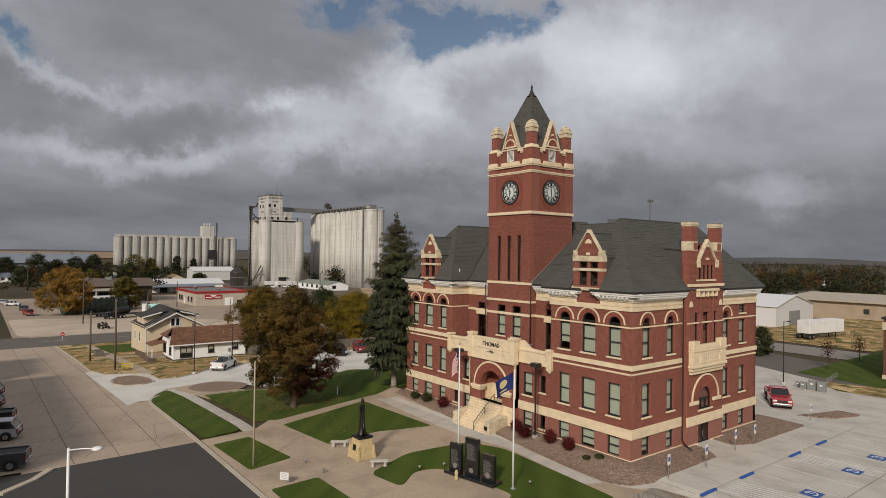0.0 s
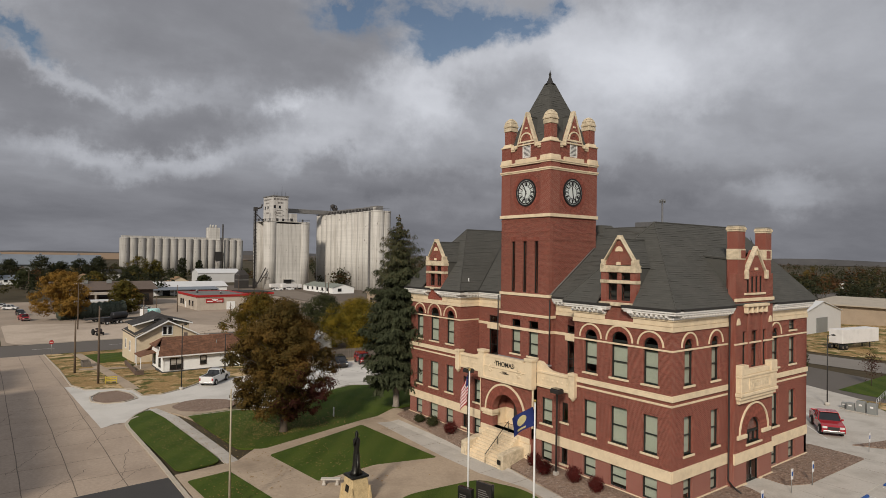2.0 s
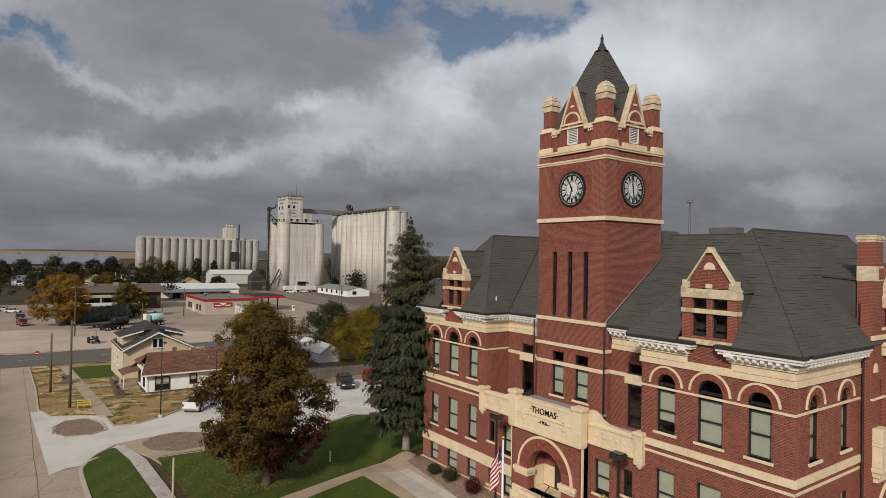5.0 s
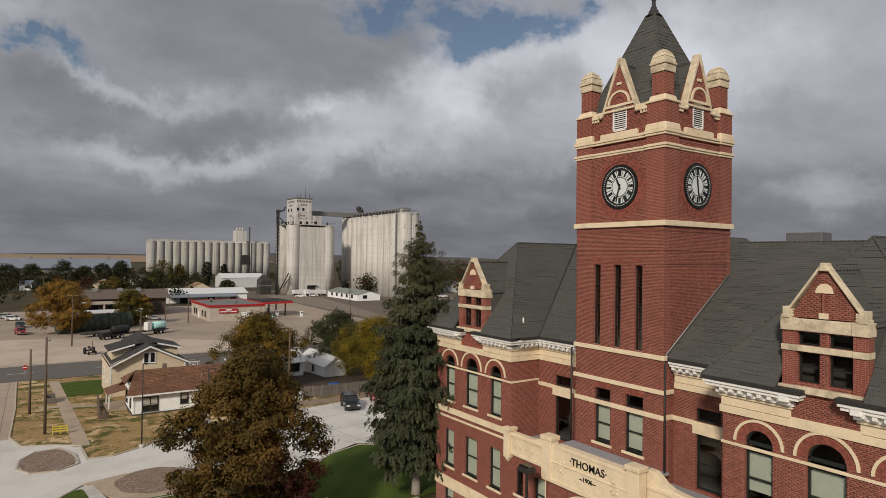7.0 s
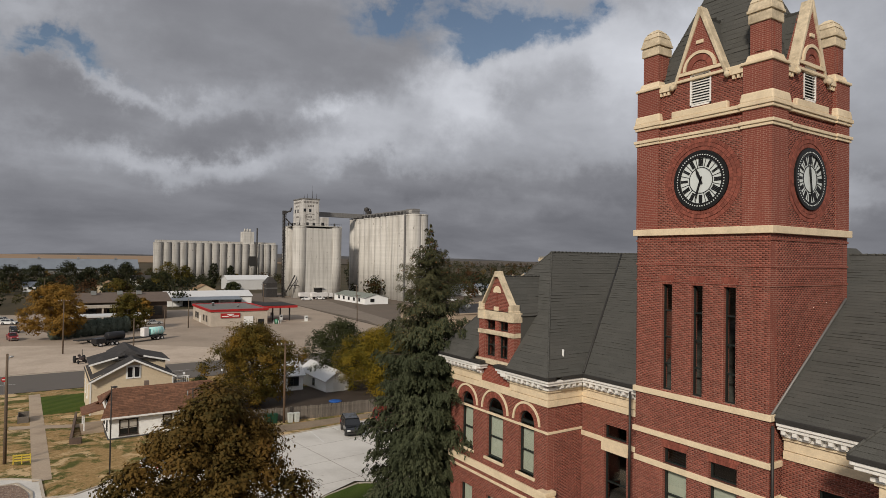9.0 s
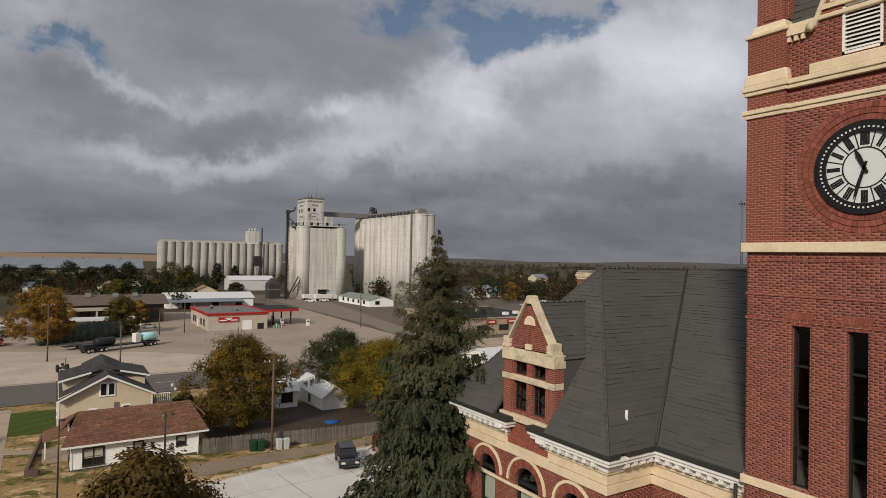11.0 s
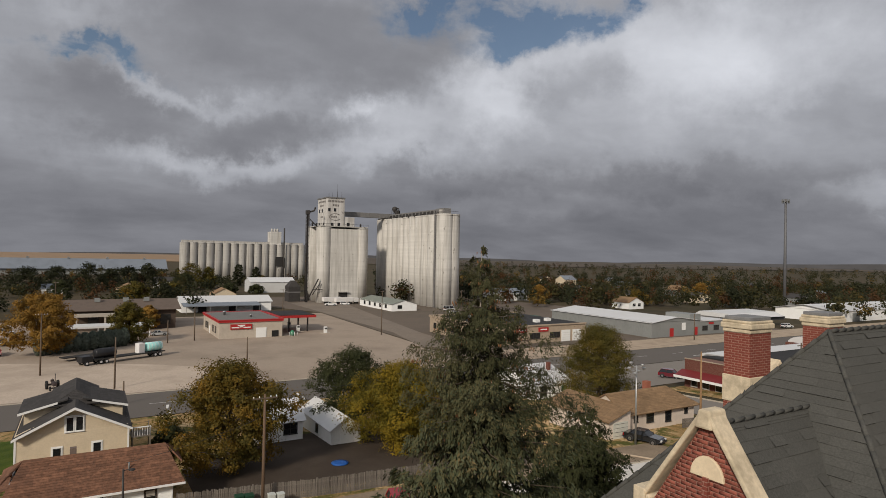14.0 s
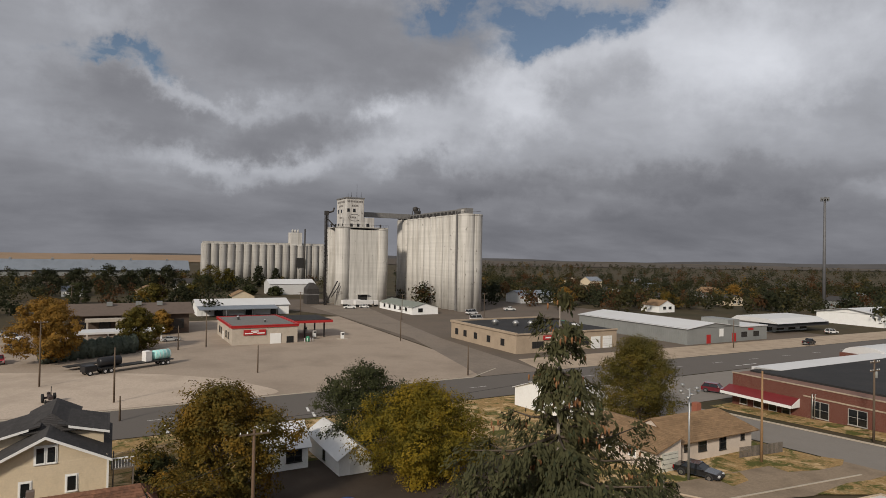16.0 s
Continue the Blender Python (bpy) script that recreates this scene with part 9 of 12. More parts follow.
# --- long red brick shop with the red awning
H = thing("brick_shop", "long low red brick shop with a red metal awning", "shop")
zg = -3.2
simple(H, "wall", -79.6, 88.2, zg - 0.8, -41, 133, 2.2, RED_BRICK_TOWN, "weathered red brick walls")
simple(H, "flat_roof", -79.0, 92.0, 2.2, -41.3, 132.4, 2.5, ROOF_MEMBRANE, "black flat roof with white edging")
put("roof_edge", Mesh().prism([(-79.8, 93.5, 2.2), (-76.0, 96.0, 2.55), (-76.0, 96.0, 2.6), (-79.0, 93.5, 2.85), (-79.8, 93.5, 2.85)], (0, 39.5, 0)), ROOF_WHITE, H, "white roof edging")
simple(H, "coping", -79.7, 88.1, 2.2, -40.9, 88.5, 2.34, CONCRETE_OLD)
v = Mesh()
v.prism([(-82 + 4.6 * math.cos(math.pi * k / 12), 134.0, 1.9 + 1.7 * math.sin(math.pi * k / 12)) for k in range(13)], (0, 12, 0))
simple(H, "rear_wall", -86.6, 133.0, zg - 0.8, -77.4, 146.0, 1.95, RED_BRICK_TOWN)
put("vault_roof", v, ROOF_WHITE, H, "white barrel vault roof")
aw = Mesh()
aw.prism([(-80.2, 86.0, -0.70), (-80.2, 88.2, 0.22), (-80.2, 88.2, -0.75)], (12.0, 0, 0))
a2 = put("awning", aw, RED_METAL, H, "red sloping metal awning")
simple(a2, "awning_edge", -80.3, 85.9, -1.10, -68.1, 86.05, -0.68, TRIM_WHITE)
put("awning_end", Mesh().prism([(-68.15, 86.2, -1.1), (-68.15, 88.2, -1.1), (-68.15, 88.2, 0.22), (-68.15, 86.2, -0.7)], (0.08, 0, 0)), TRIM_WHITE, a2)
for x in (-77.5, -75.0, -72.4, -70.2):
    house_window(H, "y", 88.2, -1, x - 0.6, x + 0.6, -2.6, -1.3, shade("pale_frame", (0.5, 0.48, 0.44)), cross=False)
for k in range(5):
    x = -65.0 + k * 5.2
    house_window(H, "y", 88.2, -1, x - 1.2, x + 1.2, -2.0 + 0.2 * min(k, 3), 0.3, shade("aged_frame", (0.35, 0.33, 0.30)), split=2, cross=True)
simple(H, "stone_sill_band", -67.5, 88.1, 0.75, -40.95, 88.25, 0.95, CONCRETE_OLD)
for x, y in ((-50, 100), (-44, 104), (-56, 97), (-60, 103)):
    put("roof_vent", Mesh().lathe([(0.3, 0), (0.3, 0.7), (0.5, 0.75), (0.45, 1.0), (0.1, 1.1)], x, y, 2.5, 10), STEEL, H)
for x in (-66.0, -65.6):
    put("standpipe", Mesh().tube([(x, 87.8, zg), (x, 87.8, 1.4), (x, 88.2, 1.4)], 0.08, 6), STEEL, H)

# --- filling station
H = thing("filling_station", "beige filling station with a red fascia, canopy and flat roof", "filling station")
simple(H, "wall", -211, 23.6, -4.6, -184.3, 41.5, 0.45, BEIGE_WALL, "beige block walls")
simple(H, "flat_roof", -210.6, 24.0, 0.95, -184.7, 41.1, 1.05, shade("grey_gravel_roof", (0.17, 0.165, 0.155), 0.9, grain=2), "grey flat roof")
put("fascia", Mesh().box(-211.3, 23.3, 0.45, -184.0, 41.8, 0.95), RED_PAINT, H, "red fascia band")
put("fascia_edge", Mesh().box(-211.4, 23.2, 0.95, -210.9, 41.9, 1.18).box(-184.4, 23.2, 0.95, -183.9, 41.9, 1.18).box(-210.9, 23.2, 0.95, -184.4, 23.7, 1.18).box(-210.9, 41.4, 0.95, -184.4, 41.9, 1.18), RED_PAINT, H, "red roof edge")
sg = put("sign_panel", Mesh().box(-184.25, 26.6, -1.55, -184.0, 32.6, -0.1), RED_PAINT, H, "red sign panel with white lettering bars")
for a, b, z in ((26.9, 29.0, -1.2), (30.2, 32.2, -1.2), (29.1, 30.1, -1.0), (28.6, 30.6, -0.6)):
    simple(sg, "letter_bar", -184.02, a, z, -183.95, b, z + 0.3, TRIM_WHITE)
simple(H, "door", -184.28, 33.8, -4.2, -184.15, 36.8, -1.3, TRIM_WHITE, "white service door")
simple(H, "side_door", -200.0, 23.5, -4.2, -198.8, 23.62, -1.9, TRIM_WHITE)
for x in (-206, -203, -194, -190):
    house_window(H, "y", 23.6, -1, x - 0.9, x + 0.9, -2.9, -1.2, GUTTER, cross=False)
house_window(H, "x", -184.3, 1, 38.5, 40.3, -4.0, -2.4, GUTTER, cross=False)
put("canopy", Mesh().box(-206, 41.9, 0.5, -190, 53.8, 1.25), RED_PAINT, H, "red forecourt canopy")
put("canopy_top", Mesh().box(-205.6, 42.3, 1.25, -190.4, 53.4, 1.4), ROOF_MEMBRANE, H)
for x in (-203, -193):
    for y in (46.0, 52.0):
        put("canopy_post", Mesh().box(x - 0.2, y - 0.2, -4.3, x + 0.2, y + 0.2, 0.5), POLE_DARK, H)
put("roof_vent", Mesh().lathe([(0.4, 0), (0.4, 0.9), (0.7, 0.95), (0.1, 1.3)], -201, 28, 1.0, 10), STEEL, H)
put("roof_vent", Mesh().lathe([(0.3, 0), (0.3, 0.6), (0.5, 0.65), (0.1, 0.9)], -192, 34, 1.0, 10), STEEL, H)
for x, y in ((-203, 49), (-193, 49), (-186, 55.5)):
    pm = thing("fuel_pump", "white and grey fuel pump on a kerb island", "fuel pump", pose(x, y, -4.2))
    put("base", Mesh().box(-0.8, -1.6, 0, 0.8, 1.6, 0.18), KERB, pm, bevel=0.05)
    put("body", Mesh().box(-0.3, -0.5, 0.18, 0.3, 0.5, 2.1), TRIM_WHITE, pm, bevel=0.05)
    put("screen", Mesh().box(0.3, -0.35, 1.3, 0.33, 0.35, 1.8), GUTTER, pm)
m = thing("propane_cage", "small green tank behind white posts", "tank", pose(-184.5, 44.6, -4.2))
put("tank", Mesh().lathe([(0.4, 0), (0.55, 0.2), (0.55, 1.3), (0.3, 1.6)], 0, 0, 0, 12), shade("green_tank", (0.05, 0.24, 0.13), 0.5), m)
for k in range(4):
    put("post", Mesh().tube([(1.0, -1.2 + k * 0.8, 0), (1.0, -1.2 + k * 0.8, 1.2)], 0.08, 8), TRIM_WHITE, m)

# --- tan shop and the grey hall
H = thing("tan_shop", "long tan flat-roofed workshop with white garage doors and red signs", "shop")
put("wall", Mesh().box(-177.5, 88, -4.7, -142.6, 123.2, 0.75), TAN_WALL, H, "tan block walls")
put("parapet", Mesh().box(-177.8, 87.7, 0.75, -142.3, 88.3, 1.35).box(-143.0, 88.3, 0.75, -142.3, 123.4, 1.1).box(-177.8, 88.3, 0.75, -177.2, 123.4, 1.35), TAN_WALL, H)
put("flat_roof", Mesh().box(-177.2, 88.3, 0.7, -143.0, 123.0, 0.9), ROOF_MEMBRANE, H, "dark flat roof")
for x in (-174, -169, -163, -156, -149):
    house_window(H, "y", 88, -1, x - 0.8, x + 0.8, -2.6, -1.0, GUTTER, cross=False)
for y in (95, 103.5, 111):
    house_window(H, "x", -142.6, 1, y - 1.8, y + 1.8, -2.8, -1.3, GUTTER, split=3, cross=False)
for y in (98.5, 106.5):
    s = put("sign_panel", Mesh().box(-142.55, y - 1.8, -0.9, -142.3, y + 1.8, 0.3), RED_PAINT, H, "red sign panel with white bars")
    simple(s, "letter_bar", -142.32, y - 1.2, -0.45, -142.25, y + 1.2, -0.1, TRIM_WHITE)
for y in (115.2, 119.6):
    d = put("garage_door", Mesh().box(-142.6, y - 1.7, -4.2, -142.45, y + 1.7, -0.8), TRIM_WHITE, H, "white roller garage door")
    for k in range(4):
        simple(d, "groove", -142.46, y - 1.65, -3.6 + k * 0.65, -142.42, y + 1.65, -3.56 + k * 0.65, CONCRETE)
for x, y in ((-160, 100), (-158, 104), (-165, 96)):
    u = put("roof_unit", Mesh().lathe([(0.7, 0), (0.7, 0.5), (1.1, 0.9), (0.5, 1.5), (0.1, 1.6)], x, y, 0.9, 12), STEEL, H)
for x, y in ((-150, 110), (-152, 116)):
    put("roof_unit", Mesh().box(x - 0.8, y - 0.8, 0.9, x + 0.8, y + 0.8, 1.8), TRIM_WHITE, H)
H = thing("grey_hall", "long grey metal hall with a low white roof and red doors", "hall")
put("wall", Mesh().box(-185, 146.2, -4.7, -137, 170, 0.7), METAL_GREY, H, "ribbed grey metal walls")
ribs = Mesh()
for k in range(60):
    ribs.box(-184.8 + k * 0.8, 146.12, -4.2, -184.7 + k * 0.8, 146.2, 0.6)
put("wall_ribs", ribs, METAL_GREY, H, kind="stuff")
for s, ya in ((1, 145.7), (-1, 170.5)):
    slope(H, [(-185.4, ya, 0.6), (-136.6, ya, 0.6), (-136.6, 158.2, 2.1), (-185.4, 158.2, 2.1)], ROOF_WHITE, course=0)
put("gable_wall", Mesh().prism([(-137, 146.2, 0.6), (-137, 170, 0.6), (-137, 158.2, 2.0)], (-0.3, 0, 0)), METAL_GREY, H)
put("front_block", Mesh().box(-150, 170, -4.7, -137, 184, 0.2), METAL_GREY, H, "lower grey front block")
put("front_roof", Mesh().box(-150.3, 170, 0.2, -136.7, 184.3, 0.45), ROOF_WHITE, H)
put("raised_block", Mesh().box(-148, 166.0, 0.5, -138, 171.5, 2.6), METAL_GREY, H)
for y in (155.6, 167.6):
    simple(H, "red_door", -137.0, y - 0.9, -4.2, -136.9, y + 0.9, -1.5, RED_PAINT, "red door")
for y in (172.5, 178.5):
    house_window(H, "x", -137, 1, y - 1.3, y + 1.3, -2.8, -1.4, GUTTER, split=3, cross=True)
simple(H, "white_board", -136.98, 160.6, -2.3, -136.88, 162.4, 0.1, TRIM_WHITE, "white notice board")
s = simple(H, "sign_panel", -136.98, 174.5, -0.9, -136.88, 177.0, -0.2, RED_PAINT)

# --- shops farther along the highway
H = thing("drive_in", "low white drive-in with a dark canopy edge", "shop")
put("wall", Mesh().box(-160, 200, -4.6, -149, 226, -0.4), SIDING_WHITE, H)
put("canopy", Mesh().box(-150, 199, -1.9, -143, 230, -0.7), shade("dark_fascia", (0.05, 0.05, 0.055)), H, "dark canopy fascia")
put("roof", Mesh().prism([(-161, 198, -0.5), (-142, 198, -0.5), (-146, 198, 1.0), (-158, 198, 1.2)], (0, 30, 0)), ROOF_WHITE, H)
for y in (203, 210, 217, 224):
    house_window(H, "x", -149, 1, y - 2, y + 2, -3.6, -1.6, GUTTER, split=2, cross=False)
H = thing("white_shed", "long white metal shed with a white roof", "shed")
put("wall", Mesh().box(-166, 262, -4.6, -140, 330, 0.6), SIDING_WHITE, H)
slope(H, [(-139.5, 261, 0.5), (-139.5, 331, 0.5), (-153, 331, 2.6), (-153, 261, 2.6)], ROOF_WHITE, course=0)
slope(H, [(-166.5, 261, 0.5), (-166.5, 331, 0.5), (-153, 331, 2.6), (-153, 261, 2.6)], ROOF_WHITE, course=0)
put("gable_wall", Mesh().prism([(-140, 262, 0.5), (-166, 262, 0.5), (-153, 262, 2.5)], (0, 0.3, 0)), SIDING_WHITE, H)
put("door", Mesh().box(-140.05, 275, -4.2, -139.9, 281, -0.6), METAL_GREY, H)
h = gabled("shed", "white metal workshop with a grey roof and open bays", -300, 192, -285, 215, -4.2, 0.4, 2.6, "y", SIDING_WHITE, METAL_BLUE)
simple(h, "bay_door", -284.95, 198, -4.2, -284.8, 203, -0.4, METAL_GREY)
simple(h, "bay_door", -284.95, 206, -4.2, -284.8, 211, -0.4, METAL_GREY)
h = gabled("house", "pale yellow two-storey house among trees", -395, 330, -383, 342, -4.2, 3.2, 6.5, "y", SIDING_CREAM, METAL_BLUE, "house")
random.seed(77)
for x, y in HOUSE_SPOTS:
    w, d, e = random.uniform(8, 12), random.uniform(9, 14), random.uniform(-1.2, 0.4)
    wm, lb = random.choice(((SIDING_WHITE, "white"), (SIDING_CREAM, "cream"), (METAL_GREY, "grey")))
    rm, rl = random.choice(((ROOF_BLACK, "charcoal"), (ROOF_TAN, "brown"), (METAL_BLUE, "grey metal")))
    h = gabled("house", f"small {lb} house with a {rl} roof among trees", x, y, x + w, y + d, -4.2, e, e + random.uniform(2, 3), random.choice("xy"), wm, rm, "house")
    house_window(h, "x", x + w, 1, y + d * 0.25, y + d * 0.45, -2.8, -1.4, TRIM_WHITE)
    house_window(h, "x", x + w, 1, y + d * 0.6, y + d * 0.8, -2.8, -1.4, TRIM_WHITE)

# --- buildings beyond the yard
H = thing("brown_office", "dark brown low office with a shallow brown roof and pale fascia", "office")
put("wall", Mesh().box(-240, -16, -4.6, -217, 16, 2.0), BROWN_WALL, H)
slope(H, [(-215.5, -17.5, 2.0), (-215.5, 17.5, 2.0), (-228, 17.5, 4.6), (-228, -17.5, 4.6)], shade("brown_roof", (0.13, 0.098, 0.078), 0.9), course=0)
slope(H, [(-241.5, -17.5, 2.0), (-241.5, 17.5, 2.0), (-228, 17.5, 4.6), (-228, -17.5, 4.6)], shade("brown_roof_2", (0.13, 0.098, 0.078), 0.9), course=0)
put("porch_beam", Mesh().box(-216.5, -12, 0.4, -212.5, 4, 1.2), shade("pale_beam", (0.42, 0.37, 0.31)), H, "pale porch beam")
for y in (-11.4, -4, 3.4):
    put("porch_post", Mesh().box(-213.3, y - 0.25, -4.3, -212.7, y + 0.25, 0.4), shade("pale_post", (0.42, 0.37, 0.31)), H)
for y in (-13, -7, -1, 8, 13):
    house_window(H, "x", -217, 1, y - 1.4, y + 1.4, -2.6, 0.2, GUTTER, cross=False)
for y in (-6, 2, 8):
    put("roof_unit", Mesh().box(-226, y - 0.8, 4.0, -224.4, y + 0.8, 5.2), METAL_GREY, H)
H = thing("low_wall_building", "long low white canopy beside the hedge", "canopy")
put("roof", Mesh().box(-206, -14, -1.3, -198, 8, -0.8), ROOF_WHITE, H)
for y in (-13, -6, 1, 7):
    put("post", Mesh().box(-199, y - 0.15, -4.3, -198.7, y + 0.15, -1.3), TRIM_WHITE, H)
h = gabled("depot", "long white depot with a pale blue metal roof", -283, 24, -268, 60, -4.2, -0.2, 2.0, "y", SIDING_WHITE, ROOF_WHITE, "depot", 0.6)
for y in (32, 44, 54):
    simple(h, "bay_door", -267.95, y - 1.6, -4.2, -267.8, y + 1.6, -1.2, GUTTER)
put("lean_to", Mesh().prism([(-268, 24, -0.2), (-268, 24, -0.5), (-261, 24, -1.4), (-261, 24, -1.1)], (0, 30, 0)), METAL_BLUE, h, "pale blue lean-to roof")
for y in (25, 34, 44, 53.5):
    simple(h, "lean_to_post", -261.3, y - 0.1, -4.3, -261.1, y + 0.1, -1.3, STEEL)
h = gabled("depot", "white metal shed with a curved pale roof", -402, 78, -386, 106, -4.2, 2.4, 5.0, "y", ROOF_WHITE, ROOF_WHITE, "depot")
h = thing("grain_store", "very long low grey-blue metal grain store", "grain store")
put("wall", Mesh().box(-730, -260, -4.6, -700, 62, 1.5), METAL_GREY, h)
slope(h, [(-698, -262, 1.4), (-698, 64, 1.4), (-715, 64, 11.5), (-715, -262, 11.5)], METAL_BLUE, course=0)
slope(h, [(-732, -262, 1.4), (-732, 64, 1.4), (-715, 64, 11.5), (-715, -262, 11.5)], METAL_BLUE, course=0)
for k in range(9):
    put("roof_vent", Mesh().box(-716, -230 + k * 34, 11.3, -714, -228 + k * 34, 13.0), STEEL, h)
FIELD_TAN = shade("stubble_field", (0.27, 0.182, 0.112), 0.95, grain=0.02, amount=0.15, stain=0.004, stain_amount=0.3, second=(0.24, 0.17, 0.09), bump=0.0)
m = Mesh()
m.face([(-2600, -1500, 7.0), (-2600, 700, 7.0), (-1500, 500, -3.0), (-1500, -1100, -3.0)])
put("backdrop_fields", m, FIELD_TAN, None, "far tan stubble fields rising to the horizon", category="field", kind="structure")
m = Mesh()
m.face([(-2600, 700, 7.0), (-1000, 3300, 4.0), (-900, 2500, -3.0), (-1500, 500, -3.0)])
m.face([(-1000, 3300, 4.0), (900, 3600, 4.0), (700, 2500, -3.0), (-900, 2500, -3.0)])
put("backdrop_plain", m, shade("dull_far_plain", (0.085, 0.066, 0.048), 0.95, grain=0.02, amount=0.2, stain=0.004, stain_amount=0.4, second=(0.055, 0.05, 0.038), bump=0.0), None, "dull brown far plain", category="field", kind="structure")
m = Mesh()
random.seed(3)
prev = None
for k in range(90):
    a = radians(60 + k * 2.2)
    r = 2700
    h2 = 14 + 6 * math.sin(k * 0.31) + 4 * math.sin(k * 0.83 + 1)
    p = (r * math.cos(a), r * math.sin(a))
    if prev:
        m.face([(*prev[0], -5), (*p, -5), (p[0] * 1.02, p[1] * 1.02, h2), (prev[0][0] * 1.02, prev[0][1] * 1.02, prev[1])])
    prev = (p, h2)
put("backdrop_hills", m, shade("hazy_far_land", (0.075, 0.072, 0.072), 1.0, grain=0.01, amount=0.2, stain=0.003, stain_amount=0.3), None, "dim low land along the horizon", category="horizon", kind="structure")

# --- grain elevators
def silo_bank(name, label, cells, r, z0, z1, mat, sides=28):
    h = thing(name, label, "grain elevator")
    for x, y in cells:
        m = Mesh()
        m.lathe([(r, 0), (r, (z1 - z0) * 0.5), (r, z1 - z0 - 0.15), (r, z1 - z0), (r * 1.02, z1 - z0), (r * 1.02, z1 - z0 + 0.1), (r * 1.02, z1 - z0 + 0.5), (r * 1.02, z1 - z0 + 0.6), (r * 0.2, z1 - z0 + 0.9)], x, y, z0, sides)
        put("silo", m, mat, h, "stained white concrete silo")
    return h


A = silo_bank("grain_elevator", "tall weathered white grain elevator with a lettered head house", [(x, y) for x in (-303.0, -319.0) for y in (95.3, 115.4)], 3.9, -4.5, 33.7, ELEVATOR)
put("core", Mesh().box(-320.5, 95.5, -4.5, -300.0, 115.2, 33.6), ELEVATOR, A, "flat white wall between the silos")
put("roof_slab", Mesh().box(-321.5, 92.5, 34.5, -299.4, 118.2, 35.0), ELEVATOR_OLD, A, bevel=0.08)
put("head_house", Mesh().box(-321, 97.8, 35.0, -306, 107.3, 49.7), ELEVATOR_SPOT, A, "square stained white head house", bevel=0.1)
put("head_parapet", Mesh().box(-321.3, 97.5, 49.7, -305.7, 107.6, 50.3), CONCRETE_GREY, A)
put("head_annex", Mesh().box(-318, 107.3, 35.0, -306.4, 113.2, 40.2), ELEVATOR_SPOT, A, "lower annex beside the head house", bevel=0.1)
for y, z, w, x in ((98.9, 43.7, 0.55, -306), (102.0, 43.7, 0.55, -306), (100.6, 36.1, 0.6, -306), (104.2, 36.1, 0.6, -306), (109.6, 36.4, 0.7, -306.4)):
    house_window(A, "x", x, 1, y - w, y + w, z - 0.7, z + 0.7, GUTTER, cross=False)
for x, z in ((-318, 43.4), (-313.5, 43.4), (-318, 36.2)):
    house_window(A, "y", 97.8, -1, x - 0.7, x + 0.7, z - 0.8, z + 0.8, GUTTER, cross=False)
FADED = shade("faded_lettering", (0.17, 0.155, 0.145), 0.9, grain=1.5, amount=0.5)
for a, b, z, e in ((98.3, 106.8, 47.7, 0.95), (100.8, 104.4, 45.6, 0.95), (99.8, 103.3, 39.6, 0.9)):
    n = max(3, int((b - a) / 0.8))
    for k in range(n):
        w = (b - a) / n
        simple(A, "letter_bar", -306.0, a + w * k, z, -305.94, a + w * (k + 0.68), z + e, FADED, "faded dark lettering bar")
for x0, x1, z in ((-319.5, -308, 47.6), (-317, -311, 45.6), (-316, -311, 39.6)):
    for k in range(int((x1 - x0) / 1.4)):
        simple(A, "letter_bar", x0 + 1.4 * k, 97.74, z, x0 + 1.4 * k + 0.95, 97.8, z + 0.9, FADED, "faded dark lettering bar")
loop = Mesh()
loop.tube([(-305.93, 102.2 + 3.2 * math.cos(k * 0.349), 40.0 + 1.75 * math.sin(k * 0.349)) for k in range(2, 17)], 0.12, 5)
put("painted_loop", loop, FADED, A, "faded painted loop")
for x, y, z in ((-308, 104, 57.5), (-307, 106, 53.4), (-310, 100, 52.6), (-309, 101.4, 53.0)):
    put("antenna", Mesh().tube([(x, y, 50.2), (x, y, z)], [0.13, 0.04], 6), DARK_STEEL, A)
rail = Mesh()
for k in range(21):
    y = 92.6 + k * 1.28
    rail.tube([(-299.5, y, 35.0), (-299.5, y, 36.1)], 0.05, 4)
    if k < 17:
        rail.tube([(-321.2 + y - 92.6, 92.6, 35.0), (-321.2 + y - 92.6, 92.6, 36.1)], 0.05, 4)
rail.tube([(-321.2, 92.6, 36.1), (-299.5, 92.6, 36.1), (-299.5, 118.2, 36.1)], 0.06, 4)
put("railing", rail, DARK_STEEL, A)
for x, y, r, h in ((-301.5, 94.5, 0.5, 1.5), (-301.2, 99, 0.4, 1.2), (-301.2, 114.5, 0.6, 1.7), (-310, 93.6, 0.5, 1.6), (-317.5, 93.8, 0.6, 2.2)):
    put("roof_vent", Mesh().lathe([(r * 0.6, 0), (r * 0.6, h * 0.6), (r, h * 0.65), (r * 0.2, h)], x, y, 35.0, 10), DARK_STEEL, A)
leg = Mesh()
for dx in (0, 1.4):
    for dy in (0, 1.4):
        leg.tube([(-306 + dx, 86.6 + dy, -4.4), (-306 + dx, 86.6 + dy, 42)], 0.13, 5)
for k in range(24):
    z = -4 + k * 1.9
    leg.tube([(-306, 86.6, z), (-304.6, 86.6, z + 1.9)], 0.08, 4)
    leg.tube([(-304.6, 86.6, z), (-304.6, 88.0, z + 1.9)], 0.08, 4)
leg.box(-305.7, 86.9, -4.4, -304.9, 87.7, 41)
leg.box(-306.3, 86.4, 40.6, -304.3, 88.2, 42.6)
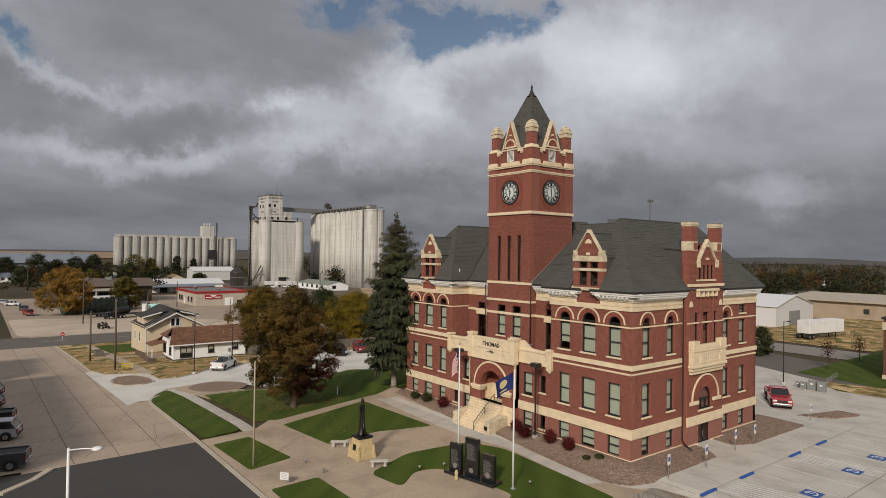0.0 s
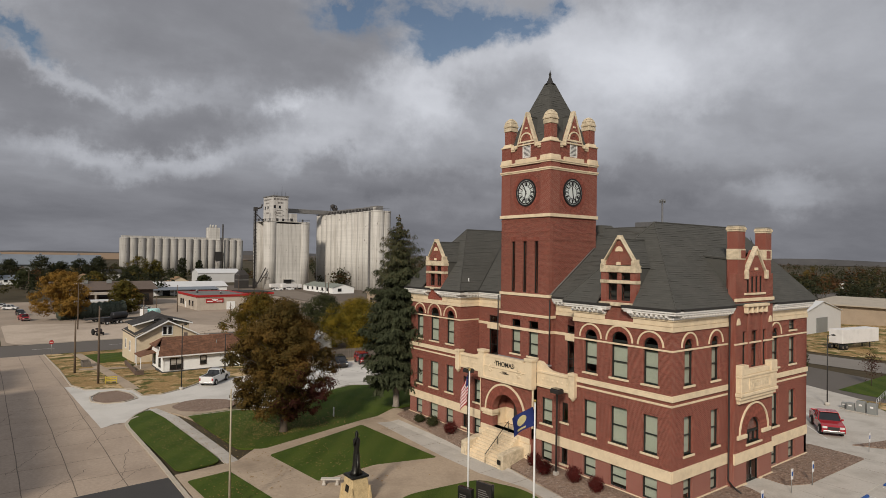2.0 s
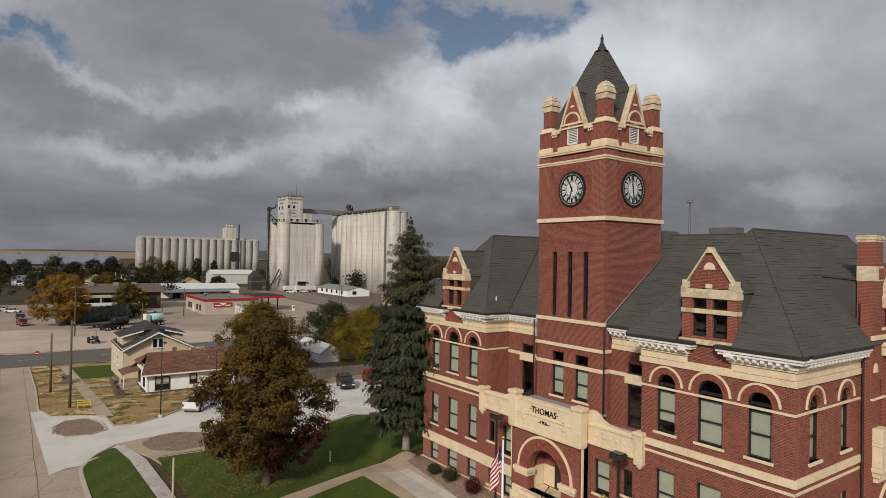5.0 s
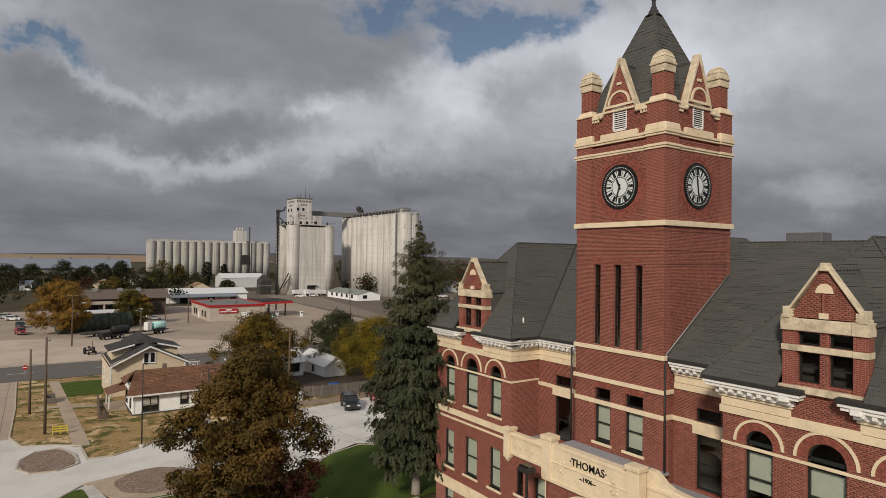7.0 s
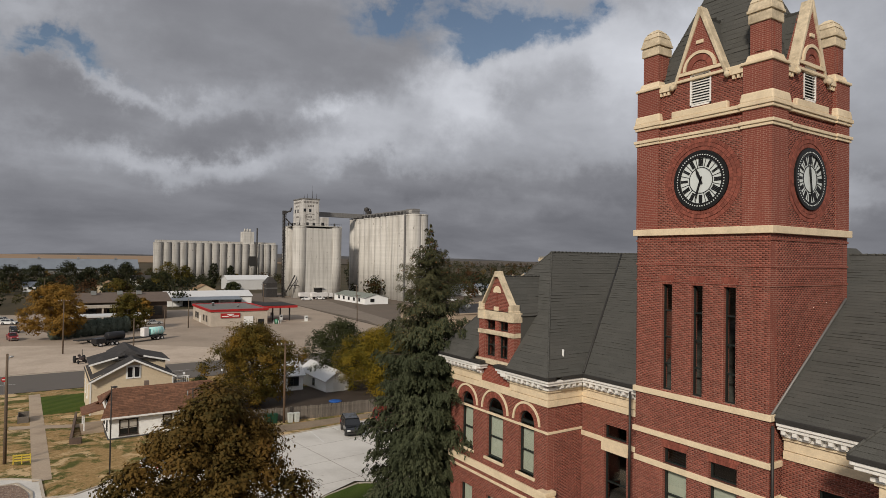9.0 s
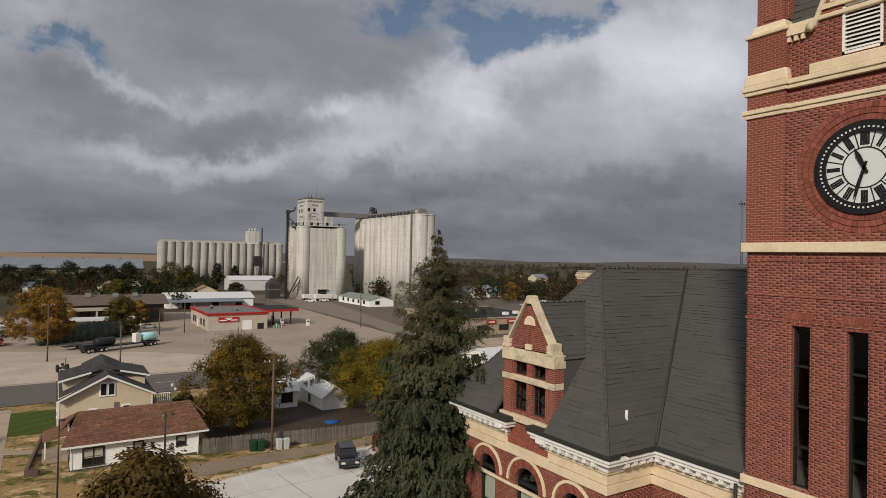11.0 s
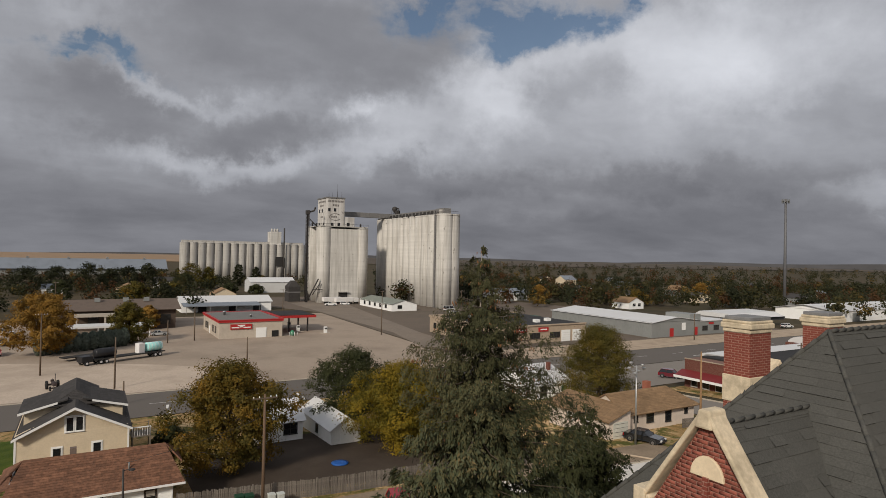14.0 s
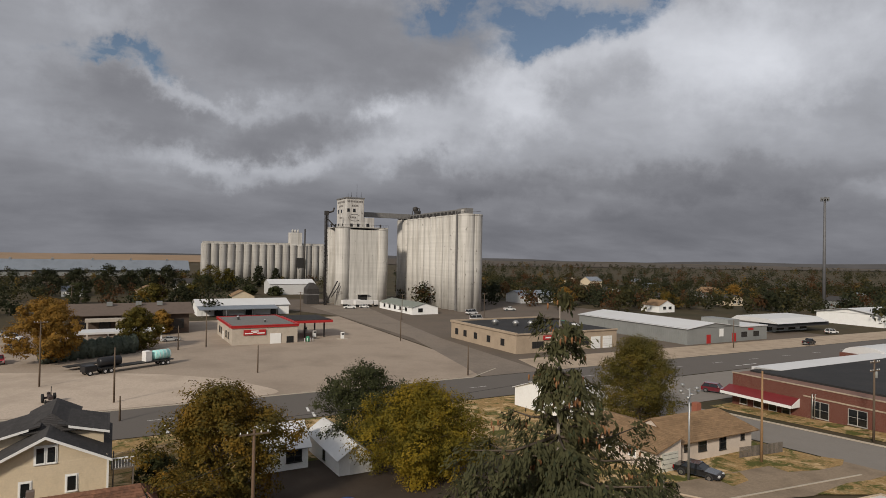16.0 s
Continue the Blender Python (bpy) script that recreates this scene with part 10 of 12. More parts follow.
leg.tube([(-305.2, 88.2, 41.8), (-305.2, 90.6, 42.6), (-305.2, 91.2, 44.4)], 0.45, 7)
leg.tube([(-305.2, 88.0, 38.5), (-305.2, 92.4, 34.4)], 0.28, 6)
put("conveyor_leg", leg, DARK_STEEL, A, "dark lattice conveyor leg")
door = put("loading_door", Mesh().box(-300.0, 102.6, -4.4, -299.8, 107.4, 1.0), GUTTER, A, "dark truck door")
simple(door, "door_hood", -300.0, 102.2, 1.0, -298.6, 107.8, 1.4, ELEVATOR_OLD)
hop = put("dark_hopper", Mesh().box(-318, 80, -4.4, -311, 86, 0.5).taper(-314.5, 83, 0.5, 3.5, 3.5, 3.0, 3.5, 3.0).taper(-314.5, 83, 3.5, 6.5, 3.5, 3.0, 1.0, 1.0), DARK_STEEL, A, "dark steel hopper")
simple(hop, "hopper_band", -318.1, 79.9, 0.4, -310.9, 86.1, 0.9, CONCRETE_GREY)
ch = Mesh()
ch.tube([(-299, 91.5, 8), (-299, 86.8, -1)], 0.35, 8)
ch.tube([(-299, 92.5, 6), (-299, 88.4, 0)], 0.25, 8)
ch.tube([(-298.6, 88.5, 2.6), (-298.6, 93.5, 2.6)], 0.18, 6)
put("chute", ch, DARK_STEEL, A, "slanting dark loading chutes")
cells = [(-262.8 - 6.69 * i, y) for i in range(10) for y in (137.8, 144.2)]
Bk = silo_bank("grain_elevator", "long bank of weathered white concrete silos", cells, 3.72, -4.5, 40.0, ELEVATOR)
for x, y in ((-253.6, 138.0), (-253.8, 141.6)):
    m = Mesh()
    m.lathe([(4.15, 0), (4.15, 22), (4.15, 44.3), (4.15, 44.5), (4.3, 44.5), (4.3, 44.6), (4.3, 45.1), (4.3, 45.2), (0.5, 45.5)], x, y, -4.5, 32)
    put("silo", m, ELEVATOR, Bk, "stained white concrete end silo")
put("core", Mesh().box(-324, 138, -4.5, -255, 143, 39.8), ELEVATOR, Bk, "concrete between the silos")
g3 = put("gallery", Mesh().box(-326.5, 137.2, 40.7, -258.5, 140.4, 43.3), CONCRETE_GREY, Bk, "grey gallery along the silo tops")
for k in range(17):
    simple(g3, "gallery_window", -324.6 + k * 3.9, 137.08, 41.3, -322.2 + k * 3.9, 137.2, 42.7, GUTTER)
put("gallery_head", Mesh().box(-260, 136.4, 40.7, -252.6, 140.6, 43.5), CONCRETE_GREY, Bk, "open grey frame at the gallery's end", bevel=0.05)
simple(Bk, "head_window", -256.5, 136.25, 41.4, -253.5, 136.42, 42.9, ELEVATOR_OLD)
rl = Mesh()
for k in range(29):
    x = -325 + k * 2.5
    rl.tube([(x, 134.4, 40.5), (x, 134.4, 41.7)], 0.06, 4)
    if k % 3 == 0:
        rl.box(x + 0.4, 134.9, 40.4, x + 1.5, 136.0, 41.5)
rl.tube([(-325, 134.4, 41.7), (-255, 134.4, 41.7), (-249.8, 137, 41.9), (-249.8, 143, 41.9)], 0.06, 4)
put("railing", rl, DARK_STEEL, Bk, "dark rails and hatches along the silo tops")
dc = Mesh()
for dx, dy in ((-1.2, -1.2), (1.2, -1.2), (-1.2, 1.2), (1.2, 1.2)):
    dc.tube([(-311 + dx, 139 + dy, 43.2), (-311 + dx, 139 + dy, 45.6)], 0.16, 5)
dc.lathe([(0.3, 0), (1.5, 1.4), (1.6, 2.6), (0.9, 3.2), (0.3, 3.4)], -311, 139, 44.4, 12)
dc.box(-309.3, 138, 43.3, -306.4, 140, 45.4)
dc.tube([(-309.4, 139, 47), (-306, 139, 46.4), (-305.6, 139, 43.4)], 0.3, 6)
put("dust_collector", dc, DARK_STEEL, Bk, "dark dust collector on the roof")
# grey upright strip in the gap beside the end silo
put("stair_slot", Mesh().box(-258.9, 135.0, -4.4, -257.6, 136.2, 40.4), CONCRETE_GREY, Bk, "dark vertical seam between silos")
put("bridge", Mesh().box(-317, 107.2, 41.2, -314, 139, 43.7), CONCRETE_GREY, Bk, "grey conveyor bridge between the elevators")
C = silo_bank("grain_elevator", "far long row of grey-white concrete silos", [(-575, 64.5 + 6.9 * k) for k in range(16)] + [(-582, 64.5 + 6.9 * k) for k in range(16)], 3.55, -4.5, 28.0, ELEVATOR_OLD, 20)
put("gallery", Mesh().box(-581, 62, 28.0, -576, 170, 30.6), ELEVATOR_OLD, C)
put("head_house", Mesh().box(-584, 138, 28, -573, 148, 40.5), ELEVATOR, C, "square head house")
for y in (140.4, 143, 145.6):
    put("head_turret", Mesh().lathe([(1.0, 0), (1.0, 2.4), (0.2, 3.2)], -578, y, 40.5, 8), ELEVATOR_OLD, C)
put("dark_opening", Mesh().box(-571.6, 143, 8, -571.0, 150, 17), GUTTER, C)
put("conveyor_leg", Mesh().tube([(-570, 150, -4), (-570, 150, 44)], 0.7, 6), DARK_STEEL, C)
H = gabled("elevator_office", "low white elevator office with a dull green roof", -282, 107, -246, 119.5, -4.2, -1.0, 0.7, "x", SIDING_WHITE, shade("dull_green_roof", (0.20, 0.22, 0.19), 0.6), "office")
for x in (-276, -270, -264, -258, -252):
    house_window(H, "y", 107, -1, x - 0.9, x + 0.9, -3.0, -1.6, GUTTER, cross=False)
house_window(H, "x", -246, 1, 110, 112, -3.0, -1.6, GUTTER)

# --- beyond the car park on the east side
H = gabled("shed", "white metal shed with a rounded white roof", -40, 110, -22, 131, -0.8, 4.6, 7.0, "x", ROOF_WHITE, ROOF_WHITE)
simple(H, "bay_door", -21.98, 117, -0.8, -21.85, 123, 3.2, METAL_GREY)
H = thing("tan_hall", "long tan metal hall with a flat tan roof", "hall")
put("wall", Mesh().box(-36, 148, -2, 60, 190, 4.4), TAN_WALL, H)
put("roof", Mesh().prism([(-37, 147, 4.4), (61, 147, 4.4), (61, 169, 5.6), (-37, 169, 5.6)], (0, 0, 0.3)), shade("tan_metal_roof", (0.42, 0.36, 0.28), 0.6), H)
for x in (-30, -16, 6, 30):
    simple(H, "vent_hood", x, 147.7, 1.6, x + 1.2, 148.0, 2.8, GUTTER)
simple(H, "bay_door", -10, 147.85, -0.5, -4, 148, 4.0, SIDING_CREAM)
H = thing("brick_annex", "red brick annex with a cream band at the lot's edge", "building")
put("wall", Mesh().box(15.2, 56, -0.5, 32, 74, 8.0), RED_BRICK_TOWN, H)
put("band", Mesh().box(15.1, 55.9, 6.6, 32.1, 74.1, 7.6), SIDING_CREAM, H)
put("base_band", Mesh().box(15.1, 55.9, 0.0, 32.1, 74.1, 0.6), SIDING_CREAM, H)
put("roof", Mesh().box(15.0, 55.8, 8.0, 32.2, 74.2, 8.3), ROOF_MEMBRANE, H)
for y in (59, 63, 67):
    house_window(H, "x", 15.2, -1, y - 0.8, y + 0.8, 1.6, 3.6, GUTTER)
for x in (18, 22, 26):
    house_window(H, "y", 56, -1, x - 0.8, x + 0.8, 1.6, 3.6, GUTTER)
# buildings whose shadow lies on the street, behind the parked cars
for x0, x1, top, label in ((-46, -5, 9.2, "two-storey brick street front behind the parked cars"), (-72, -51.5, 7.4, "lower brick shop along the street")):
    H = thing("street_shop", label, "shop")
    put("wall", Mesh().box(x0, -58, -5, x1, -46, top), RED_BRICK_TOWN, H)
    put("roof", Mesh().box(x0, -58, top, x1, -46, top + 0.3), ROOF_MEMBRANE, H)
    for k in range(int((x1 - x0) / 4.6)):
        house_window(H, "y", -46, 1, x0 + 1.5 + k * 4.6, x0 + 3.5 + k * 4.6, 1.6, 3.6, GUTTER)
surface("pavement_south", [(-104, -45.9), (-12, -45.9), (-12, -37.0), (-104, -37.0)], 0.05, CONCRETE_OLD, "tan concrete parking strip and footpath", "pavement")

# ---- plaza, lamps, poles and vehicles ----
def stand(name, label, category, x, y, lift=0.0, rz=0.0, group=""):
    return thing(name, label, category, pose(x, y, grade(x, y) + lift, rz=rz), group)


FLAG_RED = shade("flag_red", (0.32, 0.02, 0.03), 0.8, grain=12, amount=0.1)
FLAG_WHITE = shade("flag_white", (0.70, 0.68, 0.66), 0.8, grain=12, amount=0.06)
FLAG_BLUE = shade("flag_blue", (0.012, 0.022, 0.11), 0.8, grain=12, amount=0.12)
FLAG_GOLD = shade("flag_gold", (0.42, 0.36, 0.18), 0.8, grain=12, amount=0.2)


def cloth(f, nu, nv, u0, u1, v0, v1):
    m = Mesh()
    for i in range(nu):
        for j in range(nv):
            q = [(u0 + (u1 - u0) * (i + a) / nu, v0 + (v1 - v0) * (j + b) / nv) for a, b in ((0, 0), (1, 0), (1, 1), (0, 1))]
            m.smooth.add(len(m.f))
            m.face([f(*p) for p in q])
    return m


def flagpole(x, y, top, label):
    z0 = grade(x, y) + WALK
    f = thing("flagpole", label, "flagpole", pose(x, y, z0))
    h = top - z0
    put("pole", Mesh().tube([(0, 0, -0.2), (0, 0, h * 0.5), (0, 0, h)], [0.075, 0.065, 0.04], 12), POLE_WHITE, f, "white tapered pole")
    put("ball", Mesh().lathe([(0.02, 0), (0.09, 0.06), (0.09, 0.12), (0.02, 0.18)], 0, 0, h, 12), shade("gilt_ball", (0.5, 0.36, 0.12), 0.3, 0.8), f, "gilt ball finial")
    put("collar", Mesh().lathe([(0.2, 0), (0.2, 0.05), (0.1, 0.1)], 0, 0, 0, 12), STEEL, f)
    return f, h


f, h = flagpole(7.25, -10.5, 8.9, "white flagpole with a limp striped flag")
# the cloth hangs in folds: u runs out from the pole, v down


def limp(u, v):
    s = 0.16 + 0.55 * u
    return (-0.1 - s * 0.55 * u + 0.07 * math.sin(9 * u + 3 * v), -0.08 - 0.16 * math.sin(7 * u + 1.5) * u - 0.1 * u, h - 0.15 - 1.45 * v - 1.05 * u ** 1.4 - 0.1 * v * u)


for k in range(13):
    put("stripe", cloth(limp, 12, 1, 0.0, 1.0, k / 13, (k + 1) / 13), FLAG_RED if k % 2 == 0 else FLAG_WHITE, f)
put("canton", cloth(lambda u, v: tuple(Vector(limp(u, v)) + Vector((0.012, -0.02, 0.0))), 8, 4, 0.0, 0.42, 0.0, 7 / 13), FLAG_BLUE, f, "dark blue flag corner")
put("canton_back", cloth(lambda u, v: tuple(Vector(limp(u, v)) + Vector((-0.012, 0.02, 0.0))), 8, 4, 0.0, 0.42, 0.0, 7 / 13), FLAG_BLUE, f)
f, h = flagpole(12.6, -9.9, 7.85, "white flagpole with a dark blue flag blowing")


def blowing(u, v):
    return (-0.06 - 1.35 * u, -0.1 - 0.35 * u + 0.14 * math.sin(6 * u + 2 * v), h - 0.25 - 1.15 * v - 0.95 * u ** 1.2)


put("flag", cloth(blowing, 16, 8, 0, 1, 0, 1), FLAG_BLUE, f, "dark blue flag cloth")
for s in (-1, 1):
    put("emblem", cloth(lambda u, v: tuple(Vector(blowing(0.5 + 0.17 * u * math.cos(6.283 * v), 0.45 + 0.26 * u * math.sin(6.283 * v))) + Vector((0, s * 0.02, 0))), 3, 18, 0.02, 1, 0, 1), FLAG_GOLD, f, "pale round emblem")
    put("letter_bar", cloth(lambda u, v: tuple(Vector(blowing(0.3 + 0.4 * u, 0.82 + 0.1 * v)) + Vector((0, s * 0.02, 0))), 6, 1, 0, 1, 0, 1), FLAG_GOLD, f, "gold lettering bar")

# statue: one plain shape on a stone pedestal
ped = stand("pedestal", "yellow limestone pedestal with flared foot and bronze plaque", "pedestal", 0.45, -15.0, WALK)
put("base", Mesh().taper(0, 0, 0, 1.65, 0.80, 0.80, 0.58, 0.58), SANDSTONE, ped, bevel=0.05)
put("top", Mesh().box(-0.66, -0.66, 1.65, 0.66, 0.66, 1.80), BRONZE, ped, "dark bronze top slab", bevel=0.03)
put("plaque", Mesh().prism([(-0.22, -0.74, 0.7), (0.22, -0.74, 0.7), (0.22, -0.68, 1.15), (-0.22, -0.68, 1.15)], (0, 0.08, 0)), BRONZE, ped)
for sx in (-1, 1):
    for sy in (-1, 1):
        put("buttress", Mesh().taper(sx * 0.70, sy * 0.70, 0, 1.1, 0.16, 0.16, 0.05, 0.05), SANDSTONE, ped, bevel=0.03)
st = Mesh()
st.lathe([(0.46, 0.0), (0.40, 0.15), (0.30, 0.35), (0.25, 0.8), (0.23, 1.3), (0.18, 1.75), (0.25, 2.1), (0.24, 2.4), (0.08, 2.55), (0.12, 2.68), (0.13, 2.82), (0.04, 2.98)], 0, 0, 0, 18)
st.tube([(0.18, 0, 2.35), (0.34, 0.05, 2.1), (0.26, 0.12, 2.6), (0.2, 0.1, 3.05)], [0.08, 0.07, 0.06, 0.05], 8)
st.tube([(-0.22, 0, 2.1), (-0.40, -0.1, 1.8), (-0.22, -0.25, 1.5)], [0.09, 0.08, 0.06], 8)
st.tube([(0.12, 0.18, 1.4), (0.24, 0.22, 0.7), (0.32, 0.26, 0.05)], [0.07, 0.11, 0.15], 8)
bx = grade(0.45, -15.0) + WALK + 1.80
put("statue", Mesh().add(st, pose(0.45, -15.0, bx, rz=-60)), BRONZE, None, "dark bronze standing figure on a stone pedestal", category="statue")
for x, y, r in ((-3.0, -15.2, 55), (3.1, -15.0, 60)):
    b = stand("bench", "pale concrete bench with two curved feet", "bench", x, y, WALK, r)
    put("seat", Mesh().box(-0.72, -0.22, 0.4, 0.72, 0.22, 0.5), CONCRETE, b, bevel=0.03)
    for s in (-1, 1):
        put("leg", Mesh().lathe([(0.2, 0), (0.13, 0.12), (0.11, 0.25), (0.19, 0.4)], s * 0.48, 0, 0, 10), CONCRETE, b)
mon = stand("memorial", "black granite memorial of three upright slabs on a plinth", "memorial", 9.4, -10.9, WALK, 11)
put("plinth", Mesh().box(-2.3, -0.55, 0, 2.3, 0.55, 0.22), GRANITE, mon, bevel=0.03)
for x, w, hh in ((-1.55, 0.55, 2.25), (0.0, 0.6, 2.95), (1.5, 0.55, 2.1)):
    s = put("slab", Mesh().box(x - w, -0.16, 0.22, x + w, 0.16, hh), GRANITE, mon, bevel=0.03)
    for k in range(9):
        put("text_bar", Mesh().box(x - w * 0.7, -0.166, hh - 0.5 - k * 0.13, x + w * (0.3 + 0.4 * ((k * 7) % 3) / 2), -0.16, hh - 0.46 - k * 0.13), STEEL, s, "grey engraved line")
    put("seal", Mesh().prism([(x + 0.2 * math.cos(k * 0.524), -0.17, 0.62 + 0.2 * math.sin(k * 0.524)) for k in range(12)], (0, 0.01, 0)), STEEL, s, "grey round seal")
put("stone_figure", Mesh().lathe([(0.14, 0), (0.16, 0.15), (0.1, 0.35), (0.15, 0.5), (0.11, 0.66), (0.03, 0.75)], 8.9, -12.0, grade(8.9, -12) + WALK, 10), SANDSTONE, None, "small pale carved stone marker", category="marker")
sgn = stand("yard_sign", "small white notice on two thin wires", "sign", 1.9, -22.2, GRASS, 35)
put("board", Mesh().box(-0.35, -0.01, 0.3, 0.35, 0.01, 0.85), FLAG_WHITE, sgn)
for s in (-1, 1):
    put("leg", Mesh().tube([(s * 0.25, 0, -0.05), (s * 0.25, 0, 0.4)], 0.008, 5), STEEL, sgn)
for z in (0.4, 0.5, 0.62, 0.72):
    put("text_bar", Mesh().box(-0.26, -0.016, z, 0.2, -0.01, z + 0.04), shade("faint_ink", (0.4, 0.4, 0.42)), sgn)
mk = stand("marker_post", "short white marker post in the lawn", "post", -19.6, -6.6, GRASS)
put("post", Mesh().box(-0.09, -0.05, 0, 0.09, 0.05, 0.95), POLE_WHITE, mk, bevel=0.02)
for x, y in ((6.4, -11.2), (5.7, -13.0), (-1.0, -19.2), (1.7, -19.0), (13.0, -8.6)):
    q = stand("ground_light", "small low garden spotlight", "light", x, y, GRASS)
    put("spike", Mesh().tube([(0, 0, 0), (0, 0, 0.18)], 0.02, 6), POLE_DARK, q)
    put("head", Mesh().lathe([(0.05, 0), (0.1, 0.05), (0.11, 0.16), (0.09, 0.18)], 0, 0, 0.16, 10), STEEL, q)


def flood_lamp(x, y, top, lift, label):
    l = stand("lamp_post", label, "lamp post", x, y, lift)
    hh = top - grade(x, y) - lift
    put("base", Mesh().box(-0.18, -0.18, -0.1, 0.18, 0.18, 0.25), CONCRETE, l, bevel=0.03)
    put("pole", Mesh().box(-0.055, -0.055, 0.2, 0.055, 0.055, hh - 0.35), POLE_DARK, l)
    put("head", Mesh().box(-0.42, -0.34, hh - 0.35, 0.42, 0.30, hh - 0.05), POLE_DARK, l, bevel=0.05)
    put("lens", Mesh().box(-0.36, -0.28, hh - 0.05, 0.36, 0.24, hh + 0.02), GLASS_FAR, l)


flood_lamp(6.5, -1.3, 6.5, 0.1, "dark square lamp post with a box floodlight")
flood_lamp(-3.5, -1.7, 6.5, 0.1, "dark square lamp post with a box floodlight")


def shoebox(x, y, top, label, mat=POLE_DARK, arm=(0.9, 0.0), lift=0.1, r=0.07):
    l = stand("street_lamp", label, "lamp post", x, y, lift)
    hh = top - grade(x, y) - lift
    put("base", Mesh().lathe([(0.28, -0.1), (0.28, 0.3), (0.2, 0.34)], 0, 0, 0, 12), CONCRETE, l)
    put("pole", Mesh().tube([(0, 0, 0.2), (0, 0, hh * 0.5), (0, 0, hh)], [r, r * 0.9, r * 0.7], 10), mat, l)
    a = Vector((arm[0], arm[1], 0))
    put("arm", Mesh().tube([(0, 0, hh - 0.1), tuple(a * 0.5 + Vector((0, 0, hh))), tuple(a + Vector((0, 0, hh + 0.02)))], 0.03, 8), mat, l)
    hd = Mesh()
    hd.lathe([(0.08, 0.12), (0.2, 0.08), (0.24, 0.0), (0.1, -0.06)], a.x, a.y, hh, 12)
    put("head", hd, mat, l)


lp = stand("wooden_pole", "thin pale bare wooden pole in the lawn", "pole", -3.1, -22.6, 0.15)
put("pole", Mesh().tube([(0, 0, -0.2), (0, 0, 4.5), (0, 0, 8.1)], [0.075, 0.06, 0.045], 10), shade("pale_wood_pole", (0.42, 0.36, 0.26), 0.8), lp)
shoebox(11.8, -36.6, 7.0, "white street lamp with a short arm", POLE_WHITE, (0.9, 1.0), 0.05, 0.08)
shoebox(-46.0, -15.2, 6.9, "slim dark lot lamp", POLE_DARK, (0.5, 0.2), 0.05, 0.07)
shoebox(9.1, 40.7, 8.0, "slim dark lot lamp", POLE_DARK, (0.5, 0.2), 0.05, 0.07)
shoebox(-56.3, -6.4, 3.9, "slim dark lamp beside the white house", POLE_DARK, (0.5, 0.55), 0.05, 0.10)
for x, y, top in ((18.9, -0.7, 1.7), (19.3, 3.7, 1.7), (18.6, 9.5, 1.7), (18.8, 12.4, 1.7), (18.3, 24.9, 1.6)):
    s = stand("parking_sign", "small white and blue parking sign on a post", "sign", x, y, WALK)
    put("post", Mesh().tube([(0, 0, 0), (0, 0, top)], 0.03, 6), STEEL, s)
    b = put("plate", Mesh().box(0.03, -0.16, top - 0.75, 0.05, 0.16, top), FLAG_WHITE, s)
    put("symbol", Mesh().box(0.05, -0.11, top - 0.5, 0.056, 0.11, top - 0.2), PAINT_BLUE, b)
for y in (-0.7, 4.6, 12.6, 17.8):
    w = stand("wheel_stop", "blue painted concrete wheel stop", "wheel stop", 21.9, y, 0.03)
    put("block", Mesh().prism([(-0.12, -0.95, 0), (0.12, -0.95, 0), (0.07, -0.95, 0.14), (-0.07, -0.95, 0.14)], (0, 1.9, 0)), PAINT_BLUE, w, bevel=0.02)
for y in (4.9, 12.2, 17.4):
    s = stand("bay_symbol", "blue painted square with a white bay symbol", "marking", 26.1, y - 0.0, 0.036)
    put("square", Mesh().box(-0.6, -0.6, 0, 0.6, 0.6, 0.004), PAINT_BLUE, s)
    ring_m = Mesh()
    for k in range(14):
        a, b = k * 0.36 - 1.0, (k + 1) * 0.36 - 1.0
        ring_m.prism([(r * math.cos(t), r * math.sin(t), 0.006) for r, t in ((0.3, a), (0.4, a), (0.4, b), (0.3, b))], (0, 0, 0.002))
    put("ring", ring_m, PAINT_WHITE, s)
    put("bar", Mesh().box(-0.45, -0.05, 0.006, 0.1, 0.05, 0.008), PAINT_WHITE, s)
for x, y, w, hh in ((11.7, 40.0, 0.35, 0.9), (12.7, 40.0, 0.42, 1.25), (13.8, 39.8, 0.42, 1.25), (10.9, 40.6, 0.3, 0.7)):
    b = stand("utility_cabinet", "grey metal utility cabinet", "cabinet", x, y, 0.05)
    put("body", Mesh().box(-w, -w * 0.7, 0.1, w, w * 0.7, hh), METAL_GREY, b, bevel=0.03)
    put("pad", Mesh().box(-w - 0.1, -w * 0.7 - 0.1, 0, w + 0.1, w * 0.7 + 0.1, 0.1), CONCRETE, b)
    put("label_plate", Mesh().box(-0.15, -w * 0.7 - 0.01, hh * 0.6, 0.15, -w * 0.7, hh * 0.75), FLAG_WHITE, b)
r = stand("ramp_railing", "pale metal railing along a ramp", "railing", 13.0, 46.5, 0.1)
for k in range(6):
    put("post", Mesh().tube([(-0.2 * k, 1.2 * k - 3, 0), (-0.2 * k, 1.2 * k - 3, 1.0)], 0.03, 6), STEEL, r)
for z in (0.55, 1.0):
    put("rail", Mesh().tube([(0, -3, z), (-1.0, 3, z)], 0.03, 6), STEEL, r)


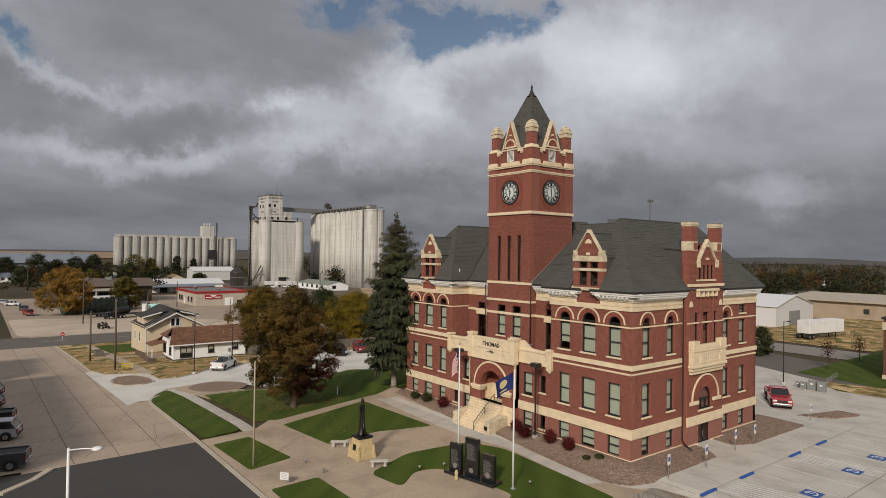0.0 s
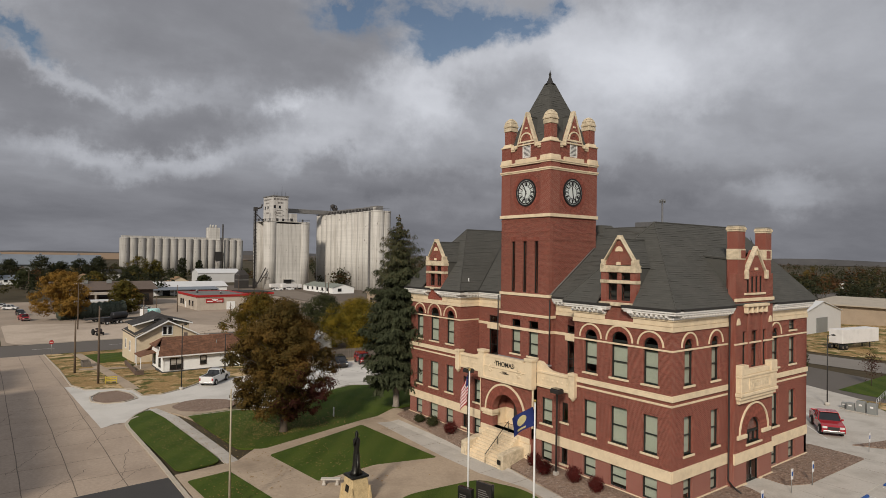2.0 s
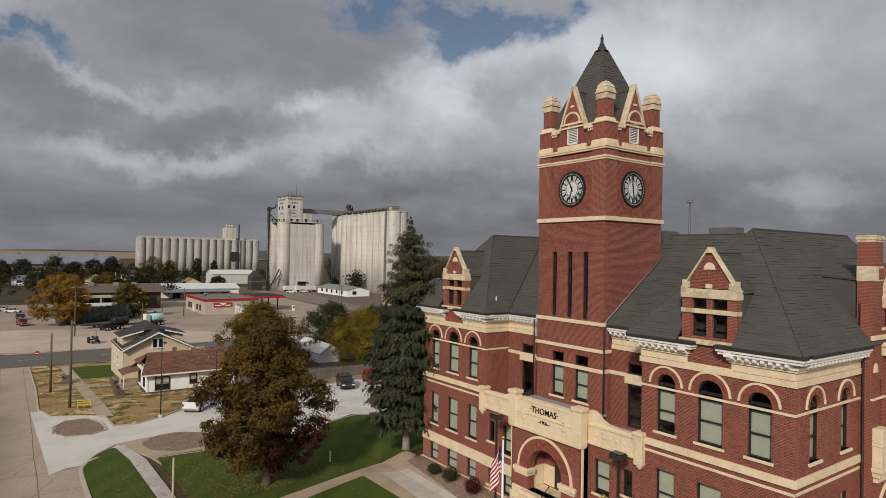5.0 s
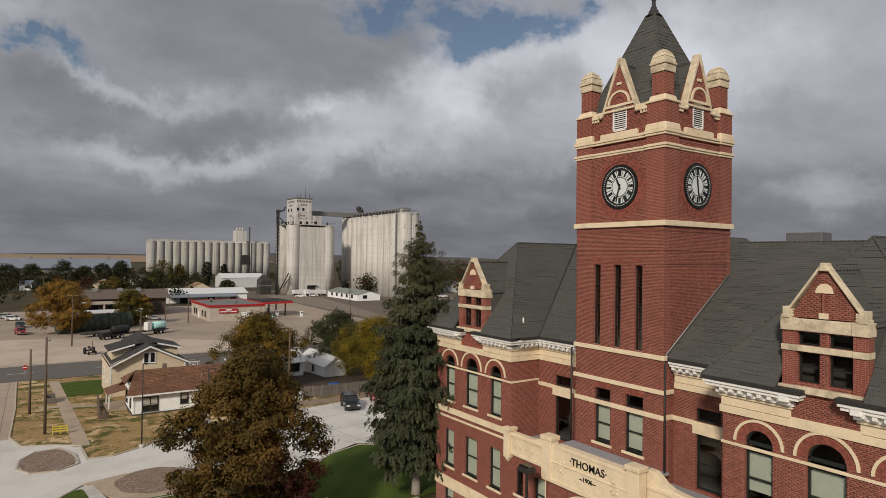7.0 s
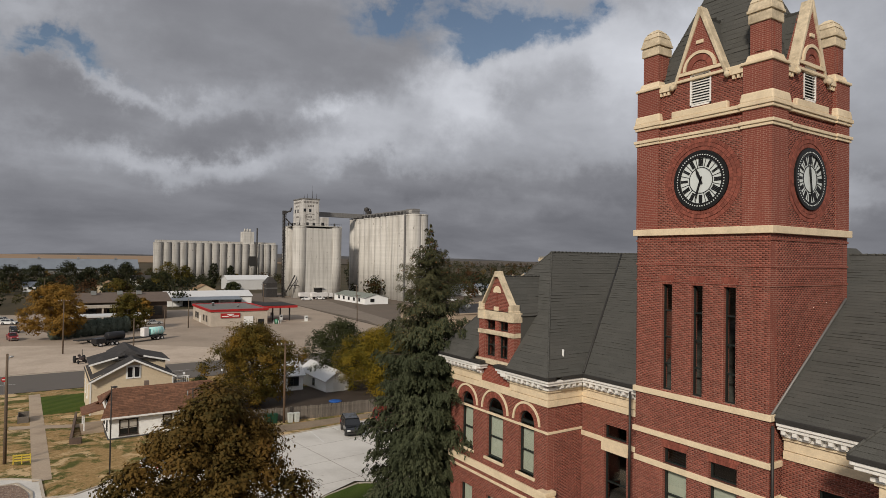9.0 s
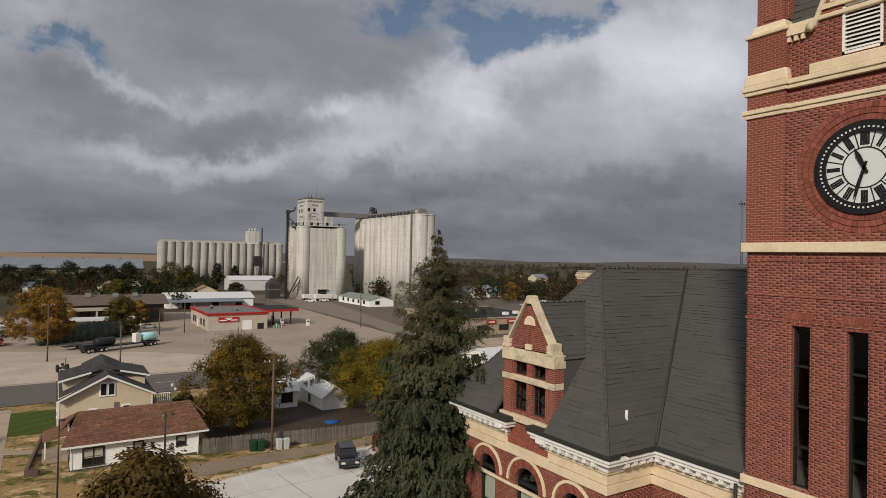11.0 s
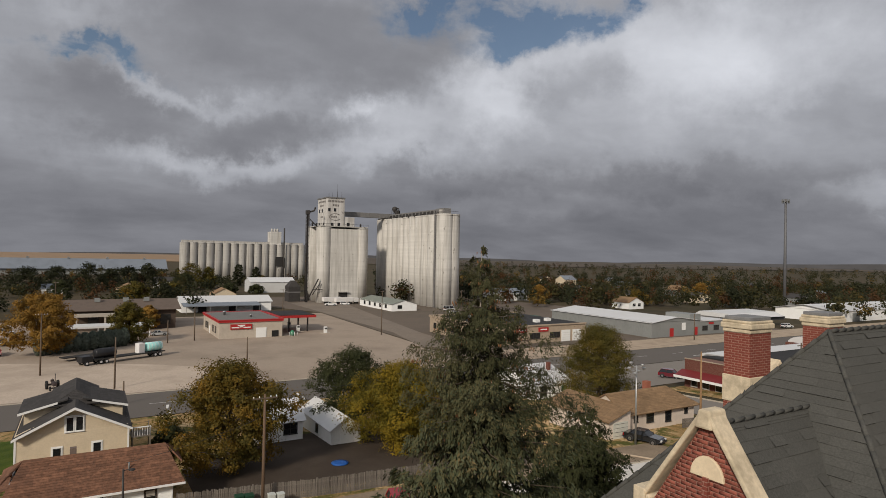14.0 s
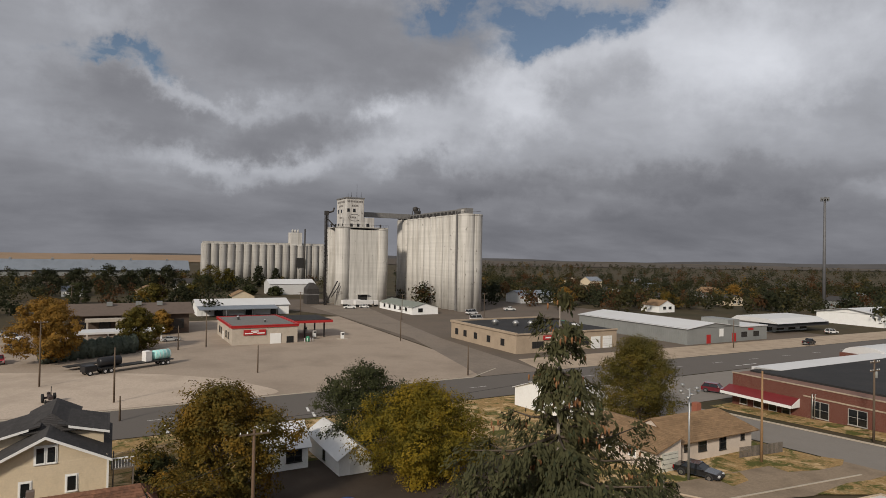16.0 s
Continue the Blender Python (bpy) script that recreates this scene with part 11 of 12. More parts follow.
def utility_pole(x, y, top, label, arms=1, lamp=False, trans=False, turn=90, lean=0.0, mat=WOOD_POLE):
    p = stand("utility_pole", label, "utility pole", x, y, 0.0, turn)
    hh = top - grade(x, y)
    put("pole", Mesh().tube([(0, 0, -0.3), (lean * 0.5, 0, hh * 0.5), (lean, 0, hh)], [0.16, 0.14, 0.10], 10), mat, p)
    for k in range(arms):
        z = hh - 0.4 - k * 1.1
        put("crossarm", Mesh().box(lean - 1.1, -0.14, z, lean + 1.1, -0.04, z + 0.11), WOOD_POLE, p)
        for q in (-1.0, -0.5, 0.5, 1.0):
            put("insulator", Mesh().lathe([(0.04, 0), (0.06, 0.08), (0.03, 0.16)], lean + q, -0.09, z + 0.11, 8), POLE_WHITE, p)
    if trans:
        put("transformer", Mesh().lathe([(0.2, 0), (0.24, 0.06), (0.24, 0.8), (0.1, 0.92)], lean + 0.35, 0, hh - 2.4, 12), METAL_GREY, p)
    if lamp:
        put("lamp_arm", Mesh().tube([(0, 0, hh - 0.9), (0.9, 0, hh - 0.5), (1.5, 0, hh - 0.5)], 0.035, 6), STEEL, p)
        put("lamp_head", Mesh().lathe([(0.06, 0.1), (0.2, 0.04), (0.18, -0.08), (0.05, -0.1)], 1.6, 0, hh - 0.52, 10), STEEL, p)
    return p


utility_pole(-71.7, -24.6, 5.6, "weathered wooden pole at the street", 0)
utility_pole(-57.8, -23.2, 8.7, "tall weathered wooden pole at the drive", 0, lamp=True, turn=170)
utility_pole(-58.7, 4.75, 8.0, "wooden pole beside the plank fence", 1, mat=shade("brown_pole", (0.13, 0.085, 0.055), 0.9, grain=9, amount=0.25, stain=2.0, stain_amount=0.3, bump=0.3, streak=True))
utility_pole(-56.1, 61.1, 8.6, "orange-brown wooden pole beside the street", 0, mat=shade("orange_pole", (0.27, 0.165, 0.085), 0.9, grain=9, amount=0.25, stain=2.0, stain_amount=0.3, bump=0.3, streak=True))
utility_pole(-54.7, 82.0, 8.75, "grey wooden pole with crossarms beside the brick shop", 2, trans=True)
steel = stand("lamp_pole", "grey steel pole with bracketed floodlights", "lamp post", -56.0, 48.8)
put("pole", Mesh().tube([(0, 0, -0.2), (0, 0, 9.6)], [0.13, 0.09], 10), STEEL, steel)
for k in range(6):
    a = k * 1.05
    put("floodlight", Mesh().lathe([(0.05, 0), (0.18, 0.1), (0.2, 0.3), (0.1, 0.34)], 0.9 * math.cos(a), 0.9 * math.sin(a), 9.6 - 0.5 * (k % 3), 10), STEEL, steel)
    put("bracket", Mesh().tube([(0, 0, 9.4 - 0.5 * (k % 3)), (0.9 * math.cos(a), 0.9 * math.sin(a), 9.6 - 0.5 * (k % 3))], 0.03, 5), STEEL, steel)
for x, y, top in ((-127.0, -4.4, 5.0), (-114.3, -3.6, -0.5), (-143.7, 22.3, 1.6), (-145.5, -16.5, 8.0), (-184, 17, 5), (-250, 60, 6), (-123.5, 62, 2.2), (-176, 70, 5.5), (-128, 155, 4), (-230, 95, 6), (-225, 130, 6), (-300, -20, 7), (-182, 10, 2.0)):
    utility_pole(x, y, top, "thin pole beside the highway yard", 1 if top > 5.2 else 0)
MAST_GREY = shade("dull_mast_grey", (0.14, 0.14, 0.145), 0.6, 0.2)
MASTS = thing("radio_mast", "tall slim grey mast with antenna panels on top", "mast", pose(-202, 331, -4.4))
put("pole", Mesh().tube([(0, 0, 0), (0, 0, 30), (0, 0, 61)], [0.85, 0.75, 0.6], 10), MAST_GREY, MASTS)
for k in range(9):
    a = k * 0.698
    put("panel", Mesh().box(-0.2, -0.12, 58.6, 0.2, 0.12, 60.8, Matrix.Translation((1.9 * math.cos(a), 1.9 * math.sin(a), 0))), STEEL, MASTS)
put("ring", Mesh().lathe([(2.0, 0), (2.0, 0.2), (1.7, 0.2)], 0, 0, 59.6, 12), STEEL, MASTS)
s = stand("stop_sign", "red octagonal traffic sign on a thin post", "sign", -104.0, -25.3, 0.05)
put("post", Mesh().tube([(0, 0, 0), (0, 0, 2.4)], 0.04, 6), STEEL, s)
put("plate", Mesh().prism([(0.03, 0.42 * math.cos(radians(22.5 + 45 * k)), 2.4 + 0.42 * math.sin(radians(22.5 + 45 * k))) for k in range(8)], (0.03, 0, 0)), RED_PAINT, s)
put("stripe", Mesh().box(0.062, -0.3, 2.33, 0.07, 0.3, 2.47), FLAG_WHITE, s)
b = stand("barrier", "yellow slatted barrier in the grass", "barrier", -56.6, -21.8, 0.08, 80)
YEL = shade("yellow_paint", (0.55, 0.42, 0.06), 0.6)
for z in (0.3, 0.55, 0.8):
    put("slat", Mesh().box(-0.75, -0.03, z, 0.75, 0.03, z + 0.13), YEL, b)
for q in (-0.7, 0.0, 0.7):
    put("leg", Mesh().box(q - 0.04, -0.05, 0, q + 0.04, 0.05, 0.95), YEL, b)
b = stand("planter_box", "weathered grey timber compost box", "planter", -79.5, -22.2, 0.06)
for a, c, d, e in ((-1.5, -0.6, 1.5, -0.54), (-1.5, 0.54, 1.5, 0.6), (-1.5, -0.54, -1.44, 0.54), (1.44, -0.54, 1.5, 0.54)):
    put("board", Mesh().box(a, c, 0, d, e, 0.85), FENCE_WOOD, b)
# power lines across the yards
wires = Mesh()
for (xa, ya, za), (xb, yb, zb) in (((-73.0, 7.5, 4.8), (-61.6, 5.2, 5.2)), ((-61.6, 5.2, 5.2), (-62.5, -6, 2.4)), ((-73.0, 7.5, 4.6), (-78.5, -5, 1.6)), ((-73.0, 7.5, 4.8), (-77, 45, 4.8))):
    pts = [(xa + (xb - xa) * t, ya + (yb - ya) * t, za + (zb - za) * t - 1.2 * t * (1 - t)) for t in [k / 10 for k in range(11)]]
    wires.tube(pts, 0.018, 4)
put("power_lines", wires, POLE_DARK, None, "thin sagging black power lines", category="cables", kind="stuff")

# --- vehicles
TYRE = shade("tyre_rubber", (0.016, 0.016, 0.016), 0.85, grain=10, amount=0.2)
RIM = shade("alloy_rim", (0.42, 0.42, 0.43), 0.3, 0.9)
CAR_GLASS = shade("tinted_car_glass", (0.012, 0.013, 0.015), 0.06, grain=2, amount=0.1, bump=0.0, spec=0.7)
LIGHT_RED = shade("tail_light", (0.30, 0.01, 0.01), 0.25)
LIGHT_CLEAR = shade("headlight", (0.62, 0.62, 0.60), 0.15)
CHROME = shade("bright_trim", (0.5, 0.5, 0.5), 0.2, 0.9)
PAINTS = {}


def paint(name, c, rough=0.22):
    if name not in PAINTS:
        m, n, l, p = material("car_paint_" + name)
        tc = n.new("ShaderNodeTexCoord").outputs["Object"]
        d = node(n, l, "ShaderNodeTexNoise", Vector=tc, Scale=1.5, Detail=5.0).outputs["Fac"]
        l.new(mixed(n, l, ranged(n, l, d, 0.4, 0.8, 0.0, 0.25), c, tuple(v * 0.8 + 0.03 for v in c)), p.inputs["Base Color"])
        p.inputs["Roughness"].default_value = rough
        p.inputs["Coat Weight"].default_value = 0.6
        PAINTS[name] = m
    return PAINTS[name]


def vehicle(kind, x, y, heading, col, label, lift=0.04):
    """A car, van or pickup; heading in degrees is the way its nose points."""
    v = thing(kind, label, {"pickup": "pickup truck", "suv": "car", "sedan": "car", "van": "van"}[kind], pose(x, y, grade(x, y) + lift, rz=heading))
    L, W, H, wb, wr = {"pickup": (5.7, 1.96, 1.88, 3.5, 0.40), "suv": (4.7, 1.88, 1.72, 2.75, 0.36), "sedan": (4.85, 1.84, 1.45, 2.8, 0.33), "van": (5.6, 2.0, 2.3, 3.4, 0.36)}[kind]
    a, hood, belt = L / 2, {"pickup": 1.12, "suv": 1.05, "sedan": 0.92, "van": 1.15}[kind], {"pickup": 1.2, "suv": 1.08, "sedan": 0.95, "van": 1.25}[kind]
    body = Mesh()
    prof = [(-a, 0.42), (-a + 0.05, belt - 0.05), (-a + 0.15, belt), (a - 1.45, belt), (a - 0.35, hood - 0.08), (a - 0.06, hood - 0.25), (a, 0.55), (a - 0.05, 0.36), (-a + 0.1, 0.34)]
    n = len(prof)
    for s, k in ((-1, 0.93), (-1, 1.0), (1, 1.0), (1, 0.93)):
        for q, z in prof:
            f = 1.0 if k == 1.0 else 0.0
            body.v.append((q * (1 if f else 0.985), s * W / 2 * k, z if f else z + (0.0 if z > 0.6 else 0.02)))
    # flanks, top and ends in strips between four outlines
    order = [0, 1, 2, 3]
    for i in range(3):
        for j in range(n):
            p, q = order[i] * n + j, order[i] * n + (j + 1) % n
            body.f.append((p, q, q + n, p + n))
    body.f.append(tuple(range(n - 1, -1, -1)))
    body.f.append(tuple(range(3 * n, 4 * n)))
    put("body", body, col, v, bevel=0.05)
    f0, f1, r1, r0 = {"pickup": (a - 1.55, a - 2.15, a - 3.15, a - 3.35), "suv": (a - 1.35, a - 1.95, -a + 0.55, -a + 0.12), "sedan": (a - 1.5, a - 2.25, -a + 1.35, -a + 0.75), "van": (a - 0.7, a - 1.3, -a + 0.15, -a + 0.06)}[kind]
    cabin = Mesh()
    w0, w1 = W / 2 * 0.95, W / 2 * 0.78
    cab = [(f0, w0, belt - 0.02), (r0, w0, belt - 0.02), (r1, w1, H - 0.05), (f1, w1, H - 0.05)]
    pts = [(q, s * w, z) for s in (-1, 1) for q, w, z in cab]
    cabin.v = pts
    cabin.f = [(0, 1, 2, 3), (4, 7, 6, 5), (0, 3, 7, 4), (1, 5, 6, 2), (3, 2, 6, 7), (0, 4, 5, 1)]
    put("cabin", cabin, CAR_GLASS, v, "dark tinted windows", bevel=0.04)
    roof = Mesh()
    roof.prism([(f1 + 0.1, -w1 - 0.03, H - 0.06), (r1 - 0.06, -w1 - 0.03, H - 0.06), (r1 - 0.06, w1 + 0.03, H - 0.06), (f1 + 0.1, w1 + 0.03, H - 0.06)], (0, 0, 0.09))
    put("roof", roof, col, v, bevel=0.035)
    for s in (-1, 1):
        for (qa, za, wa), (qb, zb, wb2) in (((f0, belt, w0), (f1, H, w1)), ((r0, belt, w0), (r1, H, w1)), (((f1 + r1) / 2 - 0.05, belt, w0), ((f1 + r1) / 2 - 0.05, H, w1))):
            put("pillar", Mesh().tube([(qa, s * (wa + 0.01), za - 0.03), (qb, s * (wb2 + 0.015), zb - 0.04)], 0.045, 6), col, v)
    if kind == "pickup":
        bed = Mesh()
        bed.box(-a + 0.16, -W / 2 * 0.86, belt - 0.02, r0 - 0.12, W / 2 * 0.86, belt + 0.03)
        put("bed", bed, GUTTER, v, "dark pickup bed")
        for s in (-1, 1):
            put("bed_rail", Mesh().box(-a + 0.08, s * W / 2 * 0.93 - 0.06, belt - 0.03, r0 - 0.05, s * W / 2 * 0.93 + 0.06, belt + 0.14), col, v, bevel=0.03)
        put("tailgate", Mesh().box(-a + 0.02, -W / 2 * 0.86, belt - 0.55, -a + 0.12, W / 2 * 0.86, belt + 0.14), col, v, bevel=0.03)
    for s in (-1, 1):
        for q in (-wb / 2 - 0.1, wb / 2 - 0.02):
            turn = Matrix.Translation((q, s * (W / 2 - 0.12), wr)) @ Matrix.Rotation(radians(90), 4, "X")
            arch = Mesh().lathe([(wr + 0.09, -0.13), (wr + 0.09, 0.13)], 0, 0, 0, 18, turn)
            put("wheel_arch", arch, GUTTER, v)
            t = put("tyre", Mesh().lathe([(wr * 0.6, -0.12), (wr * 0.95, -0.125), (wr, -0.09), (wr, 0.09), (wr * 0.95, 0.125), (wr * 0.6, 0.12)], 0, 0, 0, 18, turn @ Matrix.Translation((0, 0, -s * 0.03))), TYRE, v)
            put("rim", Mesh().lathe([(wr * 0.62, -0.128), (wr * 0.2, -0.11), (wr * 0.2, 0.11), (wr * 0.62, 0.128)], 0, 0, 0, 14, turn @ Matrix.Translation((0, 0, -s * 0.035))), RIM, t)
        put("headlight", Mesh().box(a - 0.2, s * W / 2 * 0.72 - 0.2, hood - 0.36, a + 0.0, s * W / 2 * 0.72 + 0.2, hood - 0.18), LIGHT_CLEAR, v, bevel=0.03)
        put("tail_light", Mesh().box(-a - 0.01, s * W / 2 * 0.86 - 0.09, belt - 0.42, -a + 0.12, s * W / 2 * 0.86 + 0.09, belt - 0.08), LIGHT_RED, v, bevel=0.02)
        put("mirror", Mesh().box(f0 - 0.35, s * (W / 2 + 0.02), belt - 0.02, f0 - 0.18, s * (W / 2 + 0.2), belt + 0.16), col, v, bevel=0.03)
    put("bumper", Mesh().box(a - 0.12, -W / 2 * 0.9, 0.38, a + 0.06, W / 2 * 0.9, 0.6), CHROME if kind == "pickup" else GUTTER, v, bevel=0.04)
    put("rear_bumper", Mesh().box(-a - 0.07, -W / 2 * 0.9, 0.42, -a + 0.1, W / 2 * 0.9, 0.62), CHROME if kind == "pickup" else GUTTER, v, bevel=0.04)
    put("grille", Mesh().box(a - 0.1, -W / 2 * 0.48, 0.62, a + 0.015, W / 2 * 0.48, hood - 0.2), GUTTER, v, bevel=0.03)
    put("plate_bar", Mesh().box(-a - 0.085, -0.16, 0.66, -a - 0.06, 0.16, 0.78), FLAG_WHITE, v)
    return v


RED, WHT, BLK, GRY, SLV, MAR = paint("red", (0.32, 0.008, 0.014)), paint("white", (0.68, 0.68, 0.67)), paint("black", (0.010, 0.011, 0.013)), paint("grey", (0.045, 0.05, 0.052)), paint("silver", (0.42, 0.43, 0.43)), paint("maroon", (0.12, 0.012, 0.02))
vehicle("pickup", 13.2, 29.7, -58, RED, "bright red crew pickup parked in the lot")
vehicle("pickup", -48.4, -10.2, 140, WHT, "white pickup parked beside the drive")
vehicle("suv", -49.6, 9.6, -15, BLK, "black car parked against the kerb")
vehicle("suv", -50.5, 14.3, -15, RED, "red car parked beside the spruce", 0.06)
vehicle("pickup", -14.2, -39.2, 255, GRY, "dark grey pickup nosed to the footpath")
vehicle("suv", -23.6, -38.8, 255, SLV, "silver car nosed to the footpath")
vehicle("pickup", -30.2, -39.4, 255, BLK, "black pickup nosed to the footpath")
vehicle("suv", -45.5, -39.4, 255, GRY, "dark car nosed to the footpath")
vehicle("suv", -38.0, -39.6, 255, BLK, "black car nosed to the footpath")
vehicle("sedan", -56.3, 50.7, 20, BLK, "black sedan parked before the garage")
vehicle("suv", -87.5, 94.2, 20, MAR, "maroon car parked on the forecourt")
vehicle("pickup", -176.0, -26.8, 10, RED, "red pickup parked at the yard edge")
vehicle("suv", -193.0, -27.0, 10, BLK, "dark car parked at the yard edge")
vehicle("suv", -216.0, -29.0, 60, WHT, "white car in the far lot")
vehicle("suv", -224.0, -31.0, 60, SLV, "silver car in the far lot")
vehicle("van", -217, 121.5, 90, WHT, "white van beside the tan shop")
vehicle("pickup", -250, 160, 80, WHT, "white pickup near the silos")
vehicle("van", -240, 133, 100, WHT, "white van below the silos")
vehicle("pickup", -204, 139, 100, WHT, "white pickup behind the tan shop")
vehicle("pickup", -200, 131, 100, SLV, "silver pickup behind the tan shop")
vehicle("pickup", -123.2, 184, 100, BLK, "dark pickup on the highway apron")
vehicle("suv", -137, 221, 80, WHT, "white car beside the drive-in")
vehicle("pickup", -282, 92, 250, WHT, "white pickup at the elevator")
vehicle("sedan", -199, 9.5, 90, SLV, "silver car beside the brown office")
vehicle("suv", -284, 100, 60, WHT, "white car at the elevator")
# semi trailer
T = stand("semi_trailer", "white box semi-trailer parked on dry grass", "trailer", -7.0, 96.0, 0.05, 79)
put("box", Mesh().box(-6.0, -1.25, 1.15, 5.4, 1.25, 3.7), FLAG_WHITE, T, "white box body", bevel=0.05)
put("chassis", Mesh().box(-5.9, -0.6, 0.88, 5.3, 0.6, 1.15), GUTTER, T)
for q in (-5.8, -4.6):
    for s in (-1, 1):
        t = put("tyre", Mesh().lathe([(0.25, -0.25), (0.5, -0.25), (0.5, 0.25), (0.25, 0.25)], 0, 0, 0, 16, Matrix.Translation((q, s * 1.0, 0.5)) @ Matrix.Rotation(radians(90), 4, "X")), TYRE, T)
        put("rim", Mesh().lathe([(0.26, -0.27), (0.1, -0.2), (0.1, 0.2), (0.26, 0.27)], 0, 0, 0, 12, Matrix.Translation((q, s * 1.0, 0.5)) @ Matrix.Rotation(radians(90), 4, "X")), RIM, t)
for s in (-1, 1):
    put("landing_leg", Mesh().box(3.4, s * 0.7 - 0.08, 0.0, 3.56, s * 0.7 + 0.08, 1.15), GUTTER, T)
# tank trucks on the yard
TANK_BLACK, TANK_PALE = shade("black_tank", (0.018, 0.018, 0.02), 0.35), shade("pale_green_tank", (0.36, 0.70, 0.66), 0.35, grain=3, amount=0.06)
T = stand("tank_truck", "flatbed trailer with a black tank and a pale green tank", "truck", -158.0, -1.6, 0.05, -62)


def lying(L, r, x, z, mat, name, parent, label=""):
    m = Mesh().lathe([(0.05, -L / 2 - 0.25), (r * 0.7, -L / 2 - 0.15), (r, -L / 2), (r, L / 2), (r * 0.7, L / 2 + 0.15), (0.05, L / 2 + 0.25)], 0, 0, 0, 20, Matrix.Translation((x, 0, z)) @ Matrix.Rotation(radians(90), 4, "Y"))
    return put(name, m, mat, parent, label)


put("flatbed", Mesh().box(-9.5, -1.2, 0.95, 7.0, 1.2, 1.2), GUTTER, T, "dark flatbed")
lying(4.2, 1.0, 4.2, 2.25, TANK_BLACK, "black_tank", T, "black cylindrical tank")
tk = lying(3.6, 1.05, -7.2, 2.3, TANK_PALE, "pale_tank", T, "pale green cylindrical tank")
for q in (-1.6, -0.8, 0, 0.8, 1.6):
    lying(0.08, 1.08, -7.2 + q, 2.3, FLAG_WHITE, "tank_band", tk)
put("pump_box", Mesh().box(-4.6, -0.8, 1.2, -3.2, 0.8, 3.4), FLAG_WHITE, T, "white pump box", bevel=0.05)
put("cab", Mesh().box(7.2, -1.1, 0.7, 9.6, 1.1, 2.0), TANK_BLACK, T, "black truck nose", bevel=0.15)
for q in (-8.2, -7.0, 4.4, 5.6, 8.6):
    for s in (-1, 1):
        t = put("tyre", Mesh().lathe([(0.25, -0.22), (0.5, -0.22), (0.5, 0.22), (0.25, 0.22)], 0, 0, 0, 16, Matrix.Translation((q, s * 1.0, 0.5)) @ Matrix.Rotation(radians(90), 4, "X")), TYRE, T)
        put("rim", Mesh().lathe([(0.27, -0.24), (0.1, -0.18), (0.1, 0.18), (0.27, 0.24)], 0, 0, 0, 12, Matrix.Translation((q, s * 1.0, 0.5)) @ Matrix.Rotation(radians(90), 4, "X")), FLAG_WHITE, t)
T = stand("flat_trailer", "low dark equipment trailer beside the hedge", "trailer", -163.0, -9.5, 0.05, 118)
put("deck", Mesh().box(-4.5, -1.1, 0.7, 4.5, 1.1, 0.9), GUTTER, T)
for q in (-0.6, 0.6):
    for s in (-1, 1):
        t = put("tyre", Mesh().lathe([(0.2, -0.15), (0.42, -0.15), (0.42, 0.15), (0.2, 0.15)], 0, 0, 0, 14, Matrix.Translation((q, s * 1.15, 0.42)) @ Matrix.Rotation(radians(90), 4, "X")), TYRE, T)
        put("rim", Mesh().lathe([(0.22, -0.17), (0.1, 0.0), (0.22, 0.17)], 0, 0, 0, 12, Matrix.Translation((q, s * 1.15, 0.42)) @ Matrix.Rotation(radians(90), 4, "X")), FLAG_WHITE, t)
T = stand("tractor", "old dark tractor with an upright exhaust on the yard", "tractor", -131.0, -13.8, 0.05, 12)
TRM = shade("faded_tractor_paint", (0.055, 0.04, 0.038), 0.7)
put("hood", Mesh().box(0.1, -0.32, 0.8, 1.9, 0.32, 1.4), TRM, T, bevel=0.08)
put("seat", Mesh().box(-0.9, -0.25, 1.2, -0.4, 0.25, 1.6), TRM, T, bevel=0.05)
put("axle", Mesh().box(-0.8, -0.9, 0.6, -0.4, 0.9, 0.9), TRM, T)
put("front_axle", Mesh().box(1.4, -0.7, 0.4, 1.6, 0.7, 0.55), TRM, T)
put("exhaust", Mesh().tube([(1.2, 0.1, 1.4), (1.2, 0.1, 2.9)], 0.06, 8), DARK_STEEL, T)
put("steering", Mesh().tube([(-0.2, 0, 1.3), (-0.5, 0, 1.8)], 0.03, 6), DARK_STEEL, T)
for q, s, r, w in ((-0.6, -0.85, 0.72, 0.2), (-0.6, 0.85, 0.72, 0.2), (1.5, -0.7, 0.4, 0.12), (1.5, 0.7, 0.4, 0.12)):
    t = put("tyre", Mesh().lathe([(r * 0.55, -w), (r, -w * 0.8), (r, w * 0.8), (r * 0.55, w)], 0, 0, 0, 18, Matrix.Translation((q, s, r)) @ Matrix.Rotation(radians(90), 4, "X")), TYRE, T)
    put("rim", Mesh().lathe([(r * 0.57, -w * 0.7), (r * 0.2, 0), (r * 0.57, w * 0.7)], 0, 0, 0, 14, Matrix.Translation((q, s, r)) @ Matrix.Rotation(radians(90), 4, "X")), TRM, t)
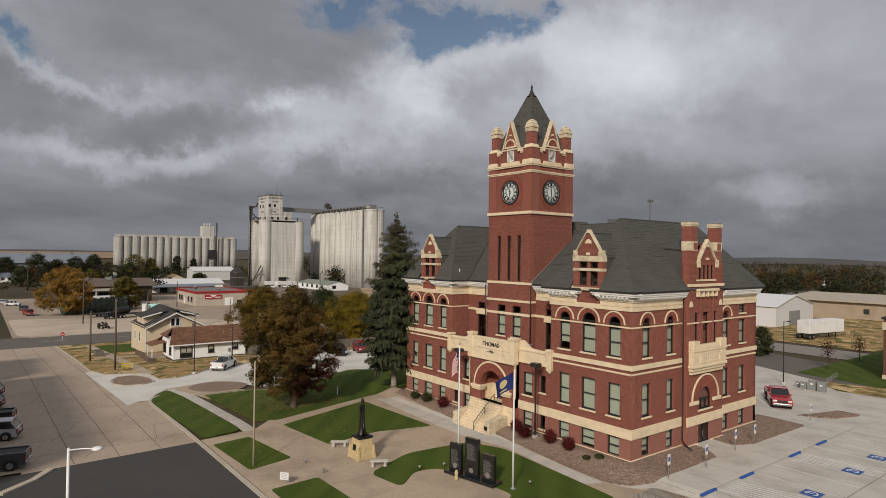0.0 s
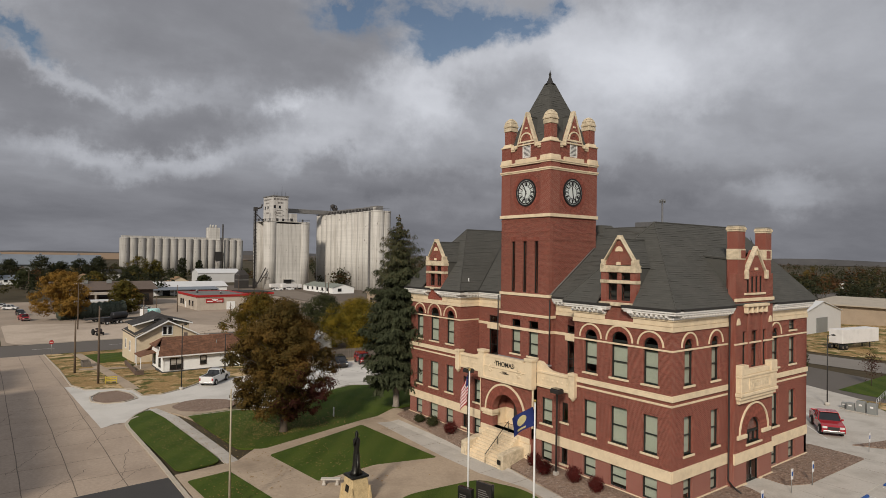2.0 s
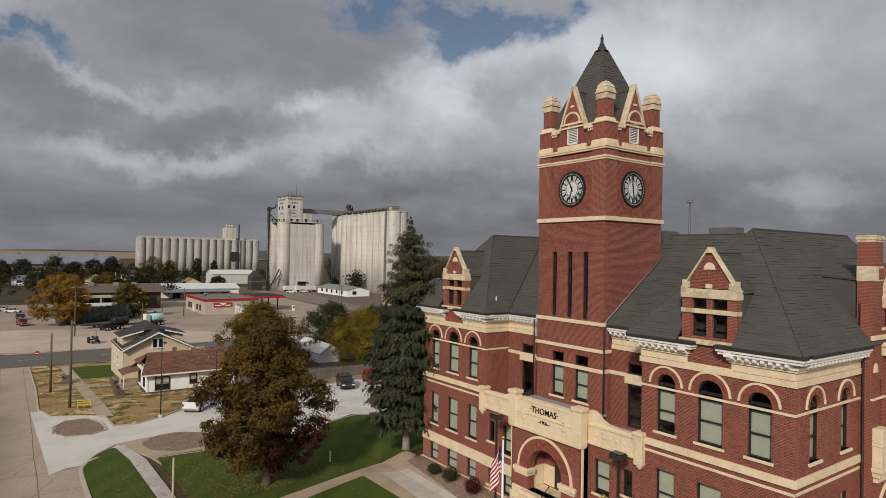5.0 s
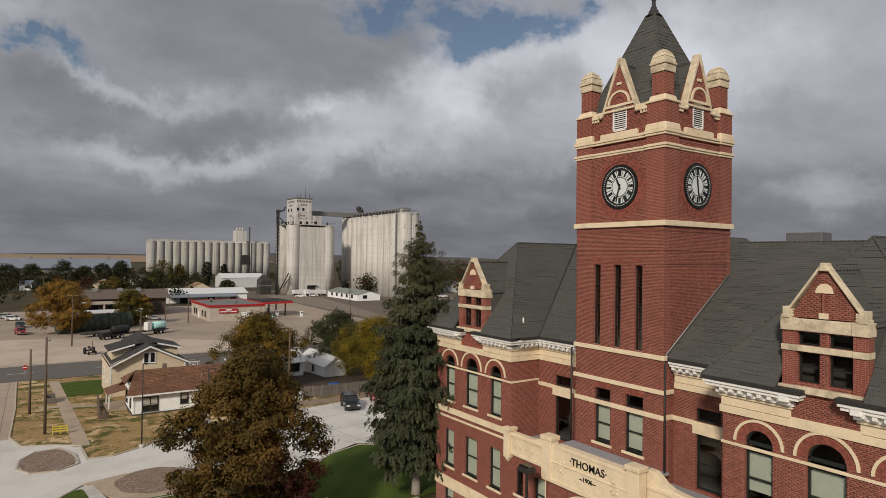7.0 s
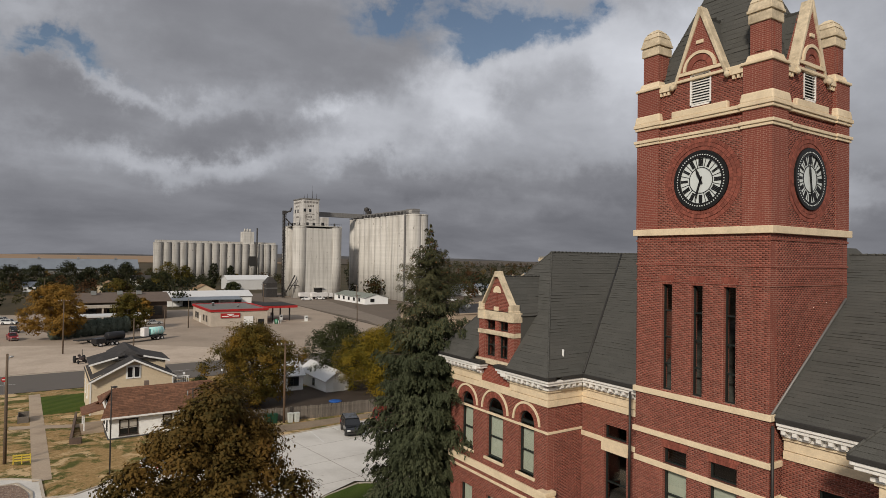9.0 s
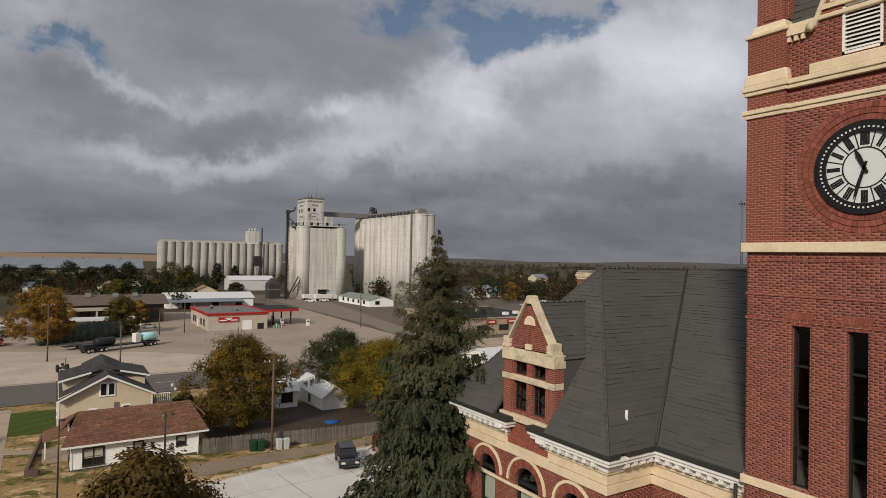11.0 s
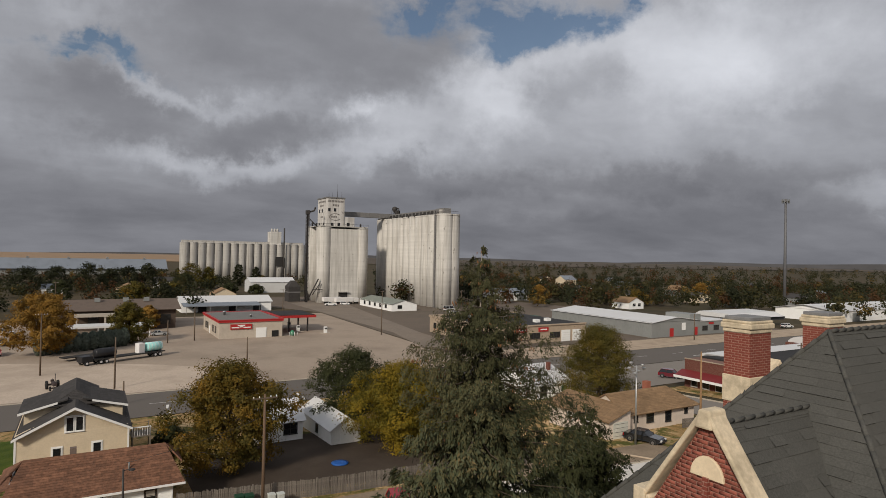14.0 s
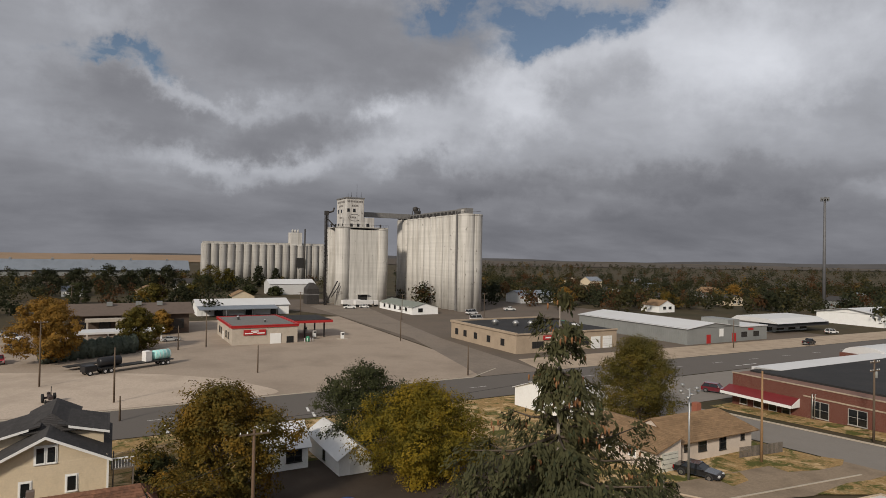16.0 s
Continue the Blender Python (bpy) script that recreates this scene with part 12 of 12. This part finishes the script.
for k, (x, y, rz) in enumerate(((-294, 99, 95), (-290, 104, 95))):
    T = stand("grain_truck", "white grain truck below the elevator", "truck", x, y, 0.05, rz)
    put("box", Mesh().box(-7, -1.25, 1.2, 2.5, 1.25, 3.2), FLAG_WHITE, T, bevel=0.05)
    put("cab", Mesh().box(3.0, -1.1, 0.8, 5.4, 1.1, 2.9), FLAG_WHITE, T, bevel=0.15)
    put("windscreen", Mesh().box(5.38, -0.9, 1.9, 5.44, 0.9, 2.7), CAR_GLASS, T)
    for q in (-5.5, -4.3, 1.2, 4.4):
        for s in (-1, 1):
            put("tyre", Mesh().lathe([(0.2, -0.2), (0.5, -0.2), (0.5, 0.2), (0.2, 0.2)], 0, 0, 0, 12, Matrix.Translation((q, s * 1.0, 0.5)) @ Matrix.Rotation(radians(90), 4, "X")), TYRE, T)
b = stand("dumpster", "green steel rubbish container behind the hall", "container", -190, 141, 0.05)
put("body", Mesh().box(-3, -1.2, 0.1, 3, 1.2, 2.2), shade("green_steel", (0.02, 0.16, 0.08), 0.5), b, bevel=0.05)
put("lid", Mesh().box(-3.05, -1.25, 2.2, 3.05, 1.25, 2.3), shade("green_steel_lid", (0.02, 0.13, 0.07), 0.5), b)

# ---- bricks and shingles laid one by one ----
HIGH, LONG, JOINT_W, PROUD = 0.0735, 0.215, 0.013, 0.006
random.seed(77)


def courses(u0, u1, z0, z1, blocks, shift):
    """Bricks (u0, u1, z0, z1) in running bond between u0 and u1; blocks gives the gaps in a course."""
    out = []
    for row in range(math.ceil((z0 + 0.005) / HIGH), int((z1 - 0.005) / HIGH)):
        a, b = row * HIGH + JOINT_W / 2, (row + 1) * HIGH - JOINT_W / 2
        free = [(u0, u1)]
        for p, q in blocks(a, b):
            free = [s for f in free for s in ((f[0], min(f[1], p)), (max(f[0], q), f[1])) if s[1] - s[0] > 0.03]
        off = LONG / 2 if row % 2 == 0 else 0.0
        for p, q in free:
            k = math.floor((p + shift + off) / LONG)
            while True:
                l, r = k * LONG - off - shift + JOINT_W / 2, (k + 1) * LONG - off - shift - JOINT_W / 2
                k += 1
                if l >= q:
                    break
                l, r = max(l, p), min(r, q)
                if r - l > 0.025:
                    out.append((l, r, a, b))
    return out


def lay(bricks, ob, axis, plane, sign):
    """All the bricks of a wall as one part: a face and four edges each."""
    if not bricks:
        return
    n = len(bricks)
    arr = np.array(bricks)
    d = PROUD + np.random.default_rng(n).normal(size=n) * 0.0012
    corners = []
    for deep in (1.0, -0.004):
        for iu, iz in ((0, 2), (1, 2), (1, 3), (0, 3)):
            out = plane + sign * (d if deep == 1.0 else np.full(n, deep))
            corners.append(np.stack([arr[:, iu], out, arr[:, iz]] if axis == "y" else [out, arr[:, iu], arr[:, iz]], 1))
    v = np.stack(corners, 1).reshape(-1, 3)
    f = np.array([[0, 1, 2, 3], [4, 5, 1, 0], [5, 6, 2, 1], [6, 7, 3, 2], [7, 4, 0, 3]])
    if (axis == "y") != (sign < 0):
        f = f[:, ::-1]
    faces = (np.arange(n)[:, None, None] * 8 + f[None]).reshape(-1)
    me = bpy.data.meshes.new("bricks")
    me.vertices.add(len(v))
    me.vertices.foreach_set("co", v.ravel())
    me.loops.add(len(faces))
    me.loops.foreach_set("vertex_index", faces)
    me.polygons.add(5 * n)
    me.polygons.foreach_set("loop_start", np.arange(0, 20 * n, 4))
    me.polygons.foreach_set("loop_total", np.full(5 * n, 4))
    me.materials.append(BRICK_MANY)
    me.update()
    me.validate()
    b = new("bricks", me)
    b.parent = ob
    tagged(b, "red bricks in running bond", kind="stuff")


whole_bricks = {}


def single(brick, ob, axis, plane, sign):
    """One brick as an object; bricks of one length share their mesh."""
    l, r, a, b = brick
    key = round(r - l, 2)
    if key not in whole_bricks:
        m = Mesh().box(0, -PROUD, 0, r - l, 0.004, b - a)
        whole_bricks[key] = m.data("brick", BRICK_ONE)
    o = new("brick", whole_bricks[key])
    o.parent = ob
    o.matrix_basis = pose(l, plane, a)
    tagged(o)


left = 300
for ob, axis, plane, sign, u0, u1, z0, z1, holes, mat in WALLS:
    if mat is not None or ob.name.startswith(("rear", "vestibule")) or (axis == "x" and plane < -7) or (axis == "y" and sign > 0):
        continue
    ring_at = []
    if ob.name.startswith("tower_wall"):
        mid = TX if axis == "y" else TY
        ring_at = [(mid + (0.14 if axis == "y" else -0.2), 21.98, 1.70)]

    def blocks(a, b):
        m = (a + b) / 2
        out = []
        for h0, h1, c, d, arch in holes:
            r, k = (h1 - h0) / 2, (h0 + h1) / 2
            flared = ob.name.startswith("tower_wall") and c >= 8
            if b > c and a < d:
                out.append((h0, h1))
            elif flared and d <= m < d + 0.37:
                w = 0.13 * (m - d) / 0.36
                out.append((h0 - w, h1 + w))
            elif arch and d <= b and a < d + r + 0.36:
                e = r + (0.35 if ob.name.startswith("wing") else 0.0)
                if ob.name.startswith("arch"):
                    e = 2.31
                if ob.name.startswith("bay"):
                    e = 2.05
                w = math.sqrt(max(0.0, e * e - (m - d) ** 2))
                out.append((k - w, k + w))
        for k, z, e in ring_at:
            if abs(m - z) < e:
                w = math.sqrt(e * e - (m - z) ** 2)
                out.append((k - w, k + w))
        return out
    bricks = courses(u0, u1, z0, z1, blocks, plane if abs(plane) > 0 else 0.0)
    if left and ob.name.startswith("dormer_") and plane <= 0 and u1 < 0:
        near = bricks[-left:]
        for q in near:
            single(q, ob, axis, plane, sign)
        bricks, left = bricks[:-left], max(0, left - len(near))
    lay(bricks, ob, axis, plane, sign)
for ob, axis, plane, sign, mid, half, z0, z1 in GABLES:
    if axis == "x" and plane < 0:
        continue
    cut = lambda a, b: [(mid - half - 1, mid - half * (z1 - b) / (z1 - z0)), (mid + half * (z1 - b) / (z1 - z0), mid + half + 1)]
    bricks = courses(mid - half, mid + half, z0, z1, cut, plane)
    if left and mid < 0:
        for q in bricks[:left]:
            single(q, ob, axis, plane, sign)
        bricks, left = bricks[left:], max(0, left - len(bricks))
    lay(bricks, ob, axis, plane, sign)
for m, roof in NEAR_SHINGLES:
    put("shingle", m, SHINGLE_ONE, roof)
